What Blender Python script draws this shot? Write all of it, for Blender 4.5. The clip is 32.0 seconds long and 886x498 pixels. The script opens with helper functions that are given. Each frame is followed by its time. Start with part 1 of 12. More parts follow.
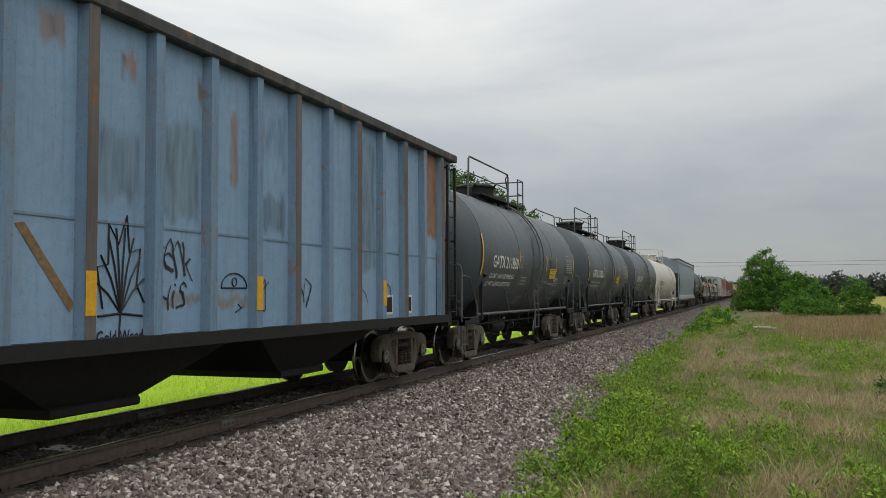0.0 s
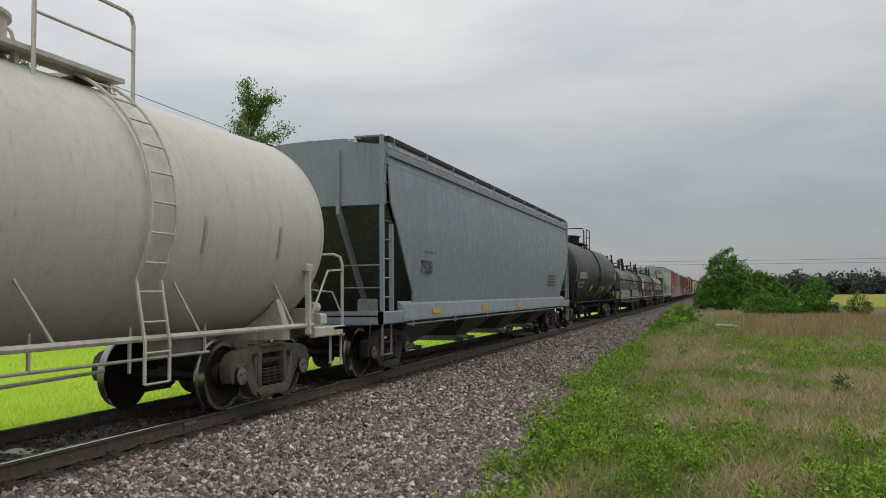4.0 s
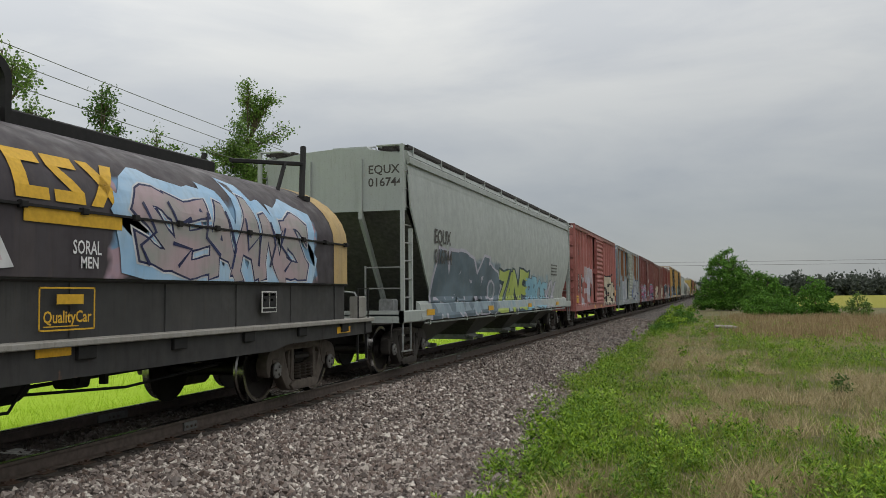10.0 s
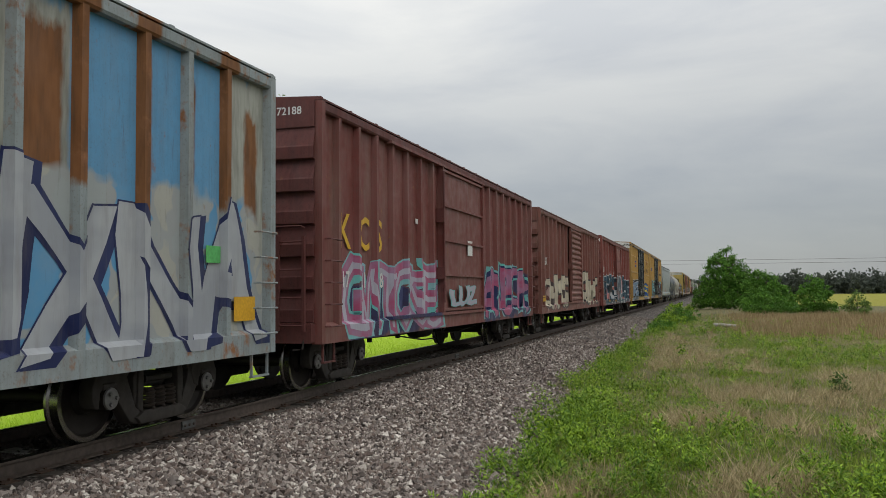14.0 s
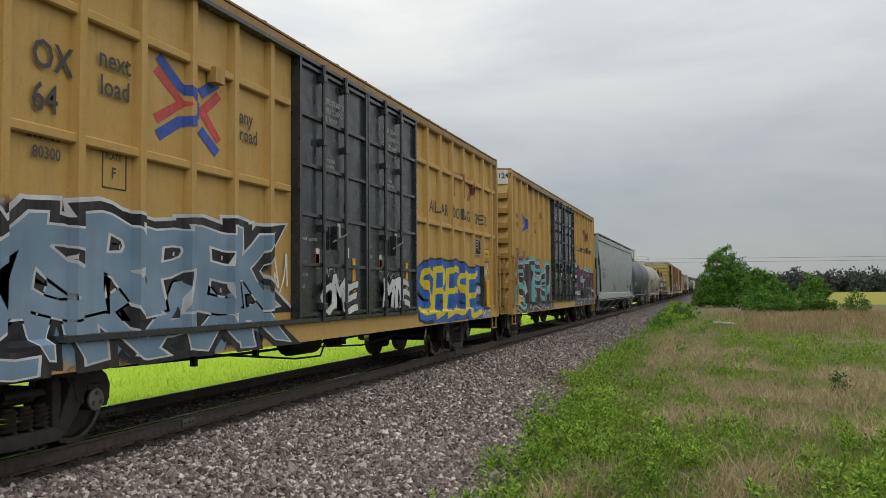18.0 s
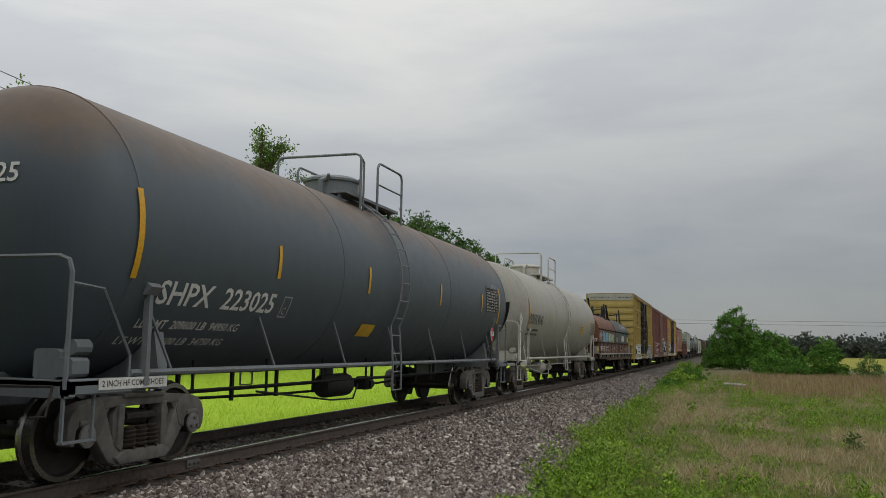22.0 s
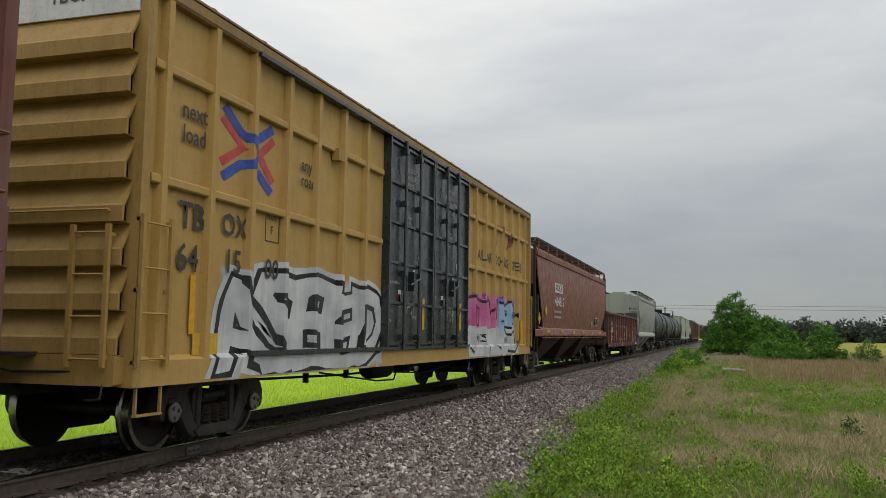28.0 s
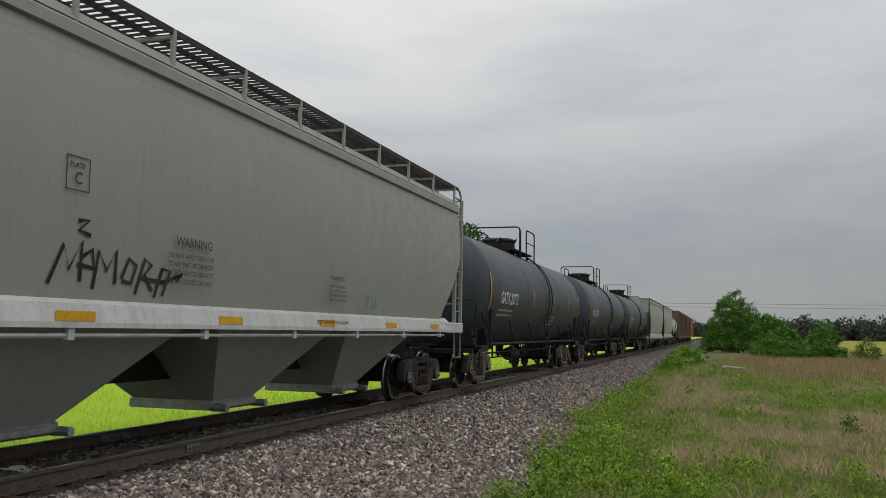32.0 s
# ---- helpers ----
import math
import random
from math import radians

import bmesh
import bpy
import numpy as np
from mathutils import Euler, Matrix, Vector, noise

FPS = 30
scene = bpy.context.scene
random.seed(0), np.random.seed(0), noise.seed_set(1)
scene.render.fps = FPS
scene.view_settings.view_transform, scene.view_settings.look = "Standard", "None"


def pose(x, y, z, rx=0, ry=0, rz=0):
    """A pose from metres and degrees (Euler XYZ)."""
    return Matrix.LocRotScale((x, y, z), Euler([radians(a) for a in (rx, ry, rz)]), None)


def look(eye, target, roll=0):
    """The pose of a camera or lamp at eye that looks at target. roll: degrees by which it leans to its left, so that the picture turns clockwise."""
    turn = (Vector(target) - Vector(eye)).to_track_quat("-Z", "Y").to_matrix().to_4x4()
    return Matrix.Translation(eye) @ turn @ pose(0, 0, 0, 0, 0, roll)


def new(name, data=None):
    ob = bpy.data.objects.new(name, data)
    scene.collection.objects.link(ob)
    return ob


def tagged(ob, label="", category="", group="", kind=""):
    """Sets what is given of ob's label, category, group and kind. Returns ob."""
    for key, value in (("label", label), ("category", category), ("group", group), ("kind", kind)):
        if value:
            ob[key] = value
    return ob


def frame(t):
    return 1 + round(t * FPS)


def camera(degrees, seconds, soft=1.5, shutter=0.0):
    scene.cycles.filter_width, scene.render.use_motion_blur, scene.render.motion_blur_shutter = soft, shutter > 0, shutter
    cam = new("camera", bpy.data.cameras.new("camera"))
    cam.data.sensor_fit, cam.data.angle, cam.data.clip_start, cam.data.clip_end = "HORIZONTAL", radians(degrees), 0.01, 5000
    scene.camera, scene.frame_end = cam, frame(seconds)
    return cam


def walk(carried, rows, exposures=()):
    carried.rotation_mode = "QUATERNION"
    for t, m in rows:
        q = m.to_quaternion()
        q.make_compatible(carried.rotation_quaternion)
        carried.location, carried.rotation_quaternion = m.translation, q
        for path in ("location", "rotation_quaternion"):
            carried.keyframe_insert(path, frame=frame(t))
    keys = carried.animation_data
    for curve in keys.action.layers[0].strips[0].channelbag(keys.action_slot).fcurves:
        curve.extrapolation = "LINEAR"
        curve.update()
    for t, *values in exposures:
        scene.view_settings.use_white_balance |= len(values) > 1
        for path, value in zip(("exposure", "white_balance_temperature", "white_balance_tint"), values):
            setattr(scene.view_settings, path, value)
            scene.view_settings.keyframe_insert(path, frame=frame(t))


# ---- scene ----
cam = camera(54.44, 32.0, soft=0.65)

# seconds, heading left of the track, tilt up, lean, lateral place, height over the rail
PATH = [
    (0, 19.62, 3.04, -0.37, 7.063, 1.517), (0.5, 18.66, 2.99, -0.40, 7.072, 1.525), (1, 17.88, 2.97, -0.44, 7.065, 1.531),
    (1.5, 17.46, 2.99, -0.54, 7.071, 1.522), (2, 17.37, 2.97, -0.49, 7.078, 1.524), (2.5, 17.35, 2.95, -0.44, 7.074, 1.525),
    (3, 17.32, 2.96, -0.45, 7.074, 1.520), (3.5, 17.35, 2.91, -0.48, 7.076, 1.525), (5.5, 17.36, 3.22, -0.55, 7.071, 1.520),
    (6, 17.36, 3.20, -0.50, 7.070, 1.516), (6.5, 17.36, 3.16, -0.45, 7.069, 1.519), (7, 17.36, 3.15, -0.50, 7.074, 1.518),
    (7.5, 17.36, 3.15, -0.50, 7.079, 1.517), (8, 17.35, 3.14, -0.49, 7.077, 1.518), (8.5, 17.33, 3.08, -0.48, 7.072, 1.523),
    (9, 17.35, 3.07, -0.50, 7.076, 1.520), (9.5, 17.35, 3.05, -0.54, 7.073, 1.524), (10, 17.35, 3.02, -0.49, 7.071, 1.519),
    (10.5, 17.35, 3.05, -0.55, 7.074, 1.512), (11, 17.32, 2.99, -0.54, 7.071, 1.523), (11.5, 17.32, 2.98, -0.53, 7.075, 1.524),
    (12, 17.31, 2.98, -0.53, 7.074, 1.524), (12.5, 17.32, 2.97, -0.49, 7.081, 1.525), (13, 17.32, 2.94, -0.41, 7.075, 1.527),
    (13.5, 17.31, 2.93, -0.44, 7.077, 1.524), (14, 17.30, 2.91, -0.49, 7.088, 1.527), (14.5, 17.30, 2.86, -0.39, 7.081, 1.534),
    (16.5, 17.32, 2.77, -0.44, 7.081, 1.534), (17, 17.30, 2.80, -0.40, 7.075, 1.524), (17.5, 17.28, 2.76, -0.38, 7.072, 1.529),
    (18, 17.28, 2.76, -0.40, 7.081, 1.530), (18.5, 17.30, 2.74, -0.38, 7.069, 1.521), (19, 17.32, 2.73, -0.46, 7.074, 1.505),
    (19.5, 17.30, 2.73, -0.46, 7.060, 1.490), (20, 17.32, 2.85, -0.34, 7.056, 1.473), (20.5, 17.53, 4.81, 0.40, 7.046, 1.442),
    (21, 17.61, 6.63, 1.19, 7.050, 1.414), (21.5, 17.80, 6.83, 1.15, 7.052, 1.405), (22, 17.90, 6.46, 1.04, 7.037, 1.398),
    (22.5, 17.90, 5.99, 0.97, 7.036, 1.409), (23, 17.90, 5.73, 0.90, 7.044, 1.405), (23.5, 17.89, 5.71, 0.73, 7.060, 1.397),
    (24, 17.90, 5.65, 0.84, 7.058, 1.403), (24.5, 17.90, 5.65, 0.84, 7.058, 1.403), (25, 17.90, 5.65, 0.84, 7.055, 1.403),
    (25.5, 17.89, 5.64, 0.85, 7.057, 1.404), (27.5, 17.85, 5.58, 0.85, 7.053, 1.405), (28, 17.85, 5.54, 0.85, 7.053, 1.408),
    (28.5, 17.85, 5.53, 0.85, 7.053, 1.406), (29, 17.85, 5.53, 0.85, 7.056, 1.406), (29.5, 17.85, 5.53, 0.85, 7.053, 1.406),
    (30, 17.85, 5.51, 0.89, 7.051, 1.401), (30.5, 17.85, 5.50, 0.80, 7.060, 1.401), (31, 17.86, 5.43, 0.96, 7.054, 1.406),
    (31.5, 17.85, 5.44, 0.80, 7.058, 1.401), (32, 17.85, 5.40, 0.89, 7.056, 1.407),
]

def eye_pose(yaw, tilt, lean, x, z):
    a, b = radians(yaw), radians(tilt)
    way = Vector((-math.sin(a) * math.cos(b), math.cos(a) * math.cos(b), math.sin(b)))
    return look((x, 0, z), Vector((x, 0, z)) + way, lean)


walk(cam, [(t, eye_pose(*r)) for t, *r in PATH], exposures=((0, 0.05), (2, 0.0), (3, -0.06), (10, -0.05), (13, 0.0), (15, 0.08), (17, 0.14), (19, 0.06), (20.2, 0.02), (21.2, -0.20), (22, -0.28), (25, -0.25), (27, -0.10), (28.5, -0.05), (30, -0.06), (31, -0.17), (32, -0.2)))

# ---- sky and sun: a bright overcast day ----
world = bpy.data.worlds.new("overcast_sky")
scene.world = world
world.use_nodes = True


def sky_nodes(nt):
    n, l = nt.nodes, nt.links
    n.clear()
    out = n.new("ShaderNodeOutputWorld")
    sky = n.new("ShaderNodeTexSky")
    sky.sky_type = "NISHITA"
    sky.sun_disc = False
    sky.sun_elevation, sky.sun_rotation = radians(58), radians(126)
    co = n.new("ShaderNodeTexCoord")
    mp = n.new("ShaderNodeMapping")
    mp.inputs["Scale"].default_value = (1.3, 1.3, 5.0)
    mp.inputs["Rotation"].default_value = (0.10, -0.16, 0.3)
    noi = n.new("ShaderNodeTexNoise")
    noi.inputs["Scale"].default_value, noi.inputs["Detail"].default_value = 2.1, 7
    noi.inputs["Roughness"].default_value, noi.inputs["Distortion"].default_value = 0.55, 0.4
    sep = n.new("ShaderNodeSeparateXYZ")
    grad = n.new("ShaderNodeValToRGB")
    e = grad.color_ramp.elements
    e[0].position, e[0].color = 0.0, (0.37, 0.392, 0.41, 1)
    e[1].position, e[1].color = 0.55, (0.98, 0.975, 0.95, 1)
    for p, c in ((0.07, (0.415, 0.435, 0.452)), (0.17, (0.54, 0.555, 0.563)), (0.30, (0.78, 0.785, 0.77))):
        x = e.new(p)
        x.color = (*c, 1)
    cl = n.new("ShaderNodeValToRGB")
    e = cl.color_ramp.elements
    e[0].position, e[0].color = 0.36, (0.88, 0.895, 0.925, 1)
    e[1].position, e[1].color = 0.64, (1.11, 1.10, 1.075, 1)
    mul = n.new("ShaderNodeMix")
    mul.data_type, mul.blend_type = "RGBA", "MULTIPLY"
    mul.inputs["Factor"].default_value = 1
    # the veil is a little brighter high over the wood beyond the track
    dot = n.new("ShaderNodeVectorMath")
    dot.operation = "DOT_PRODUCT"
    dot.inputs[1].default_value = (-0.35, -0.20, 0.90)
    glow = n.new("ShaderNodeMapRange")
    glow.inputs["From Min"].default_value, glow.inputs["From Max"].default_value = -0.2, 1.0
    glow.inputs["To Min"].default_value, glow.inputs["To Max"].default_value = 0.77, 1.35
    # and brighter on the sun's side
    sunward = n.new("ShaderNodeVectorMath")
    sunward.operation = "DOT_PRODUCT"
    sunward.inputs[1].default_value = (0.72, -0.50, 0.48)
    veil = n.new("ShaderNodeMapRange")
    veil.inputs["From Min"].default_value, veil.inputs["From Max"].default_value = 0.05, 1.0
    veil.inputs["To Min"].default_value, veil.inputs["To Max"].default_value = 1.0, 1.13
    both = n.new("ShaderNodeMath")
    both.operation = "MULTIPLY"
    mul2 = n.new("ShaderNodeVectorMath")
    mul2.operation = "SCALE"
    b1, b2 = n.new("ShaderNodeBackground"), n.new("ShaderNodeBackground")
    b1.inputs["Strength"].default_value = 0.015
    b2.inputs["Strength"].default_value = 0.95
    add = n.new("ShaderNodeAddShader")
    l.new(co.outputs["Generated"], mp.inputs["Vector"])
    l.new(mp.outputs["Vector"], noi.inputs["Vector"])
    l.new(co.outputs["Generated"], sep.inputs["Vector"])
    l.new(sep.outputs["Z"], grad.inputs["Fac"])
    l.new(noi.outputs["Fac"], cl.inputs["Fac"])
    l.new(grad.outputs["Color"], mul.inputs["A"])
    l.new(cl.outputs["Color"], mul.inputs["B"])
    l.new(co.outputs["Generated"], dot.inputs[0])
    l.new(dot.outputs["Value"], glow.inputs["Value"])
    l.new(mul.outputs["Result"], mul2.inputs[0])
    l.new(co.outputs["Generated"], sunward.inputs[0])
    l.new(sunward.outputs["Value"], veil.inputs["Value"])
    l.new(glow.outputs["Result"], both.inputs[0])
    l.new(veil.outputs["Result"], both.inputs[1])
    l.new(both.outputs["Value"], mul2.inputs["Scale"])
    l.new(sky.outputs["Color"], b1.inputs["Color"])
    l.new(mul2.outputs["Vector"], b2.inputs["Color"])
    l.new(b1.outputs["Background"], add.inputs[0])
    l.new(b2.outputs["Background"], add.inputs[1])
    l.new(add.outputs["Shader"], out.inputs["Surface"])


sky_nodes(world.node_tree)
sun = new("sun", bpy.data.lights.new("sun", "SUN"))
sun.data.energy, sun.data.angle, sun.data.color = 0.5, radians(40), (1.0, 0.95, 0.86)
sun.matrix_world = look((22, -16, 44), (0, 0, 0))


# ---- materials ----
class Nodes:
    """Short hand for a node material."""

    def __init__(self, name, rough=0.6, metal=0.0):
        self.mat = bpy.data.materials.new(name)
        self.mat.use_nodes = True
        self.nt = self.mat.node_tree
        self.bsdf = self.nt.nodes["Principled BSDF"]
        self.bsdf.inputs["Roughness"].default_value = rough
        self.bsdf.inputs["Metallic"].default_value = metal
        self.bsdf.inputs["Specular IOR Level"].default_value = 0.28

    def add(self, kind, **sets):
        n = self.nt.nodes.new(kind)
        for k, v in sets.items():
            n.inputs[k].default_value = v
        return n

    def link(self, a, b):
        self.nt.links.new(a, b)

    def coords(self, scale=(1, 1, 1), which="Object"):
        c = self.add("ShaderNodeTexCoord")
        m = self.add("ShaderNodeMapping", Scale=scale)
        self.link(c.outputs[which], m.inputs["Vector"])
        return m.outputs["Vector"]

    def noise(self, scale, detail=4, vec=None, rough=0.55, dist=0.0):
        n = self.add("ShaderNodeTexNoise", Scale=scale, Detail=detail, Roughness=rough, Distortion=dist)
        if vec is not None:
            self.link(vec, n.inputs["Vector"])
        return n.outputs["Fac"]

    def ramp(self, fac, stops, constant=False):
        r = self.add("ShaderNodeValToRGB")
        if constant:
            r.color_ramp.interpolation = "CONSTANT"
        e = r.color_ramp.elements
        while len(e) < len(stops):
            e.new(0.5)
        for x, (p, c) in zip(e, stops):
            x.position = p
            x.color = (c, c, c, 1) if isinstance(c, (int, float)) else (*c, 1)
        self.link(fac, r.inputs["Fac"])
        return r.outputs["Color"]

    def mix(self, fac, a, b, blend="MIX"):
        m = self.add("ShaderNodeMix")
        m.data_type, m.blend_type = "RGBA", blend
        for key, v in (("Factor", fac), ("A", a), ("B", b)):
            s = m.inputs[key] if key == "Factor" else [i for i in m.inputs if i.name == key and i.type == "RGBA"][0]
            if isinstance(v, (int, float)):
                s.default_value = v if key == "Factor" else (v, v, v, 1)
            elif isinstance(v, tuple):
                s.default_value = (*v, 1)
            else:
                self.link(v, s)
        return [o for o in m.outputs if o.type == "RGBA"][0]

    def math(self, op, a, b=0.0, clamp=False):
        m = self.add("ShaderNodeMath")
        m.operation, m.use_clamp = op, clamp
        for i, v in enumerate((a, b)):
            if isinstance(v, (int, float)):
                m.inputs[i].default_value = v
            else:
                self.link(v, m.inputs[i])
        return m.outputs[0]

    def bump(self, height, strength=0.3, distance=0.01):
        b = self.add("ShaderNodeBump", Strength=strength, Distance=distance)
        self.link(height, b.inputs["Height"])
        self.link(b.outputs["Normal"], self.bsdf.inputs["Normal"])

    def base(self, c):
        if isinstance(c, tuple):
            self.bsdf.inputs["Base Color"].default_value = (*c, 1)
        else:
            self.link(c, self.bsdf.inputs["Base Color"])

    def xyz(self, vec):
        s = self.add("ShaderNodeSeparateXYZ")
        self.link(vec, s.inputs[0])
        return s.outputs

    def band(self, v, lo, hi, soft):
        """1 between lo and hi along v, fading over soft."""
        a, b = self.add("ShaderNodeMapRange"), self.add("ShaderNodeMapRange")
        for m, p in ((a, lo), (b, hi)):
            m.inputs["From Min"].default_value, m.inputs["From Max"].default_value = p - soft, p + soft
            self.link(v, m.inputs["Value"])
        b.inputs["To Min"].default_value, b.inputs["To Max"].default_value = 1, 0
        return self.math("MULTIPLY", a.outputs[0], b.outputs[0])


RUST = (0.16, 0.065, 0.03)
DUST = (0.20, 0.17, 0.14)


def painted(name, color, rough=0.5, dirt=0.35, rust=0.25, fade=0.2, pieces=(), top_rust=None, dirt_color=DUST, blocks=(), spec=0.28, dents=0.25):
    """Weathered car paint: faded blotches, vertical dirt streaks, rust patches; pieces: sprayed areas (y0, y1, z0, z1, palette, outline, scale)."""
    n = Nodes(name, rough)
    n.bsdf.inputs["Specular IOR Level"].default_value = spec
    vec = n.coords()
    streak = n.coords((1.7, 1.7, 0.22))
    col = n.mix(n.ramp(n.noise(0.55, 4, vec), ((0.35, 0.0), (0.75, fade))), color, tuple(min(1, c * 1.25 + 0.10) for c in color))
    col = n.mix(n.ramp(n.noise(2.3, 6, streak, 0.65), ((0.46, 0.0), (0.72, dirt))), col, dirt_color)
    col = n.mix(n.ramp(n.noise(9, 4, vec), ((0.40, 0.0), (0.70, dirt * 0.35))), col, tuple(c * 0.5 for c in dirt_color))
    fine = n.noise(2.6, 5, n.coords((5.0, 5.0, 0.30)), 0.7)
    col = n.mix(n.ramp(fine, ((0.52, 0.0), (0.70, min(0.75, dirt * 1.1)))), col, tuple(c * 0.55 for c in color))
    col = n.mix(n.ramp(n.noise(38, 4, vec, 0.7), ((0.56, 0.0), (0.70, min(0.6, 0.15 + dirt * 0.7)))), col, tuple(c * 0.45 for c in dirt_color))
    for y0, y1, z0, z1, paint in blocks:
        p = n.xyz(vec)
        wob = n.math("MULTIPLY", n.math("SUBTRACT", n.noise(7, 5, n.coords((1, 1, 0.35))), 0.5), 0.16)
        m = n.math("MULTIPLY", n.band(n.math("ADD", p[1], wob), y0, y1, 0.03), n.band(n.math("ADD", p[2], n.math("MULTIPLY", wob, 3)), z0, z1, 0.06))
        near = n.math("GREATER_THAN", p[0], 0.2)
        streaky = n.mix(n.ramp(n.noise(6, 5, n.coords((1.5, 1.5, 0.25))), ((0.4, 0.0), (0.65, 0.7))), paint, tuple(c * 0.45 for c in paint))
        col = n.mix(n.math("MULTIPLY", m, near), col, streaky)
    for k, (y0, y1, z0, z1, palette, outline, size) in enumerate(pieces):
        warp = n.add("ShaderNodeTexNoise", Scale=1.5 / size, Detail=2)
        n.link(vec, warp.inputs["Vector"])
        off = n.add("ShaderNodeVectorMath")
        off.operation = "MULTIPLY_ADD"
        off.inputs[1].default_value = (0, 0.9 * size, 0.9 * size)
        n.link(warp.outputs["Color"], off.inputs[0])
        n.link(n.coords((0.0, 1, 0.62)), off.inputs[2])
        cell, edge = n.add("ShaderNodeTexVoronoi", Scale=1.25 / size), n.add("ShaderNodeTexVoronoi", Scale=1.25 / size)
        edge.feature = "DISTANCE_TO_EDGE"
        n.link(off.outputs[0], cell.inputs["Vector"])
        n.link(off.outputs[0], edge.inputs["Vector"])
        pick = n.xyz(cell.outputs["Color"])[0]
        stops = [(i / len(palette), c) for i, c in enumerate(palette)]
        paint = n.ramp(pick, stops, constant=True)
        paint = n.mix(n.ramp(n.noise(3.0 / size, 3, vec), ((0.45, 0.0), (0.75, 0.25))), paint, palette[0])
        paint = n.mix(n.ramp(edge.outputs["Distance"], ((0.045, 1.0), (0.075, 0.0))), paint, outline)
        p = n.xyz(vec)
        wob = n.math("MULTIPLY", n.math("SUBTRACT", n.noise(1.1 / size, 3, vec), 0.5), 1.1 * size)
        mask = n.math("MULTIPLY", n.band(n.math("ADD", p[1], wob), y0, y1, 0.05), n.band(n.math("ADD", p[2], wob), z0, z1, 0.05))
        near = n.math("GREATER_THAN", p[0], 0.2)
        col = n.mix(n.math("MULTIPLY", mask, near), col, paint)
    if rust:
        spots = n.math("MULTIPLY", n.noise(1.3, 8, n.coords((1.5, 1.5, 0.6)), 0.7), n.noise(5.5, 5, vec, 0.6))
        col = n.mix(n.ramp(spots, ((0.42 - 0.16 * rust, 0.0), (0.50 - 0.14 * rust, min(1, 0.45 + rust)))), col, n.mix(n.noise(14, 3, vec), RUST, (0.30, 0.14, 0.06)))
    if top_rust:
        z = n.xyz(vec)[2]
        m = n.math("ADD", n.math("MULTIPLY", n.noise(1.2, 5, n.coords((1, 1, 0.4))), 0.9), n.math("MULTIPLY", n.math("SUBTRACT", z, top_rust), 0.9))
        col = n.mix(n.ramp(m, ((0.46, 0.0), (0.92, 0.72))), col, n.mix(n.noise(6, 4, vec), (0.080, 0.047, 0.027), (0.165, 0.098, 0.050)))
    col = n.mix(n.ramp(n.noise(3.1, 6, n.coords((4.0, 4.0, 0.45)), 0.75), ((0.58, 0.0), (0.74, 0.30 + 0.5 * rust))), col, (0.075, 0.045, 0.03))
    n.base(col)
    n.bump(n.noise(1.4, 4, vec), dents, 0.02)
    rr = n.ramp(n.noise(4, 4, vec), ((0.3, max(0.1, rough - 0.48 * dents)), (0.7, min(1, rough + 0.8 * dents))))
    n.link(rr, n.bsdf.inputs["Roughness"])
    return n.mat


def plain(name, color, rough=0.6, metal=0.0, grain=12.0, vary=0.25, bump=0.15):
    n = Nodes(name, rough, metal)
    vec = n.coords()
    f = n.noise(grain, 5, vec)
    g = n.noise(grain * 0.12, 3, vec)
    col = n.mix(n.ramp(f, ((0.35, 0.0), (0.7, 1.0))), tuple(c * (1 - vary) for c in color), tuple(min(1, c * (1 + vary)) for c in color))
    col = n.mix(n.ramp(g, ((0.4, 0.0), (0.75, 0.4))), col, tuple(c * 0.6 for c in color))
    n.base(col)
    n.bump(f, bump, 0.01)
    return n.mat


M_STEEL = plain("worn_dark_steel", (0.036, 0.032, 0.029), 0.62, 0.2)
M_CAST = plain("dusty_cast_steel", (0.112, 0.093, 0.078), 0.75, 0.1, 9)
M_SOOT = plain("sooty_cast_steel", (0.052, 0.046, 0.041), 0.75, 0.1, 9)
M_BLACK = plain("black_underframe", (0.013, 0.013, 0.013), 0.7, 0.0)
M_WHEEL = plain("wheel_steel", (0.030, 0.025, 0.022), 0.55, 0.4, 7)
M_TREAD = plain("polished_tread", (0.26, 0.25, 0.24), 0.26, 1.0, 30, 0.1, 0.02)
M_HUB = plain("bearing_cap", (0.20, 0.195, 0.19), 0.5, 0.3)
M_BRONZE = plain("rusty_spring", (0.055, 0.044, 0.037), 0.7, 0.2)
M_WHITE = plain("white_stencil", (0.62, 0.62, 0.60), 0.6, 0, 30, 0.12, 0)
M_STENCIL = plain("faded_white_stencil", (0.36, 0.36, 0.35), 0.6, 0, 30, 0.2, 0)
M_DARKTXT = plain("dark_stencil", (0.06, 0.055, 0.05), 0.6, 0, 30, 0.12, 0)
M_YELLOW = plain("yellow_reflector", (0.62, 0.34, 0.02), 0.35, 0, 30, 0.12, 0)
M_GOLD = plain("yellow_lettering", (0.60, 0.36, 0.03), 0.5, 0, 20, 0.12, 0)
M_REDPAINT = plain("red_placard", (0.55, 0.05, 0.04), 0.4, 0, 30, 0.1, 0)
M_BLUEPAINT = plain("blue_paint", (0.06, 0.12, 0.38), 0.5, 0, 20, 0.2, 0)
M_GREENPAINT = plain("green_paint", (0.10, 0.42, 0.12), 0.5, 0, 20, 0.2, 0)
M_SPRAYWHITE = plain("white_spray", (0.66, 0.67, 0.68), 0.55, 0, 8, 0.15, 0)
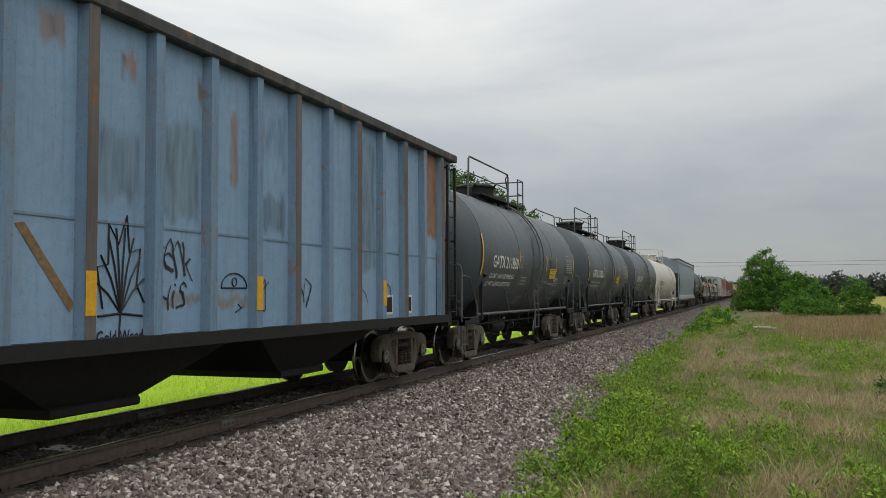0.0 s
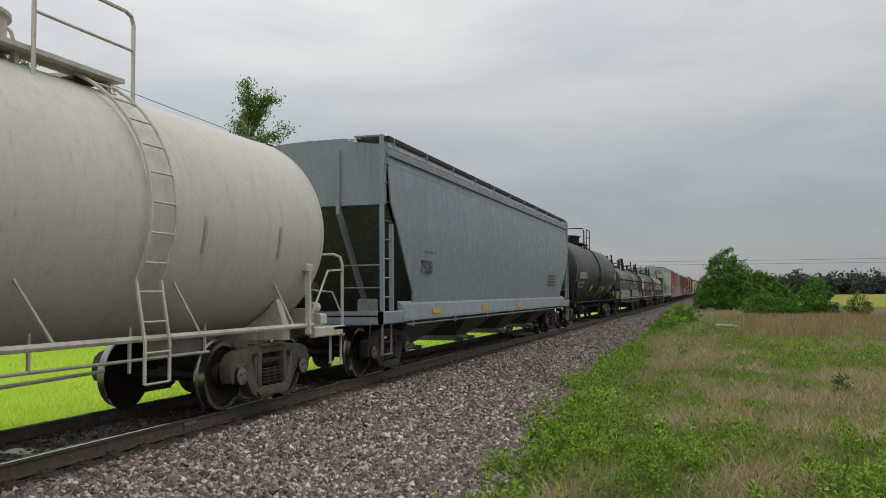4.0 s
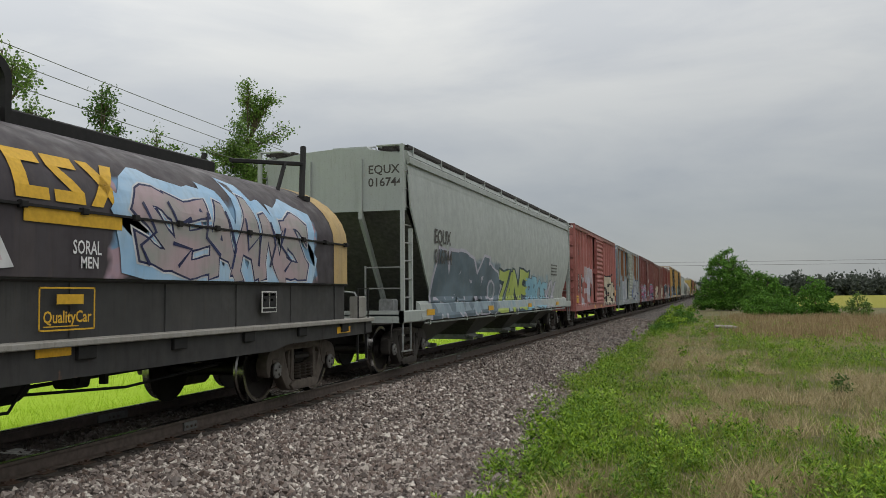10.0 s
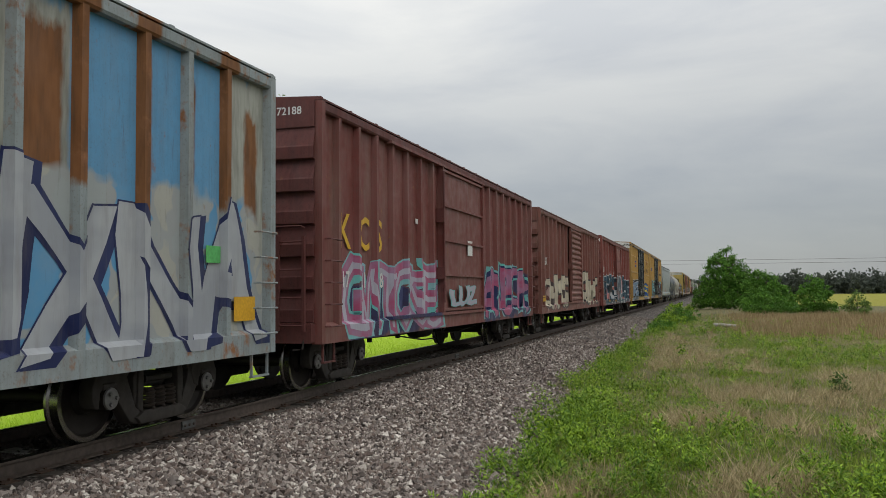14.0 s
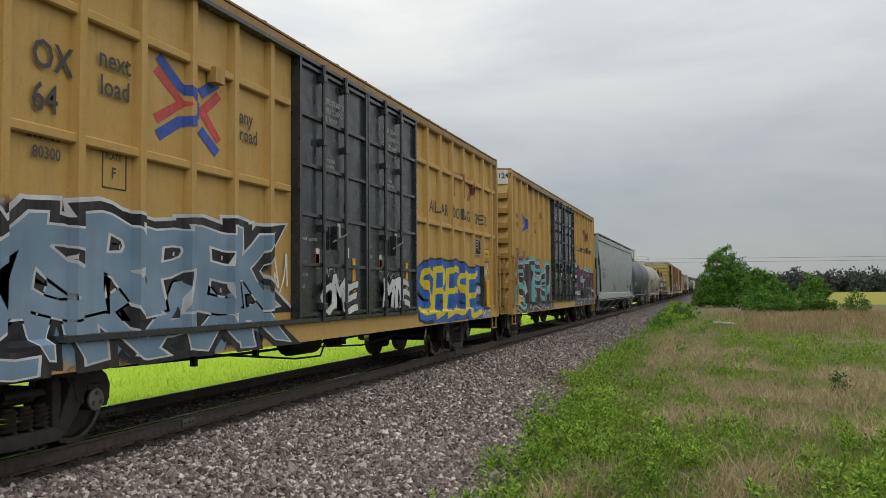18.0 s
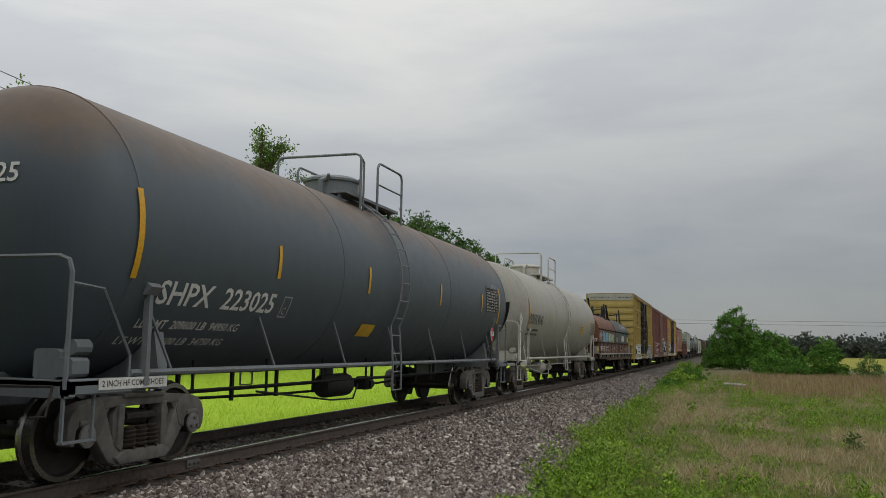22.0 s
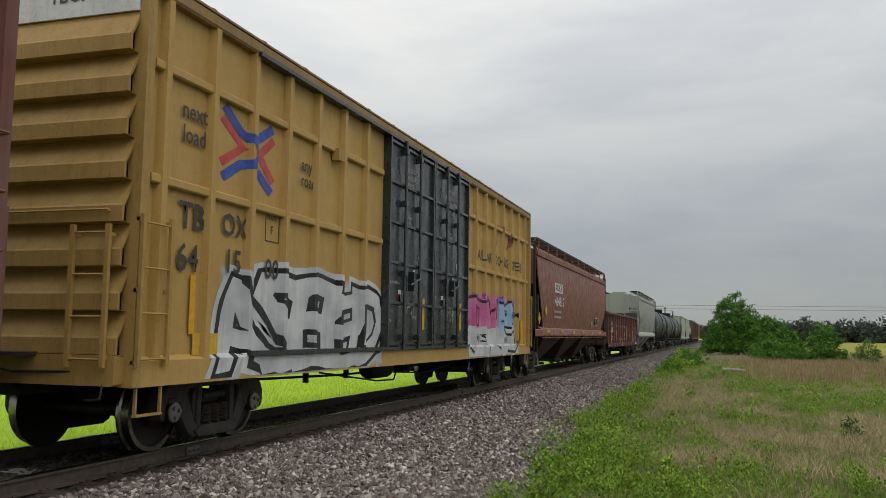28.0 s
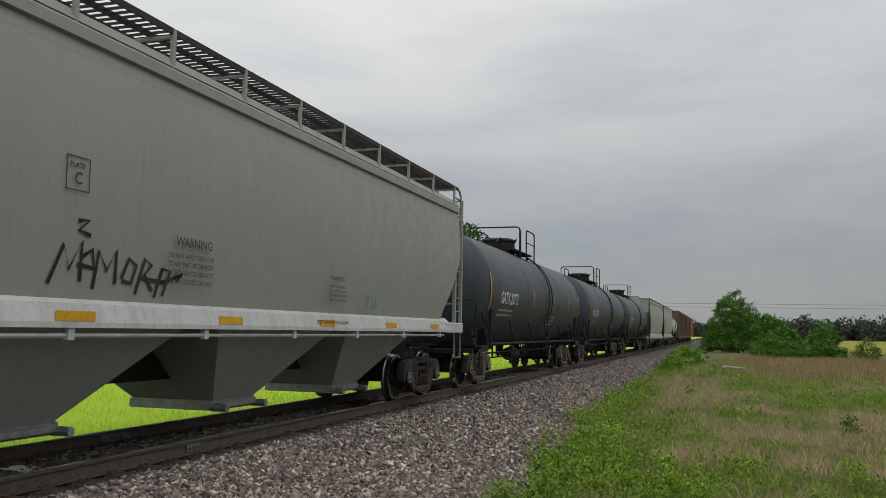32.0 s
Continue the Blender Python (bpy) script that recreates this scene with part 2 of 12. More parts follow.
M_SPRAYBLACK = plain("black_spray", (0.02, 0.02, 0.025), 0.5, 0, 8, 0.2, 0)
M_SPRAYGREEN = plain("pale_green_spray", (0.40, 0.58, 0.42), 0.55, 0, 8, 0.2, 0)
M_SPRAYRED = plain("red_spray", (0.40, 0.09, 0.07), 0.55, 0, 8, 0.2, 0)
M_GALV = plain("galvanised_grating", (0.30, 0.31, 0.31), 0.45, 0.6)


# ---- mesh building ----
class Form:
    """Gathers faces of one part."""

    def __init__(self):
        self.v, self.f, self.m = [], [], []

    def poly(self, pts, faces, mi=0):
        k = len(self.v)
        self.v += [tuple(p) for p in pts]
        self.f += [tuple(i + k for i in f) for f in faces]
        self.m += [mi] * len(faces)
        return self

    def box(self, x0, x1, y0, y1, z0, z1, mi=0):
        x0, x1 = min(x0, x1), max(x0, x1)
        p = [(x, y, z) for z in (z0, z1) for y in (y0, y1) for x in (x0, x1)]
        return self.poly(p, ((0, 2, 3, 1), (4, 5, 7, 6), (0, 1, 5, 4), (2, 6, 7, 3), (0, 4, 6, 2), (1, 3, 7, 5)), mi)

    def slab(self, x0, x1, y0, y1, z0, z1, b, mi=0, axis="y"):
        """A bar with its long edges along an axis chamfered by b."""
        if axis == "y":
            q = [(x0 + b, z0), (x1 - b, z0), (x1, z0 + b), (x1, z1 - b), (x1 - b, z1), (x0 + b, z1), (x0, z1 - b), (x0, z0 + b)]
            return self.prism(q, "y", y0, y1, mi)
        if axis == "z":
            q = [(x0 + b, y0), (x1 - b, y0), (x1, y0 + b), (x1, y1 - b), (x1 - b, y1), (x0 + b, y1), (x0, y1 - b), (x0, y0 + b)]
            return self.prism(q, "z", z0, z1, mi)
        q = [(y0 + b, z0), (y1 - b, z0), (y1, z0 + b), (y1, z1 - b), (y1 - b, z1), (y0 + b, z1), (y0, z1 - b), (y0, z0 + b)]
        return self.prism(q, "x", x0, x1, mi)

    def prism(self, q, axis, a0, a1, mi=0):
        """A polygon (of (x,z), (y,z) or (x,y) for axis y, x or z) drawn out from a0 to a1."""
        put = {"y": lambda p, a: (p[0], a, p[1]), "x": lambda p, a: (a, p[0], p[1]), "z": lambda p, a: (p[0], p[1], a)}[axis]
        n = len(q)
        pts = [put(p, a0) for p in q] + [put(p, a1) for p in q]
        area = sum(q[i][0] * q[(i + 1) % n][1] - q[(i + 1) % n][0] * q[i][1] for i in range(n))
        flip = (area > 0) ^ (axis == "y") ^ (a1 < a0)
        faces = [(i, (i + 1) % n, (i + 1) % n + n, i + n) for i in range(n)] + [tuple(reversed(range(n))), tuple(range(n, 2 * n))]
        if not flip:
            faces = [tuple(reversed(f)) for f in faces]
        return self.poly(pts, faces, mi)

    def tube(self, pts, r, seg=6, mi=0, close=False):
        pts = [Vector(p) for p in pts]
        n = len(pts)
        rings = []
        up = None
        for i, p in enumerate(pts):
            d = (pts[min(i + 1, n - 1)] - pts[max(i - 1, 0)]).normalized()
            if up is None:
                up = Vector((0, 0, 1)) if abs(d.z) < 0.9 else Vector((1, 0, 0))
            a = d.cross(up).normalized()
            b = a.cross(d)
            up = b
            rings.append([p + r * (math.cos(2 * math.pi * k / seg) * a + math.sin(2 * math.pi * k / seg) * b) for k in range(seg)])
        faces = []
        for i in range(n - 1):
            for k in range(seg):
                faces.append((i * seg + k, i * seg + (k + 1) % seg, (i + 1) * seg + (k + 1) % seg, (i + 1) * seg + k))
        faces += [tuple(reversed(range(seg))), tuple(range((n - 1) * seg, n * seg))]
        return self.poly([p for ring in rings for p in ring], faces, mi)

    def lathe(self, prof, axis="x", seg=32, at=(0, 0, 0), mi=None, scale=(1, 1)):
        """Turns (along, radius) about an axis; mi: a material for each step."""
        n, ps = len(prof), []
        for a, r in prof:
            for k in range(seg):
                c, s = r * math.cos(2 * math.pi * k / seg), r * math.sin(2 * math.pi * k / seg)
                p = {"x": (a, c, s), "y": (c, a, s), "z": (c, s, a)}[axis]
                ps.append((p[0] + at[0], p[1] + at[1], p[2] + at[2]))
        for i in range(n - 1):
            faces = []
            for k in range(seg):
                q = (i * seg + k, i * seg + (k + 1) % seg, (i + 1) * seg + (k + 1) % seg, (i + 1) * seg + k)
                faces.append(q if axis == "y" else tuple(reversed(q)))
            if i == 0:
                self.poly(ps, faces, mi[i] if mi else 0)
                base = len(self.v) - len(ps)
            else:
                self.f += [tuple(j + base for j in f) for f in faces]
                self.m += [mi[i] if mi else 0] * len(faces)
        return self

    def sheet(self, prof, axis, a0, a1, thick_dir, t, mi=0):
        """A bent sheet: an open line of points drawn out along an axis, with thickness t towards thick_dir (in the line's plane)."""
        q = list(prof) + [(p[0] + thick_dir[0] * t, p[1] + thick_dir[1] * t) for p in reversed(prof)]
        n = len(prof)
        put = {"y": lambda p, a: (p[0], a, p[1]), "x": lambda p, a: (a, p[0], p[1])}[axis]
        pts = [put(p, a0) for p in q] + [put(p, a1) for p in q]
        N = 2 * n
        faces = [(i, (i + 1) % N, (i + 1) % N + N, i + N) for i in range(N)]
        for i in range(n - 1):
            faces.append((i, N - 1 - i, N - 2 - i, i + 1))
            faces.append((N + i, N + i + 1, 2 * N - 2 - i, 2 * N - 1 - i))
        return self.poly(pts, faces, mi)

    def mesh(self, name, smooth=None, fix=True):
        me = bpy.data.meshes.new(name)
        me.from_pydata(self.v, [], self.f)
        if fix:
            bm = bmesh.new()
            bm.from_mesh(me)
            bmesh.ops.recalc_face_normals(bm, faces=bm.faces)
            bm.to_mesh(me)
            bm.free()
        if any(self.m):
            me.polygons.foreach_set("material_index", self.m)
        if smooth:
            me.polygons.foreach_set("use_smooth", [True] * len(me.polygons))
            me.set_sharp_from_angle(angle=radians(smooth))
        return me


def part(name, form, material, parent, label="", smooth=None, at=None):
    """Links a form (or a mesh made before) as one mesh object under a thing or a part."""
    me = form if isinstance(form, bpy.types.Mesh) else form.mesh(name, smooth)
    if not me.materials:
        for m in material if isinstance(material, (list, tuple)) else (material,):
            me.materials.append(m)
    ob = new(name, me)
    ob.parent = parent
    if at is not None:
        ob.matrix_parent_inverse = Matrix.Translation(at)
    if label:
        ob["label"] = label
    return ob


def thing(name, label, category, group="", kind="", at=(0, 0, 0)):
    ob = new(name)
    ob.location = at
    ob.empty_display_size = 0.3
    return tagged(ob, label, category, group, kind)


TEXTS = {}


def lettering(words, size, bend=0.0, squash=1.0):
    """A mesh of words in the built-in font, its middle left at the origin, reading along +y and facing +x; bend: the radius of a tank's side."""
    key = (words, round(size, 3), bend, squash)
    if key in TEXTS:
        return TEXTS[key]
    cu = bpy.data.curves.new("lettering", "FONT")
    cu.body, cu.size, cu.resolution_u, cu.offset = words, size * 1.4, 2, size * 0.022
    cu.align_y = "CENTER"
    ob = bpy.data.objects.new("lettering", cu)
    me = bpy.data.meshes.new_from_object(ob)
    bpy.data.objects.remove(ob)
    bm = bmesh.new()
    bm.from_mesh(me)
    if bend:
        for k in range(-4, 5):
            g = bm.verts[:] + bm.edges[:] + bm.faces[:]
            bmesh.ops.bisect_plane(bm, geom=g, plane_co=(0, k * size * 0.2, 0), plane_no=(0, 1, 0))
    for v in bm.verts:
        x, y = v.co.x * squash, v.co.y
        v.co = (0, x, y)
    bm.to_mesh(me)
    bm.free()
    me.materials.clear()
    TEXTS[key] = me
    return me


GLYPHS = {}


def glyph(char, bold):
    """Points and faces of a fat letter in a unit box, cut finely enough to be bent."""
    key = (char, bold)
    if key in GLYPHS:
        return GLYPHS[key]

    def flat(offset):
        cu = bpy.data.curves.new("glyph", "FONT")
        cu.body, cu.size, cu.resolution_u, cu.offset = char, 1.0, 2, offset
        ob = bpy.data.objects.new("glyph", cu)
        me = bpy.data.meshes.new_from_object(ob)
        bpy.data.objects.remove(ob)
        return me
    thin = flat(0.0)
    co = np.array([v.co[:2] for v in thin.vertices])
    lo, hi = co.min(0), co.max(0)
    if hi[0] - lo[0] < 0.3:
        lo[0], hi[0] = lo[0] - 0.12, hi[0] + 0.12
    bm = bmesh.new()
    bm.from_mesh(flat(bold) if bold else thin)
    for ax in (0, 1):
        for k in range(1, 5):
            p, no = [0, 0, 0], [0, 0, 0]
            p[ax], no[ax] = lo[ax] + (hi[ax] - lo[ax]) * k / 5, 1
            bmesh.ops.bisect_plane(bm, geom=bm.verts[:] + bm.edges[:] + bm.faces[:], plane_co=p, plane_no=no)
    bm.verts.index_update()
    pts = [((v.co.x - lo[0]) / (hi[0] - lo[0]), (v.co.y - lo[1]) / (hi[1] - lo[1])) for v in bm.verts]
    GLYPHS[key] = (pts, [tuple(v.index for v in f.verts) for f in bm.faces])
    bm.free()
    return GLYPHS[key]


def spray(name, a, b, grain=1.3):
    """Sprayed paint that runs from one colour into another in soft clouds, dulled by road dirt."""
    n = Nodes(name, 0.5)
    vec = n.coords((1, 1, 1.6))
    col = n.mix(n.ramp(n.noise(grain, 3, vec), ((0.38, 0.0), (0.62, 1.0))), a, b)
    col = n.mix(n.ramp(n.noise(6, 5, n.coords((1.6, 1.6, 0.25)), 0.65), ((0.48, 0.0), (0.75, 0.30))), col, (0.16, 0.14, 0.12))
    n.base(col)
    return n.mat


def mural(car, word, y0, y1, z0, z1, place, cuts, layers, seed=1, wild=1.0, overlap=1.2):
    """Fat overlapping sprayed letters; place(y, z) gives the side's x there, cuts are its folds as (axis, value); layers: (boldness, material, grow), lowest first."""
    rnd = random.Random(seed)
    swing = lambda v: math.asin(math.sin(v)) / 1.5708
    w = (y1 - y0) / len(word)
    how = [(rnd.uniform(-0.25, 0.25) * wild, rnd.uniform(0, 6), rnd.uniform(0, 6), rnd.uniform(-0.06, 0.10), rnd.uniform(0.9, 1.12)) for _ in word]
    for k, (bold, mat, drop) in enumerate(layers):
        pts, faces = [], []
        for i, c in enumerate(word):
            if c == " ":
                continue
            p, f = glyph(c, bold)
            shear, f1, f2, up, tall = how[i]
            base = len(pts)
            for a, b in p:
                aa = (a - 0.5) * overlap + 0.5 + shear * (b - 0.5) + 0.07 * wild * swing(5.5 * b + f1)
                bb = b * tall + up + 0.06 * wild * swing(5 * a + f2)
                pts.append((0.0005 * (i % 3) + 0.0025 * k, y0 + (i + aa) * w + drop, z0 + bb * (z1 - z0) - drop))
            faces += [tuple(j + base for j in q) for q in f]
        bm = bmesh.new()
        vs = [bm.verts.new(q) for q in pts]
        for q in faces:
            bm.faces.new([vs[j] for j in q])
        for ax, v in cuts:
            if ax == 1 and not (y0 - w < v < y1 + w):
                continue
            p, no = [0, 0, 0], [0, 0, 0]
            p[ax], no[ax] = v, 1
            bmesh.ops.bisect_plane(bm, geom=bm.verts[:] + bm.edges[:] + bm.faces[:], plane_co=p, plane_no=no)
        for v in bm.verts:
            v.co.z = max(v.co.z, z0 - 0.10)
            v.co.x += place(v.co.y, v.co.z) + 0.004
        me = bpy.data.meshes.new("sprayed_letters")
        bm.to_mesh(me)
        bm.free()
        part("sprayed_letters", me, mat, car)


def sprayed_patch(car, ring, place, cuts, mat, lift):
    """A flat sprayed shape of (y, z) corners, laid over the posts and folds of a side."""
    bm = bmesh.new()
    bm.faces.new([bm.verts.new((0, y, z)) for y, z in ring])
    ys = [y for y, z in ring]
    for ax, v in cuts:
        if ax == 1 and not min(ys) < v < max(ys):
            continue
        p, no = [0, 0, 0], [0, 0, 0]
        p[ax], no[ax] = v, 1
        bmesh.ops.bisect_plane(bm, geom=bm.verts[:] + bm.edges[:] + bm.faces[:], plane_co=p, plane_no=no)
    for v in bm.verts:
        v.co.x = place(v.co.y, v.co.z) + lift
    me = bpy.data.meshes.new("sprayed_shape")
    bm.to_mesh(me)
    bm.free()
    return part("sprayed_shape", me, mat, car)


def draped(car, name, me, place, cuts, mat, lift):
    """Lays a flat painted mesh (in the plane of y and z) over the posts and folds of a side."""
    bm = bmesh.new()
    bm.from_mesh(me)
    bmesh.ops.triangulate(bm, faces=bm.faces[:])
    ys = [v.co.y for v in bm.verts]
    for ax, v in cuts:
        if ax == 1 and not min(ys) < v < max(ys):
            continue
        p, no = [0, 0, 0], [0, 0, 0]
        p[ax], no[ax] = v, 1
        bmesh.ops.bisect_plane(bm, geom=bm.verts[:] + bm.edges[:] + bm.faces[:], plane_co=p, plane_no=no)
    for v in bm.verts:
        v.co.x = place(v.co.y, v.co.z) + lift
    out = bpy.data.meshes.new(name)
    bm.to_mesh(out)
    bm.free()
    return part(name, out, mat, car)


def lines_over(car, lines, width, place, cuts, mat, lift=0.008):
    """Sprayed lines of even width through (y, z) points, laid over the posts."""
    for line in lines:
        g, q = Form(), []
        for k, (a, b) in enumerate(line):
            (a0, b0), (a1, b1) = line[max(0, k - 1)], line[min(len(line) - 1, k + 1)]
            d = math.hypot(a1 - a0, b1 - b0) or 1
            na, nb = -(b1 - b0) / d * width / 2, (a1 - a0) / d * width / 2
            q += [(0, a + na, b + nb), (0, a - na, b - nb)]
        g.poly(q, [(2 * k, 2 * k + 1, 2 * k + 3, 2 * k + 2) for k in range(len(line) - 1)])
        draped(car, "sprayed_line", g.mesh("sprayed_line", fix=False), place, cuts, mat, lift)


def words_over(car, words, y, z, size, place, cuts, mat, squash=1.0):
    me = lettering(words, size, 0, squash).copy()
    me.transform(Matrix.Translation((0, y, z)))
    return draped(car, "lettering", me, place, cuts, mat, 0.004)


def box_side(posts, sill, door=None, width=1.50):
    """The near side of a box car with posts: its x at (y, z) and its folds."""
    xs, xp = width - 0.02, width + 0.073

    def place(y, z):
        x = xs
        for p in posts:
            d = abs(y - p)
            if d < 0.075:
                x = xs + (xp - xs) * min(1, (0.075 - d) / 0.0285)
        if z < sill + 0.31:
            x = max(x, xs + (xp - xs) * min(1, (sill + 0.31 - z) / 0.05))
        if door and door[0] - 0.02 < y < door[1] + 0.02:
            x = max(x, xp + 0.062)
        return x
    cuts = [(1, p + d) for p in posts for d in (-0.075, -0.0465, 0.0465, 0.075)] + [(2, sill + 0.26), (2, sill + 0.31)]
    if door:
        cuts += [(1, door[0] - 0.021), (1, door[0] - 0.019), (1, door[1] + 0.019), (1, door[1] + 0.021)]
    return place, cuts


def round_side(sill, lip, eave, W=1.50, bulge=0.10):
    """The bellied near side of a smooth hopper and its sill lip."""
    zs = sill + lip

    def place(y, z):
        if z < zs:
            f = min(1, max(0, (zs + 0.03 - z) / (lip - 0.02)))
            return W - 0.02 + 0.095 * f
        f = min(1, (z - zs) / (eave - zs))
        return max(W - 0.02 + bulge * math.sin(math.pi * f) + 0.02 * f + 0.004, W + 0.01 if z < zs + 0.03 else 0)
    return place, [(2, sill + 0.05), (2, zs - 0.04), (2, zs), (2, zs + 0.03)] + [(2, zs + 0.12 + 0.2 * k) for k in range(8)]


def hood_side(side):
    return (lambda y, z: side(y, z)[0]), [(2, 2.32), (2, 2.45), (2, 2.6), (2, 2.75)]


def fitted(words, size, width):
    """The squash that makes words of a size as wide as wanted."""
    me = lettering(words, size)
    return width / max(0.01, max(v.co.y for v in me.vertices))


def words_on(car, words, y, z, size, x, mat, squash=1.0, name="lettering"):
    me = lettering(words, size, 0, squash).copy()
    me.materials.append(mat)
    ob = new(name, me)
    ob.parent = car
    ob.matrix_parent_inverse = Matrix.Translation((x, y, z))
    return ob


def wrap_mesh(me, y, z, radius, zc, lift):
    """Lays a flat mesh (facing +x, around the origin) on a lying cylinder's near side."""
    a0 = math.asin(max(-1, min(1, (z - zc) / radius)))
    for v in me.vertices:
        a = a0 + v.co.z / radius
        r = radius + lift + v.co.x
        v.co = (r * math.cos(a), y + v.co.y, zc + r * math.sin(a))
    return me


def words_round(car, words, y, z, size, radius, zc, mat, squash=1.0, name="lettering"):
    me = wrap_mesh(lettering(words, size, radius, squash).copy(), y, z, radius, zc, 0.006)
    me.materials.append(mat)
    ob = new(name, me)
    ob.parent = car
    return ob


def bars_on(car, y0, y1, z, rows, step, x, mat, name="stencil_block", seed=1, fill=0.45):
    """Writing too small to read: rows of short bars."""
    rnd, g = random.Random(seed), Form()
    for r in range(rows):
        y = y0
        while y < y1 - 0.03:
            w = min(rnd.uniform(0.04, 0.16), y1 - y)
            g.poly([(x, y, z - r * step), (x, y + w, z - r * step), (x, y + w, z - r * step + step * fill), (x, y, z - r * step + step * fill)], ((0, 1, 2, 3),))
            y += w + rnd.uniform(0.02, 0.05)
    ob = part(name, g.mesh(name, fix=False), mat, car)
    ob["kind"] = "stuff"
    return ob


def bars_round(car, y0, y1, z, rows, step, radius, zc, mat, name="stencil_block", seed=1):
    rnd, g = random.Random(seed), Form()
    for r in range(rows):
        y = y0
        while y < y1 - 0.03:
            w = min(rnd.uniform(0.04, 0.16), y1 - y)
            zz = z - r * step
            q = []
            for yy, zv in ((y, zz), (y + w, zz), (y + w, zz + step * 0.45), (y, zz + step * 0.45)):
                a = math.asin(max(-1, min(1, (zv - zc) / radius)))
                q.append(((radius + 0.006) * math.cos(a), yy, zc + (radius + 0.006) * math.sin(a)))
            g.poly(q, ((0, 1, 2, 3),))
            y += w + rnd.uniform(0.02, 0.05)
    ob = part(name, g.mesh(name, fix=False), mat, car)
    ob["kind"] = "stuff"
    return ob


def patch_round(car, y0, y1, z0, z1, radius, zc, mat, name="reflective_strip", lift=0.011):
    g, n = Form(), 6
    for i in range(n):
        za, zb = z0 + (z1 - z0) * i / n, z0 + (z1 - z0) * (i + 1) / n
        q = []
        for y, z in ((y0, za), (y1, za), (y1, zb), (y0, zb)):
            a = math.asin(max(-1, min(1, (z - zc) / radius)))
            q.append(((radius + lift) * math.cos(a), y, zc + (radius + lift) * math.sin(a)))
        g.poly(q, ((0, 1, 2, 3),))
    return part(name, g.mesh(name, fix=False), mat, car)


def patch_on(car, y0, y1, z0, z1, x, mat, name="reflective_strip"):
    g = Form().box(x, x + 0.006, y0, y1, z0, z1)
    return part(name, g, mat, car)


def scrawl(car, y0, y1, z0, z1, surface, mat, count, seed, width=0.035, name="sprayed_tag"):
    """A sprayed tag: looping strokes laid on a side; surface(y, z) gives the point just proud of it."""
    rnd = random.Random(seed)
    w = (y1 - y0) / count
    for i in range(count):
        g, c, pts = Form(), y0 + (i + 0.5) * w, []
        zig = [(rnd.uniform(-0.5, 0.5), rnd.uniform(0, 1)) for _ in range(rnd.choice((4, 5, 6)))]
        zig[0], zig[-1] = (-0.4, rnd.choice((0.0, 1.0))), (0.45, rnd.choice((0.05, 0.9)))
        for k in range(len(zig) - 1):
            p0, p1 = zig[max(0, k - 1)], zig[k]
            p2, p3 = zig[k + 1], zig[min(len(zig) - 1, k + 2)]
            for s in range(6):
                u = s / 6
                f = lambda a, b, cc, d: 0.5 * (2 * b + (cc - a) * u + (2 * a - 5 * b + 4 * cc - d) * u * u + (3 * b - a - 3 * cc + d) * u ** 3)
                pts.append((c + w * 1.15 * f(p0[0], p1[0], p2[0], p3[0]), z0 + (z1 - z0) * min(1.1, max(-0.1, f(p0[1], p1[1], p2[1], p3[1])))))
        edge = []
        for k, p in enumerate(pts):
            p0, p1 = pts[max(0, k - 1)], pts[min(len(pts) - 1, k + 1)]
            d = math.hypot(p1[0] - p0[0], p1[1] - p0[1]) or 1
            wd = width * (0.75 + 0.45 * rnd.random())
            nx, nz = -(p1[1] - p0[1]) / d * wd / 2, (p1[0] - p0[0]) / d * wd / 2
            edge.append(((p[0] + nx, p[1] + nz), (p[0] - nx, p[1] - nz)))
        rim = []
        for k, sides in enumerate(edge):
            for p in sides:
                q = surface(*p)
                rim.append((q[0] + ((i * 5) % 16 + k * 0.4) * 0.0005, q[1], q[2]))
        g.poly(rim, [(2 * k, 2 * k + 1, 2 * k + 3, 2 * k + 2) for k in range(len(edge) - 1)])
        part(name, g.mesh(name, fix=False), mat, car)


def flat_at(x):
    return lambda y, z: (x, y, z)


def round_at(radius, zc):
    def f(y, z):
        a = math.asin(max(-1, min(1, (z - zc) / radius)))
        return ((radius + 0.006) * math.cos(a), y, zc + (radius + 0.006) * math.sin(a))
    return f


# ---- running gear, shared by all cars ----
R_WHEEL = 0.457
WHEELSETS = []


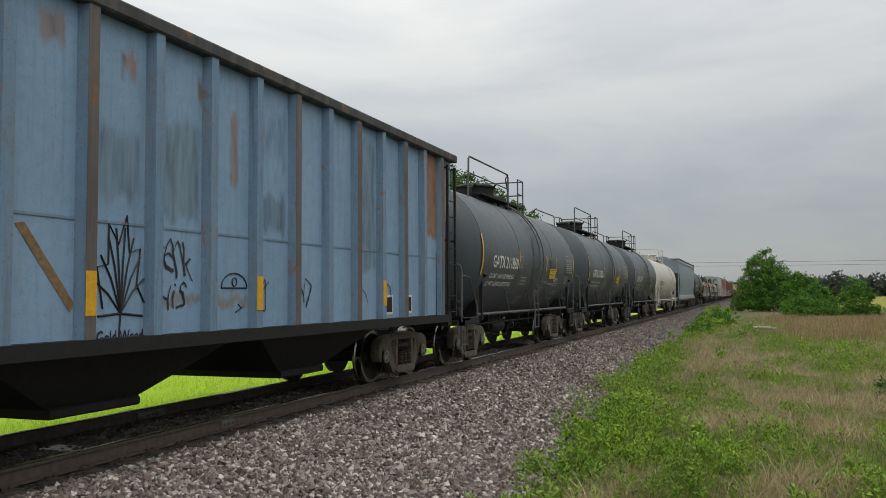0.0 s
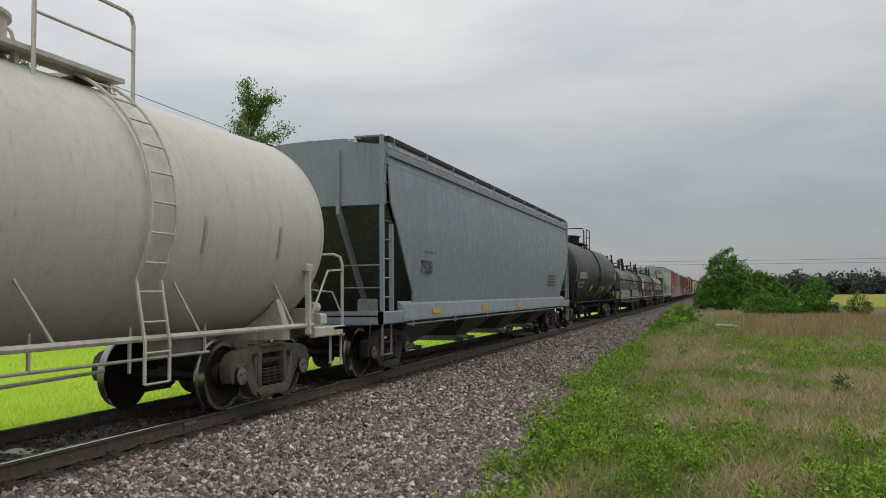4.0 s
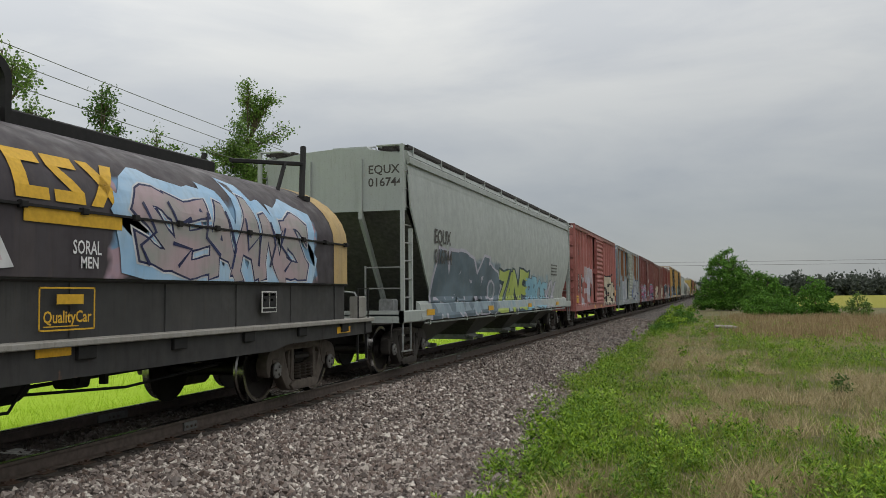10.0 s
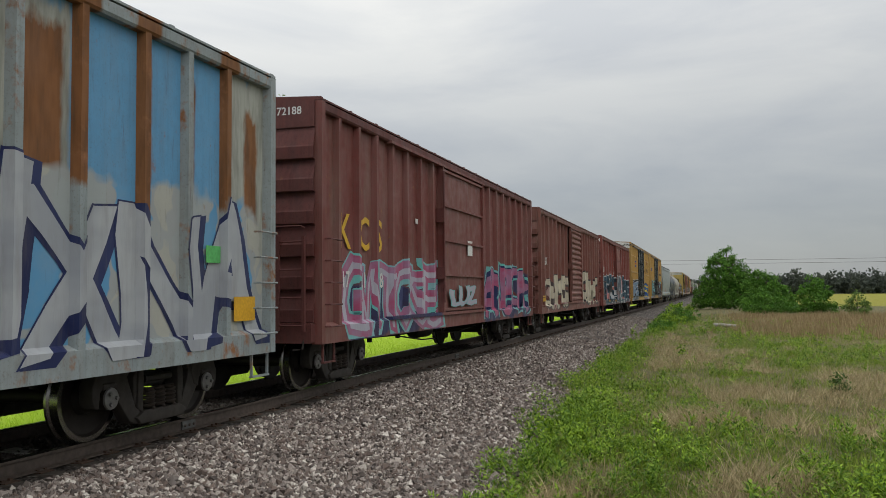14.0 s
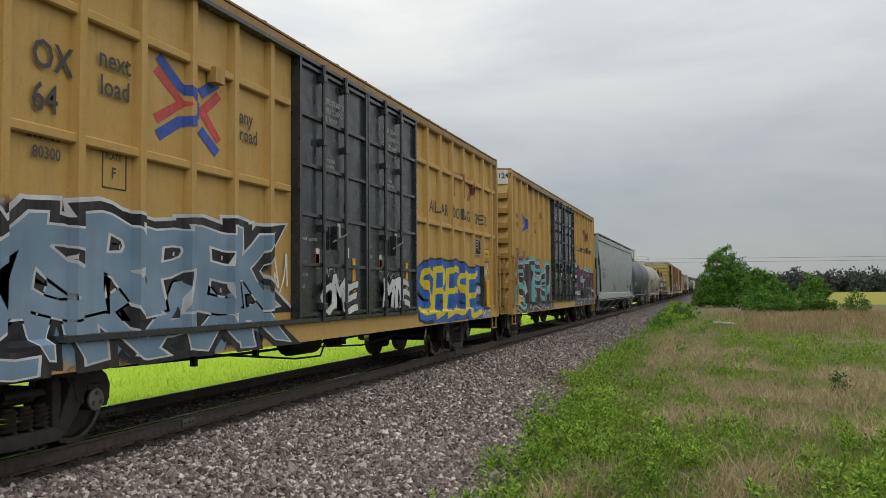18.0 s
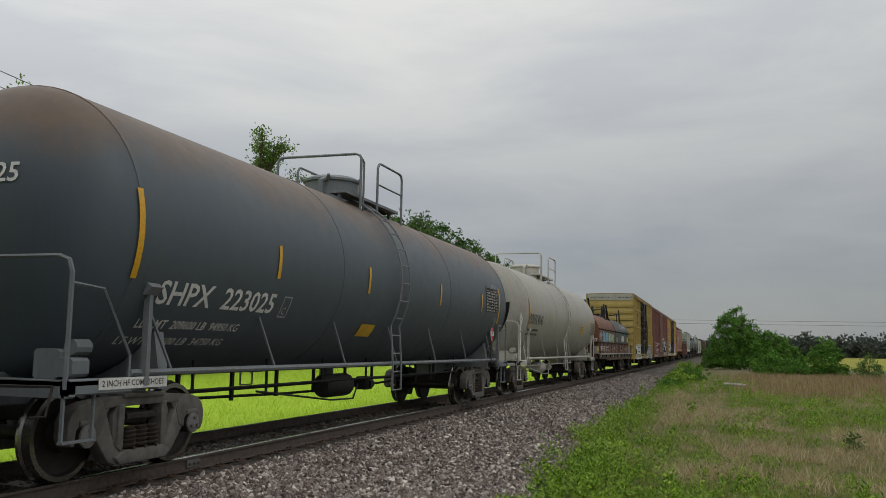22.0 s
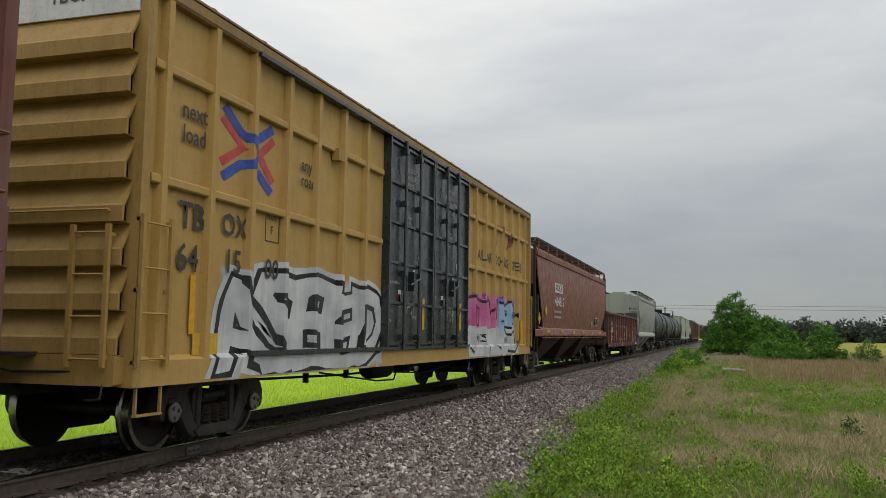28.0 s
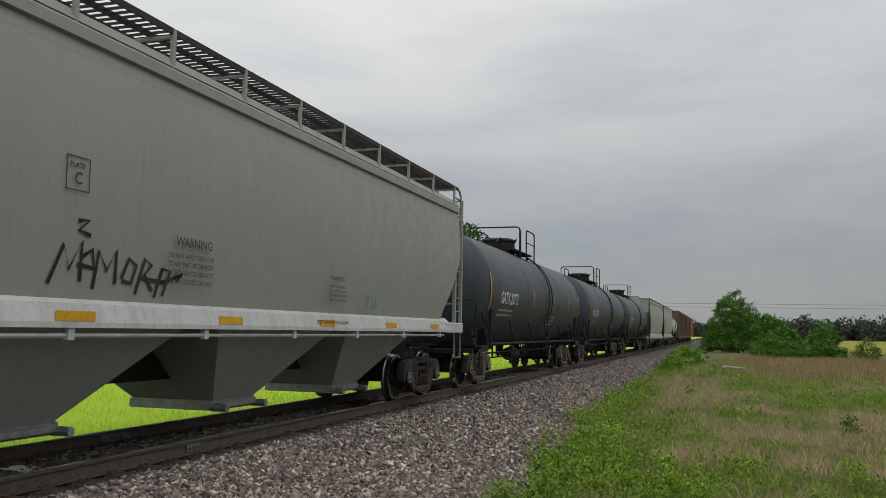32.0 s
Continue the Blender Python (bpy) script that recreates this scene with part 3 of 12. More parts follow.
def wheelset_mesh():
    g = Form()
    wheel = [(0.66, 0.09), (0.66, 0.15), (0.675, 0.16), (0.70, 0.36), (0.685, 0.40), (0.685, 0.485), (0.715, 0.487), (0.732, 0.46), (0.825, 0.452),
             (0.827, 0.40), (0.79, 0.375), (0.755, 0.18), (0.83, 0.15), (0.83, 0.09)]
    mats = [0, 0, 0, 0, 0, 1, 1, 1, 1, 0, 0, 0, 0]
    g.lathe(wheel, "x", 30, mi=mats)
    g.lathe([(-a, r) for a, r in reversed(wheel)], "x", 30, mi=list(reversed(mats)))
    g.lathe([(-0.83, 0.08), (-0.3, 0.075), (0.3, 0.075), (0.83, 0.08)], "x", 12)
    for s in (1, -1):
        g.lathe([(s * 0.83, 0.09), (s * 0.95, 0.115), (s * 1.10, 0.118), (s * 1.118, 0.112), (s * 1.125, 0.08), (s * 1.125, 0.001)], "x", 16, mi=[0, 0, 2, 2, 2])
        for k in range(3):
            a = 2 * math.pi * k / 3
            g.lathe([(s * 1.12, 0.022), (s * 1.15, 0.022), (s * 1.15, 0.001)], "x", 6, at=(0, 0.062 * math.cos(a), 0.062 * math.sin(a)), mi=[2, 2])
    me = g.mesh("wheelset", 35)
    for m in (M_WHEEL, M_TREAD, M_HUB):
        me.materials.append(m)
    return me


def side_frame_mesh():
    """A cast three-piece truck frame: top chord, sloping tension members, spring seat, columns and pedestals."""
    g, x0, x1 = Form(), 0.90, 1.07
    g.prism([(-0.72, 0.80), (-0.40, 0.825), (0.40, 0.825), (0.72, 0.80), (0.70, 0.70), (0.42, 0.715), (-0.42, 0.715), (-0.70, 0.70)], "x", x0, x1)
    for s in (1, -1):
        # the rounded end that droops over the bearing
        g.prism([(s * 0.66, 0.805), (s * 0.86, 0.79), (s * 1.00, 0.755), (s * 1.09, 0.69), (s * 1.14, 0.59), (s * 1.135, 0.45), (s * 1.09, 0.37), (s * 1.035, 0.37), (s * 1.02, 0.52),
                 (s * 0.97, 0.575), (s * 0.81, 0.575), (s * 0.76, 0.52), (s * 0.75, 0.42), (s * 0.66, 0.46), (s * 0.60, 0.62)], "x", x0 + 0.01, x1 + 0.012)
        # the broad slanting leg down to the spring seat
        g.prism([(s * 0.61, 0.72), (s * 0.72, 0.66), (s * 0.765, 0.46), (s * 0.53, 0.17), (s * 0.42, 0.125), (s * 0.33, 0.15), (s * 0.36, 0.27), (s * 0.43, 0.31)], "x", x0 + 0.01, x1)
        g.prism([(s * 0.31, 0.74), (s * 0.40, 0.74), (s * 0.415, 0.30), (s * 0.32, 0.24)], "x", x0, x1 + 0.015)
        g.prism([(s * 0.40, 0.33), (s * 0.455, 0.37), (s * 0.465, 0.64), (s * 0.40, 0.74)], "x", x0 + 0.02, x1 - 0.01)
        g.prism([(s * 0.50, 0.74), (s * 0.66, 0.74), (s * 0.68, 0.52), (s * 0.60, 0.60), (s * 0.55, 0.67)], "x", x0 + 0.02, x1 - 0.01)
        g.slab(x0 + 0.03, x1 + 0.03, s * 0.889 - 0.10, s * 0.889 + 0.10, 0.55, 0.62, 0.015, axis="y")
    g.prism([(-0.46, 0.20), (-0.32, 0.265), (0.32, 0.265), (0.46, 0.20), (0.38, 0.125), (-0.38, 0.125)], "x", x0 - 0.03, x1 + 0.045)
    g.prism([(-0.36, 0.845), (0.36, 0.845), (0.34, 0.80), (-0.34, 0.80)], "x", x0 - 0.02, x1 + 0.025)
    me = g.mesh("side_frame")
    bm = bmesh.new()
    bm.from_mesh(me)
    sharp = [e for e in bm.edges if len(e.link_faces) == 2 and e.calc_face_angle(0) > radians(40)]
    bmesh.ops.bevel(bm, geom=sharp, offset=0.014, segments=2, profile=0.5, affect="EDGES", clamp_overlap=True)
    bm.to_mesh(me)
    bm.free()
    me.polygons.foreach_set("use_smooth", [True] * len(me.polygons))
    me.set_sharp_from_angle(angle=radians(50))
    return me


def spring_mesh():
    g, pts = Form(), []
    for i in range(5 * 8 + 1):
        a = 2 * math.pi * i / 8
        pts.append((0.068 * math.cos(a), 0.068 * math.sin(a), 0.27 + 0.225 * i / 40))
    g.tube(pts, 0.021, 4)
    return g.mesh("coil_spring", 60)


def bolster_mesh():
    g = Form()
    g.slab(-0.98, 0.98, -0.20, 0.20, 0.50, 0.66, 0.03, axis="y")
    g.prism([(-0.5, 0.60), (0.5, 0.60), (0.32, 0.80), (-0.32, 0.80)], "y", -0.19, 0.19)
    g.lathe([(0.80, 0.001), (0.80, 0.20), (0.92, 0.20), (0.92, 0.001)], "z", 16)
    for s in (1, -1):
        g.slab(0.95 if s > 0 else -1.06, 1.06 if s > 0 else -0.95, -0.24, 0.24, 0.56, 0.64, 0.02, axis="y")
        g.box(-0.85, 0.85, s * 0.43 - 0.04, s * 0.43 + 0.04, 0.33, 0.42)
        for x in (0.74, -0.74):
            g.prism([(s * 0.36, 0.30), (s * 0.43, 0.27), (s * 0.46, 0.44), (s * 0.42, 0.58), (s * 0.38, 0.56)], "x", x - 0.05, x + 0.05)
    return g.mesh("truck", 30)


GEAR = {}


def truck(car, y, tint=M_CAST):
    """Two wheelsets, two side frames, springs and the bolster."""
    if not GEAR:
        GEAR.update(wheels=wheelset_mesh(), frame=side_frame_mesh(), spring=spring_mesh(), bolster=bolster_mesh(), frame2={})
    t = part("truck", GEAR["bolster"], M_STEEL, car, at=(0, y, 0))
    if tint.name not in GEAR["frame2"]:
        me = GEAR["frame"].copy()
        me.materials.append(tint)
        flip = me.copy()
        flip.transform(Matrix.Rotation(math.pi, 4, "Z"))
        GEAR["frame2"][tint.name] = (me, flip)
    for me in GEAR["frame2"][tint.name]:
        part("side_frame", me, tint, t)
    for s in (1, -1):
        for dy in (-0.19, 0.0, 0.19):
            part("coil_spring", GEAR["spring"], M_BRONZE, t, at=(s * 1.045, dy, 0))
        w = part("wheelset", GEAR["wheels"], (M_WHEEL, M_TREAD, M_HUB), t, at=(0, s * 0.889, R_WHEEL))
        WHEELSETS.append(w)
    return t


def coupler(car, y, s, tint=M_STEEL):
    """Draft gear, knuckle coupler, uncoupling lever and air hose at the end s of a car whose body ends at y."""
    g = Form()
    g.slab(-0.10, 0.10, min(y - 0.2 * s, y + 0.55 * s), max(y - 0.2 * s, y + 0.55 * s), 0.76, 0.94, 0.02, axis="y")
    k = [(-0.14, 0.50), (0.12, 0.50), (0.17, 0.62), (0.15, 0.78), (0.05, 0.80), (0.07, 0.70), (0.02, 0.64), (-0.06, 0.66), (-0.10, 0.78), (-0.17, 0.76)]
    g.prism([(s * a, y + s * b) for a, b in k], "z", 0.71, 0.99)
    part("coupler", g, tint, car)
    g = Form()
    g.tube([(1.35, y + 0.10 * s, 0.98), (1.35, y + 0.16 * s, 0.72), (1.20, y + 0.18 * s, 0.70)], 0.014, 5)
    g.tube([(1.35, y + 0.10 * s, 0.98), (0.30, y + 0.18 * s, 0.96), (0.16, y + 0.42 * s, 1.02)], 0.014, 5)
    part("uncoupling_lever", g, tint, car)
    g = Form()
    g.tube([(0.36 * s, y + 0.12 * s, 0.86), (0.36 * s, y + 0.34 * s, 0.78), (0.28 * s, y + 0.48 * s, 0.52), (0.18 * s, y + 0.62 * s, 0.36), (0.08 * s, y + 0.76 * s, 0.36)], 0.026, 6)
    part("air_hose", g, M_BLACK, car, smooth=60)


def underframe(car, L, tint=M_BLACK, z=0.95):
    g = Form()
    g.slab(-0.17, 0.17, -L / 2 + 0.05, L / 2 - 0.05, 0.70, z + 0.12, 0.02, axis="y")
    part("centre_sill", g, tint, car)
    for s in (1, -1):
        for y in (L / 2 - 1.75, L / 2 - 3.6, L / 2 - 5.4):
            g = Form().prism([(-1.42, z), (1.42, z), (1.42, z + 0.10), (0.2, z + 0.12), (-0.2, z + 0.12), (-1.42, z + 0.10)], "y", s * y - 0.09, s * y + 0.09)
            part("cross_bearer", g, tint, car)


def brake_gear(car, y, tint=M_BLACK, rich=True):
    """Air reservoir, brake cylinder, valve, pipes and rods hung below the floor."""
    g = Form()
    g.lathe([(y - 0.55, 0.001), (y - 0.52, 0.15), (y - 0.40, 0.20), (y + 0.45, 0.20), (y + 0.56, 0.15), (y + 0.60, 0.001)], "y", 14, at=(0.62, 0, 0.70))
    part("air_reservoir", g, tint, car, smooth=40)
    g = Form()
    g.slab(0.55, 0.80, y + 1.1, y + 1.35, 0.58, 0.82, 0.03)
    g.slab(0.50, 0.85, y + 1.15, y + 1.30, 0.62, 0.76, 0.03)
    part("brake_valve", g, tint, car)
    g = Form()
    g.tube([(0.30, y - 4.2, 0.66), (0.30, y - 1.2, 0.60), (0.36, y + 0.6, 0.60), (0.30, y + 4.2, 0.66)], 0.022, 5)
    g.tube([(0.95, y - 3.2, 0.74), (0.95, y - 0.8, 0.50), (0.95, y + 0.1, 0.48), (0.95, y + 0.3, 0.72)], 0.016, 5)
    if rich:
        g.tube([(0.9, y + 0.2, 0.62), (1.05, y + 1.6, 0.56), (1.05, y + 3.4, 0.66)], 0.016, 5)
        for k in range(4):
            g.box(0.55, 0.63, y - 3 + 1.6 * k, y - 2.94 + 1.6 * k, 0.56, 0.86)
    part("brake_piping", g, tint, car)


def ladder(car, y0, y1, z0, z1, x, mat, rungs, name="ladder", rails=True, out=0.09, r=0.013):
    """Grab-iron ladder on the near or far side plane x, rungs between y0 and y1."""
    s = 1 if x > 0 else -1
    if not rails:
        for i in range(rungs):
            z = z0 + 0.08 + (z1 - z0 - 0.16) * i / max(1, rungs - 1)
            g = Form().tube([(x, y0, z), (x + s * out, y0 + 0.015, z), (x + s * out, y1 - 0.015, z), (x, y1, z)], r, 5)
            part("grab_iron", g, mat, car)
        return None
    g = Form()
    for y in (y0, y1):
        g.box(x + s * (out - 0.02), x + s * (out + 0.02), y - 0.025, y + 0.025, z0, z1)
    for i in range(rungs):
        z = z0 + 0.08 + (z1 - z0 - 0.16) * i / max(1, rungs - 1)
        g.tube([(x + s * out, y0, z), (x + s * out, y1, z)], r, 5)
    for z in (z0 + 0.05, (z0 + z1) / 2, z1 - 0.05):
        for y in (y0, y1):
            g.box(min(x, x + s * out), max(x, x + s * out), y - 0.02, y + 0.02, z - 0.02, z + 0.02)
    return part(name, g, mat, car)


def end_ladder(car, x0, x1, z0, z1, y, s, mat, rungs, name="end_ladder"):
    g = Form()
    for x in (x0, x1):
        g.box(x - 0.025, x + 0.025, min(y + s * 0.07, y + s * 0.11), max(y + s * 0.07, y + s * 0.11), z0, z1)
        for z in (z0 + 0.1, z1 - 0.1):
            g.box(x - 0.02, x + 0.02, min(y, y + s * 0.09), max(y, y + s * 0.09), z - 0.02, z + 0.02)
    for i in range(rungs):
        z = z0 + 0.08 + (z1 - z0 - 0.16) * i / max(1, rungs - 1)
        g.tube([(x0, y + s * 0.09, z), (x1, y + s * 0.09, z)], 0.013, 5)
    return part(name, g, mat, car)


def stirrup(car, y0, y1, z0, z1, x, mat):
    """A sill step: a bent strap hung below the side sill."""
    g, w = Form(), 0.022
    for y in (y0, y1 - w):
        g.box(x - 0.016, x + 0.016, y, y + w, z0, z1)
    g.box(x - 0.03, x + 0.03, y0, y1, z0 - w, z0)
    return part("sill_step", g, mat, car)


# ---- box cars ----
def corrugated(z0, z1, y, s, ribs, depth, flat=0.35):
    """The line of a car end in (y, z): horizontal ribs pressed outwards by depth, below a plain top."""
    p, h = [(y, z0)], (z1 - flat - z0) / ribs
    for i in range(ribs):
        a = z0 + i * h
        p += [(y, a + 0.02 * h), (y + s * depth, a + 0.06 * h), (y + s * depth, a + 0.42 * h), (y + s * depth * 0.85, a + 0.47 * h), (y + s * 0.01, a + 0.93 * h)]
    return p + [(y, z1 - flat + 0.02), (y, z1)]


def boxcar(name, label, L, eave, mats, posts, door, sill=0.80, width=1.50, ribs=7, grid=(), roof_rise=0.11, plate=None,
           truck_in=1.75, group="freight cars of the train"):
    """mats: side, post, end, door, roof, sill, hardware. door: kind, y0, y1 (one or two leaves)."""
    side, post, endm, doorm, roof, sillm, hard = mats
    car = thing(name, label, "freight car", group)
    xs, xp = width - 0.02, width + 0.085
    y0, y1 = -L / 2, L / 2
    kind, d0, d1 = door
    hw = endm if grid or kind == "double_plug" else hard
    for s in (1, -1):
        g = Form().box(s * (xs - 0.03), s * xs, y0 + 0.02, y1 - 0.02, sill + 0.30, eave - 0.10)
        part("side_sheet", g, side, car)
        g = Form()
        g.prism([(s * (xs - 0.05), eave - 0.16), (s * (xp - 0.02), eave - 0.16), (s * xp, eave - 0.13), (s * xp, eave - 0.02), (s * (xp - 0.05), eave), (s * (xs - 0.05), eave)], "y", y0 + 0.006, y1 - 0.006)
        part("top_chord", g, roof, car)
        g = Form()
        g.prism([(s * (xs - 0.06), sill), (s * (xp - 0.01), sill), (s * (xp - 0.01), sill + 0.26), (s * xs, sill + 0.31), (s * (xs - 0.06), sill + 0.31)], "y", y0 + 0.008, y1 - 0.008)
        part("side_sill", g, sillm, car)
        shape = lambda y, w: [(s * xs, y - w), (s * (xp - 0.012), y - w * 0.62), (s * (xp - 0.012), y + w * 0.62), (s * xs, y + w)]
        for y in posts:
            if d0 - 0.05 < y < d1 + 0.05:
                continue
            g = Form().prism(shape(y, 0.075), "z", sill + 0.26, eave - 0.14)
            part("side_post", g, post, car)
        for y, sg in ((y0, 1), (y1, -1)):
            g = Form().prism([(s * (xs - 0.06), y), (s * (xp + 0.002), y), (s * (xp + 0.002), y + sg * 0.13), (s * xs, y + sg * 0.16), (s * (xs - 0.06), y + sg * 0.16)], "z", sill + 0.004, eave - 0.004)
            part("corner_post", g, endm if grid else post, car)
        for z in grid:
            runs = ((y0 + 0.2, d0 - 0.12), (d1 + 0.12, y1 - 0.2))
            for a, b in runs:
                g = Form().slab(xs - 0.01, xp - 0.03, a, b, z - 0.05, z + 0.05, 0.015) if s > 0 else Form().slab(-xp + 0.03, -xs + 0.01, a, b, z - 0.05, z + 0.05, 0.015)
                part("side_rail", g, post, car)
        # doors
        lead = [d0, d1] if kind != "double_plug" else [d0, (d0 + d1) / 2, d1]
        zb, zt = sill + 0.34, eave - 0.20
        for a, b in zip(lead, lead[1:]):
            if kind == "ribbed":
                line, nz = [(s * (xp - 0.03), zb)], 14
                h = (zt - zb) / nz
                for i in range(nz):
                    z = zb + i * h
                    line += [(s * (xp - 0.03), z + 0.1 * h), (s * (xp + 0.025), z + 0.35 * h), (s * (xp + 0.025), z + 0.65 * h), (s * (xp - 0.03), z + 0.9 * h)]
                line.append((s * (xp - 0.03), zt))
                leaf = part("door", Form().sheet(line, "y", a + 0.05, b - 0.05, (-s, 0), 0.03), doorm, car)
                g = Form()
                for y in (a, b - 0.07):
                    g.box(s * (xp - 0.04), s * (xp + 0.045), y, y + 0.07, zb - 0.03, zt + 0.03)
                for z in (zb - 0.03, zt - 0.03):
                    g.box(s * (xp - 0.04), s * (xp + 0.04), a, b, z, z + 0.06)
                part("door_frame", g, doorm, leaf)
                g = Form().tube([(s * (xp + 0.08), a - 0.06, zb + 0.5), (s * (xp + 0.08), a - 0.06, zt - 0.2)], 0.02, 6)
                g.box(s * xs, s * (xp + 0.10), a - 0.10, a - 0.03, (zb + zt) / 2 - 0.2, (zb + zt) / 2 + 0.05)
                part("lock_bar", g, hard, leaf)
            else:
                g = Form().box(s * (xs - 0.01), s * (xp - 0.02), a + 0.02, b - 0.02, zb, zt)
                leaf = part("door", g, doorm, car)
                rails = 5 if kind == "double_plug" else 4
                g = Form()
                for i in range(rails + 1):
                    z = zb + 0.02 + (zt - zb - 0.10) * i / rails
                    g.box(s * (xp - 0.02), s * (xp + 0.03), a + 0.03, b - 0.03, z, z + 0.05)
                for y in (a + 0.02, b - 0.08):
                    g.box(s * (xp - 0.02), s * (xp + 0.04), y, y + 0.06, zb - 0.02, zt + 0.02)
                part("door_frame", g, doorm, leaf)
                if kind == "double_plug":
                    for f in (0.30, 0.62):
                        y = a + (b - a) * f
                        g = Form().tube([(s * (xp + 0.06), y, zb - 0.06), (s * (xp + 0.06), y, zt + 0.06)], 0.028, 6)
                        for z in (zb + 0.15, zb + 1.3, zt - 1.1, zt - 0.15):
                            g.slab(s * (xp - 0.01) if s > 0 else -xp - 0.09, s * (xp + 0.09) if s > 0 else -xp + 0.01, y - 0.06, y + 0.06, z - 0.05, z + 0.05, 0.01)
                        part("lock_rod", g, hard, leaf)
                    g = Form().box(s * xp, s * (xp + 0.12), (a + b) / 2 - 0.16, (a + b) / 2 - 0.10, zb + 1.0, zb + 1.35)
                    g.tube([(s * (xp + 0.10), (a + b) / 2 - 0.3, zb + 1.1), (s * (xp + 0.10), (a + b) / 2 + 0.25, zb + 1.25)], 0.02, 6)
                    part("door_handle", g, hard, leaf)
                    if s > 0:
                        lines = ("CLOSE SIDE DOOR", "BEFORE CLOSING", "MAIN DOOR") if a == d0 else ("CIERRE Y PONGA", "EL SEGURO EN AMBAS", "PUERTAS ANTES DE", "MOVER EL CARRO")
                        for k, w in enumerate(lines):
                            words_on(leaf, w, a + (b - a) * 0.33, zt - 0.42 - 0.14 * k, 0.085, xp - 0.014, M_STENCIL, 0.8)
                            words_on(leaf, w, a + (b - a) * 0.33, zt - 1.32 - 0.09 * k, 0.05, xp - 0.014, M_STENCIL, 0.8)
                        for k, w in enumerate(("DO NOT LUBE DOOR", "", "UNLATCH", "TO CLOSE", "DOOR") if a == d0 else ("OPEN", "CLOSE", "LATCH")):
                            if w:
                                words_on(leaf, w, a + 0.12, zb + 1.12 - 0.17 * k, 0.045, xp - 0.014, M_STENCIL, 0.9)
                        patch_on(leaf, b - 0.55, b - 0.43, zb + 0.3, zb + 0.9, xp - 0.016, M_YELLOW, "reflective_strip")
                        patch_on(leaf, a + 0.62, a + 0.74, zb + 0.72, zb + 0.92, xp - 0.016, M_REDPAINT, "paper_label")
                        scrawl(leaf, a + 0.9, a + 1.5, zb + 0.45, zb + 0.75, flat_at(xp + 0.004), M_STENCIL, 4, int(a * 10) % 91, 0.018)
                        for (ya, za, h) in ((0.55, 1.2, 0.22), (0.25, 0.7, 0.3), (0.68, 0.9, 0.16), (0.66, 1.6, 0.14)):
                            patch_on(leaf, a + (b - a) * ya, a + (b - a) * ya + 0.12, zb + za, zb + za + h, xp - 0.016, M_WHITE, "paper_label")
                else:
                    g = Form().tube([(s * (xp + 0.07), a - 0.04, zb + 0.2), (s * (xp + 0.07), a - 0.04, zt - 0.1)], 0.022, 6)
                    g.box(s * xs, s * (xp + 0.09), a - 0.09, a - 0.02, zt - 1.2, zt - 0.9)
                    g.box(s * xs, s * (xp + 0.09), a - 0.09, a - 0.02, zb + 0.7, zb + 0.95)
                    part("lock_bar", g, hard, leaf)
        span = d1 - d0
        for z, w in ((eave - 0.19, 0.05), (sill + 0.27, 0.06)):
            g = Form().box(s * xs, s * (xp + 0.045), max(y0 + 0.1, d0 - span * 0.9), d1 + 0.1, z, z + w)
            part("door_track", g, hard if kind == "double_plug" else sillm, car)
        # ladders and steps at both corners
        top = eave - 1.9 if grid else eave - 2.0
        for y, sg in ((y0, 1), (y1, -1)):
            a, b = sorted((y + sg * 0.10, y + sg * 0.56))
            if grid or kind == "double_plug":
                ladder(car, a - sg * 0.08, b - sg * 0.08, sill + 0.20, sill + 1.72, s * (xp - 0.03), hw, 4, out=0.07)
            else:
                ladder(car, a, b, sill + 0.18, top, s * xp, hw, 5, rails=False)
            stirrup(car, a + 0.02, b - 0.02, sill - 0.27, sill + 0.02, s * (xp - 0.05), hw)
    # ends
    for y, sg in ((y0, -1), (y1, 1)):
        line = corrugated(sill + 0.30, eave, y, sg, ribs, 0.13 if kind == "double_plug" else 0.085, 0.42)
        part("end_wall", Form().sheet(line, "x", -xs, xs, (-sg, 0), 0.03), endm, car)
        g = Form().prism([(-xs, eave - 0.004), (0, eave + roof_rise - 0.02), (xs, eave - 0.004), (xs, eave - 0.40), (-xs, eave - 0.40)], "y", y + sg * 0.004, y + sg * 0.03)
        part("end_plate", g, plate or endm, car)
        g = Form().slab(-xs, xs, min(y, y + sg * 0.14), max(y, y + sg * 0.14), sill + 0.02, sill + 0.32, 0.02)
        part("end_sill", g, endm, car)
        end_ladder(car, xs - 0.52, xs - 0.10, sill + 0.2, sill + 1.6, y + sg * 0.10, sg, hw, 4)
        end_ladder(car, -xs + 0.10, -xs + 0.52, sill + 0.2, eave - 0.3, y + sg * 0.10, sg, hw, 8)
        g = Form().tube([(-xs + 0.2, y + sg * 0.16, sill + 1.75), (xs - 0.15, y + sg * 0.16, sill + 1.75), (xs - 0.13, y + sg * 0.10, sill + 1.72)], 0.013, 5)
        part("grab_iron", g, hw, car)
        g = Form().box(-0.55, 0.55, min(y, y + sg * 0.4), max(y, y + sg * 0.4), sill + 0.30, sill + 0.34)
        part("crossover_platform", g, M_STEEL, car)
        coupler(car, y, sg)
    # roof: raised cross panels
    g = Form()
    g.prism([(-xp, eave + 0.003), (xp, eave + 0.003), (xp, eave + 0.03), (0, eave + roof_rise), (-xp, eave + 0.03)], "y", y0 + 0.003, y1 - 0.003)
    part("roof", g, roof, car)
    n = int(L / 1.1)
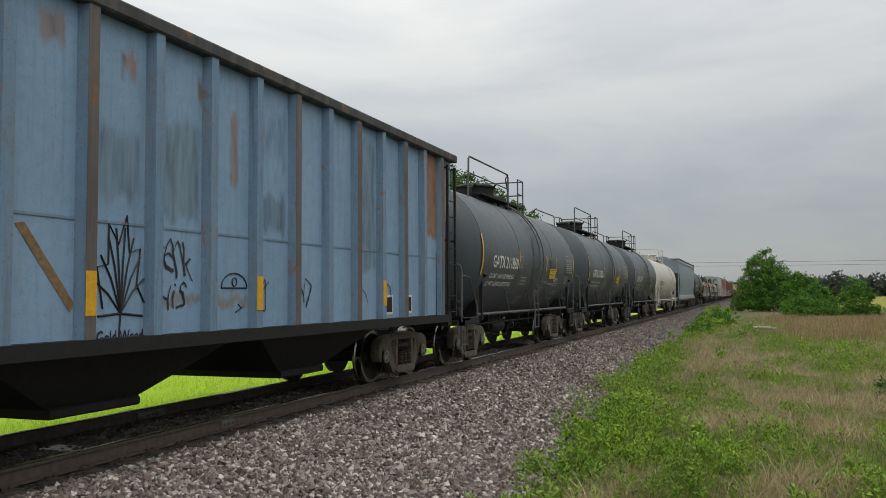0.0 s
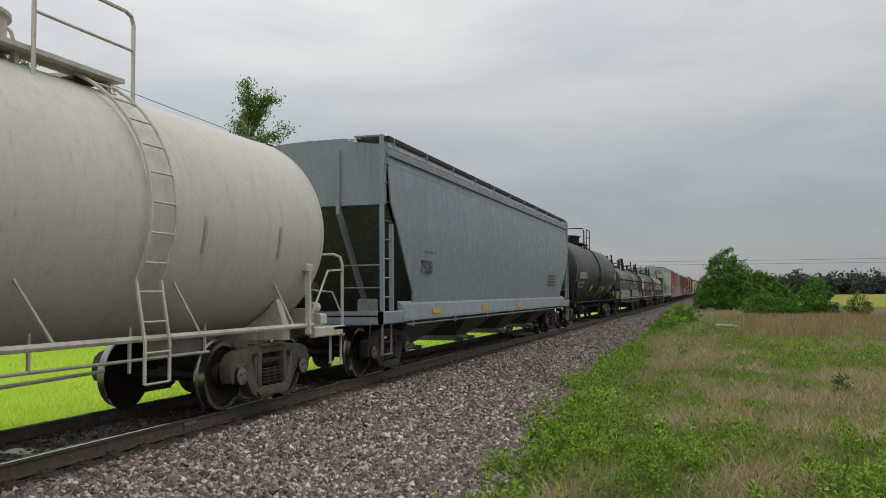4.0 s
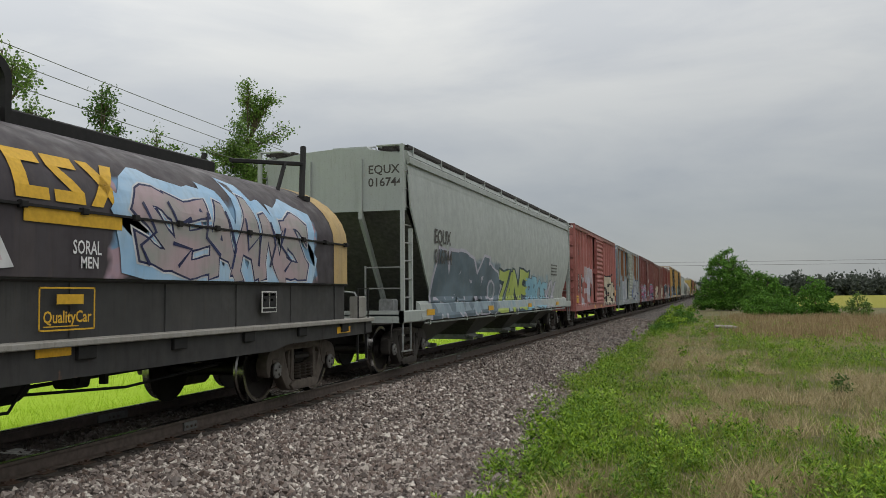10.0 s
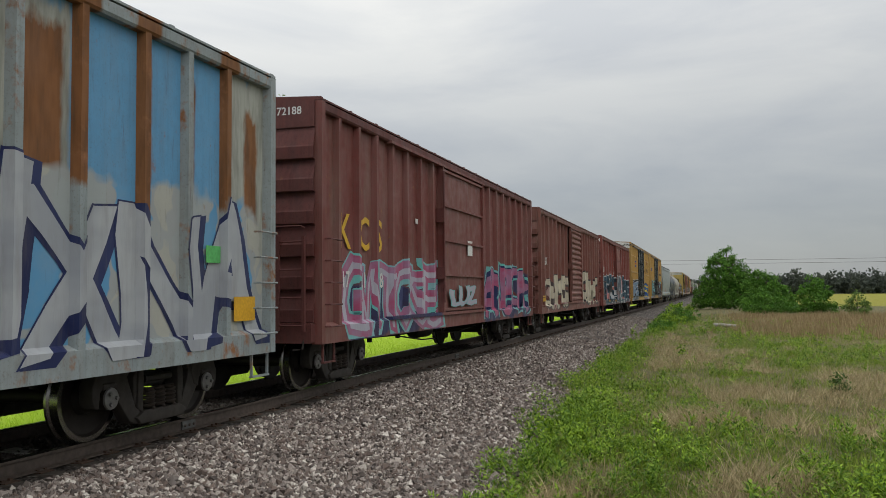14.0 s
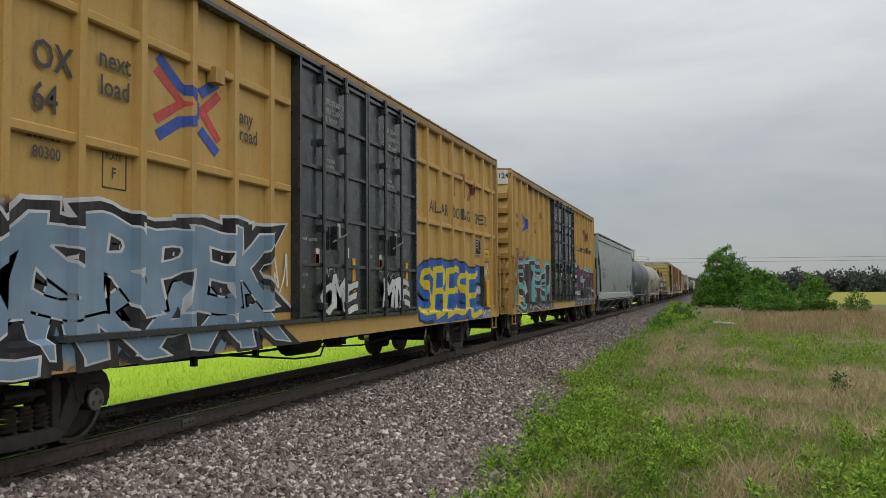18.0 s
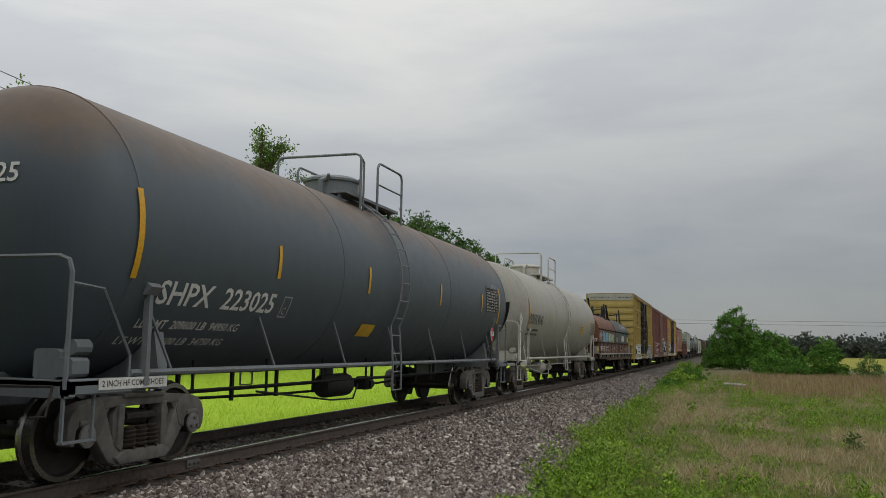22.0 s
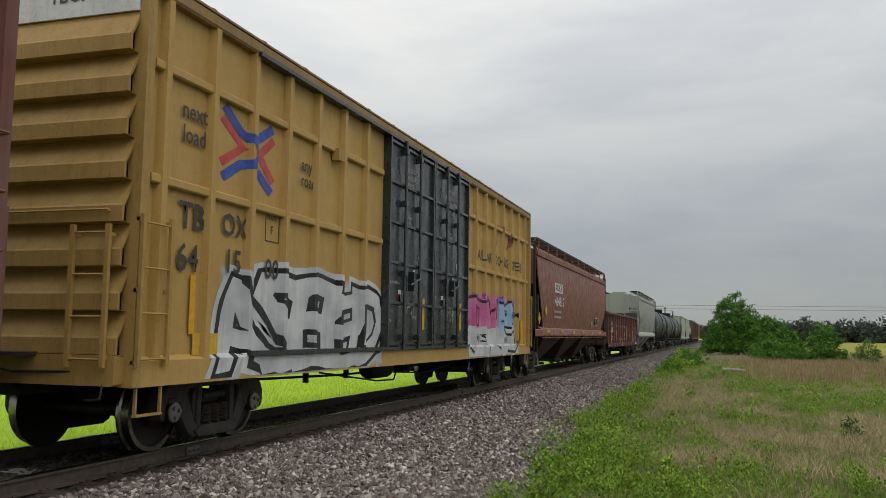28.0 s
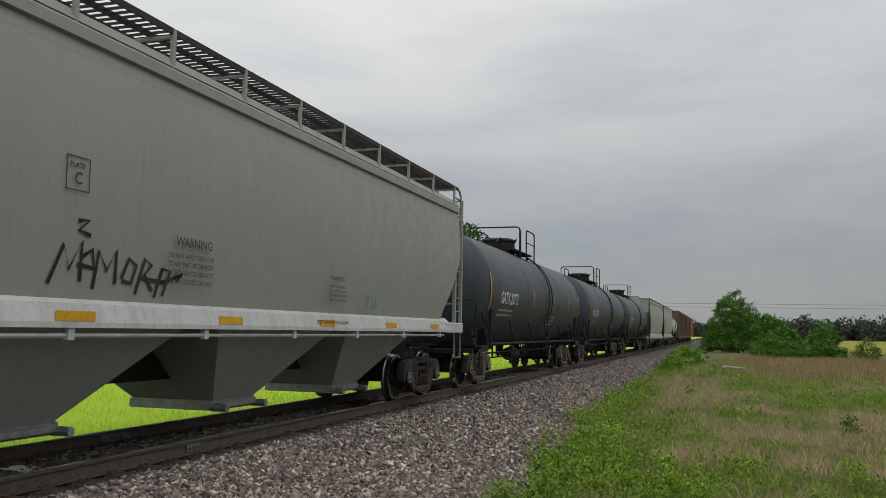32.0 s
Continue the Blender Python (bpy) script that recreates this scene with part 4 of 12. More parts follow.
    for i in range(n + 1):
        y = y0 + 0.05 + (L - 0.1) * i / n
        g = Form().prism([(-xp + 0.02, eave + 0.02), (xp - 0.02, eave + 0.02), (xp - 0.02, eave + 0.055), (0, eave + roof_rise + 0.03), (-xp + 0.02, eave + 0.055)], "y", y - 0.04, y + 0.04)
        part("roof_rib", g, roof, car)
    g = Form().box(-xs + 0.02, xs - 0.02, y0 + 0.03, y1 - 0.03, sill + 0.24, sill + 0.30)
    part("floor", g, M_BLACK, car)
    underframe(car, L, M_BLACK, sill + 0.06)
    brake_gear(car, -0.6)
    for s in (1, -1):
        truck(car, s * (L / 2 - truck_in), M_SOOT)
    return car


def post_row(L, n, margin=0.75):
    return [-L / 2 + margin + (L - 2 * margin) * i / (n - 1) for i in range(n)]


# ---- tank cars ----
def tank_car(name, label, L, span, R, zc, mat, trim, rail_mat, pulling, dome=0.0, stripes=True, combs=False, group="freight cars of the train",
             rail=(-2.0, 2.0), ladder_y=0.35, dark_text=False, housing=None, marks=(), cross=None, gear=M_CAST, far_strip=None):
    """L: length of the tank over its heads; span: between truck centres."""
    car = thing(name, label, "tank car", group)
    h, g = 0.62, Form()
    prof = [(-L / 2 + h - h * math.cos(a), max(0.001, R * math.sin(a))) for a in [math.pi / 2 * i / 10 for i in range(11)]]
    for i in range(1, 8):
        prof.append((-L / 2 + h + (L - 2 * h) * i / 8, R))
    prof += [(-a, r) for a, r in reversed(prof[:11])]
    g.lathe(prof, "y", 56, at=(0, 0, zc))
    part("tank", g, mat, car, smooth=50)
    for y in (-L / 2 + h, -L / 6, L / 6, L / 2 - h):
        g = Form().lathe([(y - 0.03, R - 0.01), (y - 0.025, R + 0.006), (y + 0.025, R + 0.006), (y + 0.03, R - 0.01)], "y", 56, at=(0, 0, zc))
        part("weld_band", g, mat, car, smooth=30)
    zs = 0.95
    for s in (1, -1):
        y = s * span / 2
        g = Form()
        g.slab(-0.20, 0.20, min(y - s * 1.2, s * pulling / 2 - s * 0.55), max(y - s * 1.2, s * pulling / 2 - s * 0.55), 0.72, zs + 0.12, 0.02)
        part("stub_sill", g, trim, car)
        g = Form()
        ya, yb = y - 0.30, y + 0.30
        arc = [(R + 0.015) * math.sin(radians(d)) for d in range(-50, 51, 10)]
        q = [(x, zc - math.sqrt(max(0, (R + 0.015) ** 2 - x * x))) for x in arc]
        g.prism([(1.30, zs - 0.06), (1.30, zs + 0.10)] + list(reversed(q)) + [(-1.30, zs + 0.10), (-1.30, zs - 0.06)], "y", ya + 0.22, yb - 0.22)
        part("bolster_web", g, trim, car)
        # upright saddle brace that shows beside the head
        g = Form()
        yy = s * (L / 2 - 0.95)
        g.prism([(1.40, zs), (1.47, zs), (1.47, zs + 0.95), (1.40, zs + 1.0)], "y", yy - 0.03, yy + 0.03)
        g.prism([(1.40, zs + 0.92), (1.47, zs + 0.92), (R - 0.03, zs + 1.0), (R - 0.10, zs + 1.05)], "y", yy - 0.10, yy + 0.10)
        part("side_brace", g, trim, car)
        # platform, end rail hoop, steps
        ye, yi = s * (pulling / 2 - 0.62), s * (L / 2 - 0.75)
        a, b = min(ye, yi), max(ye, yi)
        g = Form()
        g.box(-1.45, 1.45, min(ye, ye - s * 0.42), max(ye, ye - s * 0.42), zs + 0.03, zs + 0.07)
        for x in (1.40, -1.40):
            g.slab(x - 0.05, x + 0.05, a, b, zs - 0.06, zs + 0.09, 0.015)
        g.slab(-1.45, 1.45, min(ye, ye - s * 0.08), max(ye, ye - s * 0.08), zs - 0.08, zs + 0.08, 0.015)
        part("end_platform", g, trim, car)
        g = Form()
        zt = zs + 1.22
        hoop = [(1.40, ye, zs), (1.40, ye, zt - 0.15), (1.36, ye, zt - 0.04), (1.25, ye, zt), (-1.25, ye, zt), (-1.36, ye, zt - 0.04), (-1.40, ye, zt - 0.15), (-1.40, ye, zs)]
        g.tube(hoop, 0.024, 6)
        for x in (1.40, -1.40):
            g.tube([(x, ye, zt - 0.25), (x, (ye + yi) / 2, zt - 0.28), (x, yi, zs + 0.30), (x, yi, zs)], 0.018, 5)
        part("end_handrail", g, rail_mat, car)
        for x in (1.38, -1.38):
            stirrup(car, min(ye, ye - s * 0.42), max(ye, ye - s * 0.42), 0.48, zs, x, rail_mat)
        g = Form()
        g.slab(0.75, 1.05, min(ye - s * 0.30, ye - s * 0.55), max(ye - s * 0.30, ye - s * 0.55), zs + 0.07, zs + 0.36, 0.03)
        g.slab(1.02, 1.25, min(ye - s * 0.25, ye - s * 0.48), max(ye - s * 0.25, ye - s * 0.48), zs + 0.10, zs + 0.28, 0.03)
        g.lathe([(ye - s * 0.36, 0.001), (ye - s * 0.36, 0.08), (ye - s * 0.58, 0.08), (ye - s * 0.58, 0.001)], "y", 10, at=(1.12, 0, zs + 0.38))
        part("brake_valve", g, trim, car)
        coupler(car, s * (pulling / 2 - 0.62), s)
        truck(car, y, gear)
    # side bars with slanting stays
    for x in (1.40, -1.40):
        g = Form().tube([(x, -L / 2 + 0.75, zs + 0.13), (x, L / 2 - 0.75, zs + 0.13)], 0.036, 7)
        part("side_bar", g, trim if not combs else rail_mat, car, smooth=50)
        n = max(3, int(span / 2.2))
        for i in range(n + 1):
            y = -span / 2 + span * i / n
            g = Form().tube([(x, y, zs + 0.14), (math.copysign(R * 0.86, x), y - 0.38, zc - R * 0.50)], 0.018, 5)
            part("stay", g, rail_mat, car)
    g = Form()
    if combs:
        for i in range(9):
            y = -span / 2 + 1.6 + (span - 3.2) * i / 8
            g.box(0.36, 0.40, y - 0.03, y + 0.03, 0.58, zs + 0.25)
        g.tube([(0.38, -span / 2 + 1.4, 0.74), (0.38, span / 2 - 1.4, 0.74)], 0.02, 5)
    g.tube([(0.8, -span / 2 + 1.2, 0.80), (0.8, span / 2 - 1.2, 0.80)], 0.02, 5)
    for i in range(7):
        y = -span / 2 + 1.3 + (span - 2.6) * i / 6
        g.tube([(0.8, y, 0.66 if i % 2 else 0.80), (0.8, y, 1.35)], 0.022, 5)
    part("heater_piping", g, M_BLACK if not dark_text else trim, car)
    g = Form().lathe([(0.62, 0.001), (0.62, 0.10), (0.80, 0.13), (1.15, 0.13), (1.2, 0.3)], "z", 14)
    part("bottom_outlet", g, trim, car, smooth=40)
    brake_gear(car, -1.0, M_BLACK if not dark_text else trim, False)
    # top fittings
    zt = zc + R
    r0, r1 = rail
    g = Form()
    for x in (0.62, -0.62):
        g.box(x - 0.16, x + 0.16, r0 + 0.8, r1, zt - 0.02, zt + 0.03)
        for y in (r0 + 0.9, (r0 + r1) / 2 + 0.4, r1 - 0.1):
            g.box(x - 0.03, x + 0.03, y - 0.03, y + 0.03, zt - 0.18, zt)
    g.box(-0.6, 0.6, r1 - 0.5, r1, zt - 0.02, zt + 0.03)
    part("top_walkway", g, housing or trim, car)
    g = Form()
    mid = (r0 + r1) / 2 + 0.2 + dome
    g.lathe([(zt - 0.12, 0.52), (zt + 0.34, 0.52), (zt + 0.36, 0.56), (zt + 0.40, 0.56), (zt + 0.46, 0.45), (zt + 0.48, 0.001)], "z", 28, at=(0, mid, 0))
    hous = part("valve_housing", g, housing or trim, car, smooth=35)
    for k in range(5):
        a = 2 * math.pi * k / 5
        g = Form().tube([(0.5 * math.cos(a), mid + 0.5 * math.sin(a), zt + 0.34), (0.60 * math.cos(a), mid + 0.60 * math.sin(a), zt + 0.44)], 0.03, 5)
        part("swing_bolt", g, housing or trim, hous)
    g = Form().tube([(0.1, mid - 0.7, zt), (0.1, mid - 0.72, zt + 0.3), (0.1, mid - 0.55, zt + 0.36)], 0.05, 6)
    part("valve_fitting", g, housing or trim, hous)
    hgt = zt + 0.78
    if cross:
        yc, ya, yb2 = cross
        g = Form().tube([(-0.85, yc, zt - 0.34), (-0.85, yc, hgt - 0.10), (-0.82, yc, hgt - 0.03), (-0.74, yc, hgt), (0.74, yc, hgt), (0.82, yc, hgt - 0.03), (0.85, yc, hgt - 0.10), (0.85, yc, zt - 0.34)], 0.025, 6)
        g.tube([(0.85, yc + 0.13, zt - 0.34), (0.85, yc + 0.13, hgt - 0.14), (0.84, yc, hgt - 0.06)], 0.022, 5)
        part("cross_handrail", g, rail_mat, car)
        for x in (0.85, -0.85):
            g = Form().tube([(x, ya, zt - 0.34), (x, ya, hgt - 0.10), (x, ya + 0.06, hgt - 0.02), (x, ya + 0.14, hgt), (x, yb2 - 0.14, hgt), (x, yb2 - 0.04, hgt - 0.03), (x, yb2, hgt - 0.12), (x, yb2, zt - 0.34)], 0.024, 6)
            g.tube([(x, ya, zt + 0.36), (x, yb2, zt + 0.36)], 0.018, 5)
            part("side_handrail", g, rail_mat, car)
    else:
        for x in (0.78, -0.78):
            g = Form()
            g.tube([(x, r0 - 0.35, zt - 0.22), (x, r0 - 0.3, hgt - 0.06), (x, r0 - 0.22, hgt), (x, r1 - 1.75, hgt), (x, r1 - 1.65, hgt - 0.08), (x, r1 - 1.65, zt - 0.2)], 0.024, 6)
            g.tube([(x, r1 - 1.65, hgt - 0.02), (x * 0.75, r1 - 1.2, hgt - 0.04), (x * 0.7, r1 - 0.85, hgt - 0.36), (x * 0.7, r1 - 0.85, zt)], 0.02, 5)
            g.tube([(x, r1 - 0.6, zt - 0.2), (x, r1 - 0.6, hgt), (x, r1, hgt), (x, r1, zt - 0.22)], 0.022, 5)
            g.tube([(x, r1 - 0.6, zt + 0.36), (x, r1, zt + 0.36)], 0.018, 5)
            g.tube([(x, r0 - 0.3, zt + 0.38), (x, r1 - 1.65, zt + 0.38)], 0.018, 5)
            part("top_handrail", g, rail_mat, car)
        g = Form().tube([(0.78, r1, zt + 0.78), (-0.78, r1, zt + 0.78)], 0.02, 5)
        g.tube([(0.78, r1, zt + 0.38), (-0.78, r1, zt + 0.38)], 0.02, 5)
        part("end_rail", g, rail_mat, car)
    # side ladder that follows the round of the tank
    for s in (1, -1):
        g = Form()
        for y in (ladder_y, ladder_y + 0.42):
            pts = [(s * 1.52, y, 0.62), (s * 1.52, y, zs + 0.1)]
            for d in range(-28, 76, 8):
                pts.append((s * (R + 0.09) * math.cos(radians(d)), y, zc + (R + 0.09) * math.sin(radians(d))))
            g.tube(pts, 0.02, 5)
            if y == ladder_y:
                track = pts
        k = 0.0
        for a, b in zip(track, track[1:]):
            va, vb = Vector(a), Vector(b)
            d = (vb - va).length
            while k < d:
                p = va.lerp(vb, k / d)
                g.tube([p, p + Vector((0, 0.42, 0))], 0.013, 5)
                k += 0.32
            k -= d
        part("ladder", g, rail_mat, car)
    if stripes:
        e = L / 2 - 0.55
        for y0 in (-e, far_strip or e - 0.09):
            patch_round(car, y0, y0 + 0.09, zc - 0.5, zc + 0.40, R, zc, M_YELLOW)
        for y in marks:
            patch_round(car, y, y + 0.08, zc - 0.28, zc + 0.15, R, zc, M_YELLOW)
    return car


# ---- hopper cars ----
def grating(car, y0, y1, x0, x1, z, mat, name="roof_walk"):
    g = Form()
    for x in (x0, (x0 + x1) / 2, x1):
        g.box(x - 0.012, x + 0.012, y0, y1, z - 0.045, z + 0.02)
    n = int((y1 - y0) / 0.12)
    for i in range(n + 1):
        y = y0 + (y1 - y0) * i / n
        g.box(x0, x1, y - 0.008, y + 0.008, z - 0.012, z + 0.015)
    return part(name, g, mat, car)


def hopper_car(name, label, L, eave, mat, trim, hard, outlets, sill=1.02, span=None, walk_mat=None, body_sheet=1.75, slope_z=(1.55, 3.15), roof_h=0.22, bulge=0.10, slope_dark=None,
               sill_mat=None, group="freight cars of the train", lip=0.34, truck_in=1.55, deck=0.21):
    """A smooth-sided covered hopper. L: over the end sills; the side sheet runs between +-(L/2 - 1.0) at the bottom."""
    car = thing(name, label, "hopper car", group)
    W, y1 = 1.50, L / 2
    yb, yt = y1 - body_sheet, y1 - 0.35
    walk_mat = walk_mat or hard
    # a darker colour given here paints shade onto slope sheets and bays
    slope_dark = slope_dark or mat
    # curved side: a bellied line from the sill to the eave
    zs = sill + lip
    line = [(W - 0.02 + 0.0, zs)] + [(W - 0.02 + bulge * math.sin(math.pi * f) + 0.02 * f, zs + (eave - zs) * f) for f in (0.08, 0.2, 0.35, 0.5, 0.65, 0.8, 0.92)] + [(W - 0.02, eave)]
    for s in (1, -1):
        q = [(s * a, b) for a, b in line]
        # the side narrows towards the ends below the slope sheets
        n, steps = len(q), 12
        pts = []
        for inset in (0.0, 0.03):
            for xx, z in q:
                half = yb + (yt - yb) * min(1, max(0, (z - slope_z[0]) / (slope_z[1] - slope_z[0]))) ** 0.8
                pts += [(xx - s * inset, half * (-1 + 2 * k / steps), z) for k in range(steps + 1)]
        w, lay, faces = steps + 1, n * (steps + 1), []
        for i in range(n - 1):
            for k in range(steps):
                f = (i * w + k, i * w + k + 1, (i + 1) * w + k + 1, (i + 1) * w + k)
                faces += [f, tuple(v + lay for v in reversed(f))]
            for k in (0, steps):
                faces.append((i * w + k, (i + 1) * w + k, (i + 1) * w + k + lay, i * w + k + lay))
        for i in (0, n - 1):
            faces += [(i * w + k, i * w + k + 1, i * w + k + 1 + lay, i * w + k + lay) for k in range(steps)]
        me = Form().poly(pts, faces).mesh("side_sheet", 40)
        part("side_sheet", me, mat, car)
        g = Form()
        g.prism([(s * (W - 0.06), sill + lip + 0.03), (s * (W + 0.03), sill + lip - 0.04), (s * (W + 0.075), sill + 0.05), (s * (W + 0.075), sill), (s * (W - 0.04), sill)], "y", -y1 + 1.0, y1 - 1.0)
        part("side_sill", g, sill_mat or mat, car)
        g = Form().tube([(s * (W + 0.02), -y1 + 1.3, sill - 0.07), (s * (W + 0.02), y1 - 1.3, sill - 0.07)], 0.02, 5)
        for k in range(7):
            yk = (y1 - 1.6) * (k / 3 - 1)
            g.box(s * (W - 0.01), s * (W + 0.05), yk - 0.04, yk + 0.04, sill - 0.11, sill)
        part("side_pipe", g, sill_mat or mat, car)
        g = Form()
        g.prism([(s * (W - 0.06), eave - 0.16), (s * (W + 0.06), eave - 0.13), (s * (W + 0.06), eave - 0.02), (s * (W + 0.02), eave + 0.02), (s * (W - 0.06), eave + 0.02)], "y", -yt, yt)
        g.prism([(s * (W - 0.06), eave + 0.02), (s * (W + 0.04), eave + 0.02), (s * (W - 0.0), eave + 0.12), (s * (W - 0.10), eave + 0.15)], "y", -yt, yt)
        part("top_chord", g, mat, car)
        grating(car, -yt, yt, s * (W - 0.58) if s > 0 else -W - 0.02, s * (W + 0.02) if s > 0 else -W + 0.58, eave + deck, walk_mat)
        for i in range(11):
            y = -yt + 0.3 + (2 * yt - 0.6) * i / 10
            g = Form()
            g.box(s * (W - 0.0), s * (W + 0.035), y - 0.03, y + 0.03, eave + 0.0, eave + deck + 0.02)
            g.box(s * (W - 0.56), s * (W - 0.0), y - 0.02, y + 0.02, eave + deck - 0.08, eave + deck - 0.045)
            part("walk_bracket", g, mat, car)
        if deck > 0.3:
            for e in (1, -1):
                for xx in (W, W - 0.52):
                    g = Form().tube([(s * xx, e * (yt - 0.1), eave + deck), (s * xx, e * (yt + 0.14), eave + deck - 0.02), (s * xx, e * (yt + 0.26), eave + deck - 0.14), (s * xx, e * (yt + 0.28), eave - 0.20)], 0.024, 6)
                    part("bent_handrail", g, hard, car)
        g = Form().box(s * (W + 0.015), s * (W + 0.03), -yt, yt, eave + deck - 0.025, eave + deck + 0.025)
        part("walk_edge", g, walk_mat, car)
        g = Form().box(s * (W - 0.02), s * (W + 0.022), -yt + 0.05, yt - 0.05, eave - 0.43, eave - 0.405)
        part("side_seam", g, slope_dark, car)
        g = Form().prism([(s * (W - 0.03), eave - 0.36), (s * (W + 0.032), eave - 0.33), (s * (W + 0.032), eave - 0.27), (s * (W - 0.03), eave - 0.24)], "y", -yt, yt)
        part("chord_rib", g, mat, car)
    # roof
    g = Form()
    q = [(-W + 0.03, eave)] + [((W - 0.03) * math.sin(radians(d)) / math.sin(radians(70)), eave + roof_h * (math.cos(radians(d)) - math.cos(radians(70))) / (1 - math.cos(radians(70)))) for d in range(-60, 61, 15)] + [(W - 0.03, eave)]
    g.prism(q, "y", -yt, yt)
    part("roof", g, mat, car, smooth=40)
    n = max(3, int(L / 3.6))
    for i in range(n):
        y = -yt + (2 * yt) * (i + 0.5) / n
        g = Form().slab(-0.42, 0.42, y - 1.2, y + 1.2, eave + roof_h - 0.02, eave + roof_h + 0.16, 0.05)
        hatch = part("hatch_cover", g, mat, car)
        for dy in (-0.9, 0, 0.9):
            g = Form().tube([(-0.5, y + dy, eave + roof_h + 0.02), (-0.45, y + dy, eave + roof_h + 0.19), (0.45, y + dy, eave + roof_h + 0.19), (0.5, y + dy, eave + roof_h + 0.02)], 0.02, 5)
            part("hatch_bar", g, hard, hatch)
    # ends: upper wall, slope sheet, braces
    for sg in (-1, 1):
        g = Form().prism([(-W + 0.02, slope_z[1]), (W - 0.02, slope_z[1]), (W - 0.02, eave + 0.06), (0.7, eave + roof_h * 0.85), (0, eave + roof_h + 0.01), (-0.7, eave + roof_h * 0.85), (-W + 0.02, eave + 0.06)], "y", sg * (yt - 0.03), sg * (yt + 0.008))
        part("end_wall", g, mat, car)
        g = Form()
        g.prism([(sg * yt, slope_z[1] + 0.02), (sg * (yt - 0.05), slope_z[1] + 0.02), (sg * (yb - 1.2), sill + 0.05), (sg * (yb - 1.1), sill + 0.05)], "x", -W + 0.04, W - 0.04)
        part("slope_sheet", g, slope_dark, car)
        for x in (-0.55, 0.55):
            g = Form()
            g.prism([(sg * (yt + 0.06), eave), (sg * yt, eave), (sg * yt, slope_z[1]), (sg * (yt - 1.3), sill + 0.35), (sg * (yt - 1.2), sill + 0.30), (sg * (yt + 0.06), slope_z[1] - 0.15)], "x", x - 0.035, x + 0.035)
            part("end_brace", g, mat, car)
        ye = sg * y1
        g = Form()
        g.slab(-W - 0.05, W + 0.05, min(ye, ye - sg * 0.10), max(ye, ye - sg * 0.10), sill - 0.03, sill + 0.20, 0.02)
        for x in (W, -W):
            g.slab(x - 0.05, x + 0.06, min(ye, sg * (y1 - 1.25)), max(ye, sg * (y1 - 1.25)), sill - 0.03, sill + 0.20, 0.02)
        part("end_sill", g, sill_mat or mat, car)
        g = Form().box(-W, W, min(ye, ye - sg * 0.9), max(ye, ye - sg * 0.9), sill + 0.10, sill + 0.13)
        part("end_platform", g, hard, car)
        for x in (W + 0.01, -W - 0.01):
            for yy in (ye - sg * 0.06, ye - sg * 0.52):
                g = Form().box(x - 0.035, x + 0.035, yy - 0.035, yy + 0.035, sill + 0.15, eave + 0.20 if yy == ye - sg * 0.06 else slope_z[1] - 0.35)
                part("corner_stile", g, hard if walk_mat is hard else mat, car)
            g = Form()
            for i in range(8):
                z = sill + 0.45 + i * (eave - sill - 0.4) / 8
                g.tube([(x, ye - sg * 0.06, z), (x, ye - sg * 0.52, z)], 0.014, 5)
            part("ladder", g, hard, car)
            stirrup(car, min(ye - sg * 0.04, ye - sg * 0.50), max(ye - sg * 0.04, ye - sg * 0.50), sill - 0.55, sill, x, hard)
            g = Form()
            for z in (sill + 0.62, sill + 1.02):
                g.tube([(x, ye - sg * 0.06, z), (0.75 if x > 0 else -0.75, ye - sg * 0.06, z)], 0.014, 5)
            g.tube([(0.75 if x > 0 else -0.75, ye - sg * 0.06, sill + 0.12), (0.75 if x > 0 else -0.75, ye - sg * 0.06, sill + 1.05)], 0.02, 5)
            part("end_handrail", g, hard, car)
        g = Form()
        for s in (1, -1):
            g = Form().tube([(s * W, ye - sg * 0.06, eave + 0.19), (s * (W - 0.04), ye - sg * 0.2, eave + 0.22), (s * (W - 0.04), sg * yt, eave + 0.22)], 0.022, 5)
            g.tube([(s * W, ye - sg * 0.06, eave + 0.19), (s * (W - 0.5), ye - sg * 0.06, eave + 0.19), (s * (W - 0.52), sg * yt, eave + 0.2)], 0.02, 5)
            part("roof_corner_rail", g, mat, car)
        g = Form()
        g.lathe([(ye - sg * 0.75, 0.001), (ye - sg * 0.75, 0.17), (ye - sg * 1.35, 0.17), (ye - sg * 1.35, 0.001)], "y", 14, at=(-0.5, 0, sill + 0.62))
        g.tube([(-0.5, ye - sg * 0.8, sill + 0.62), (0.3, ye - sg * 0.6, sill + 0.55), (0.6, ye - sg * 0.3, sill + 0.2), (0.5, ye - sg * 0.2, sill)], 0.02, 5)
        g.slab(0.85, 1.15, min(ye - sg * 0.5, ye - sg * 0.75), max(ye - sg * 0.5, ye - sg * 0.75), sill + 0.13, sill + 0.42, 0.03)
        part("brake_cylinder", g, hard, car, smooth=40)
        coupler(car, ye, sg)
        truck(car, sg * (y1 - truck_in), M_SOOT)
    # centre sill and pyramid outlets
    g = Form().slab(-0.2, 0.2, -y1, y1, 0.72, sill + 0.05, 0.02)
    part("centre_sill", g, M_BLACK, car)
    k = len(outlets)
    reach = (y1 - 2.9)
    wid = reach * 2 / k / 2
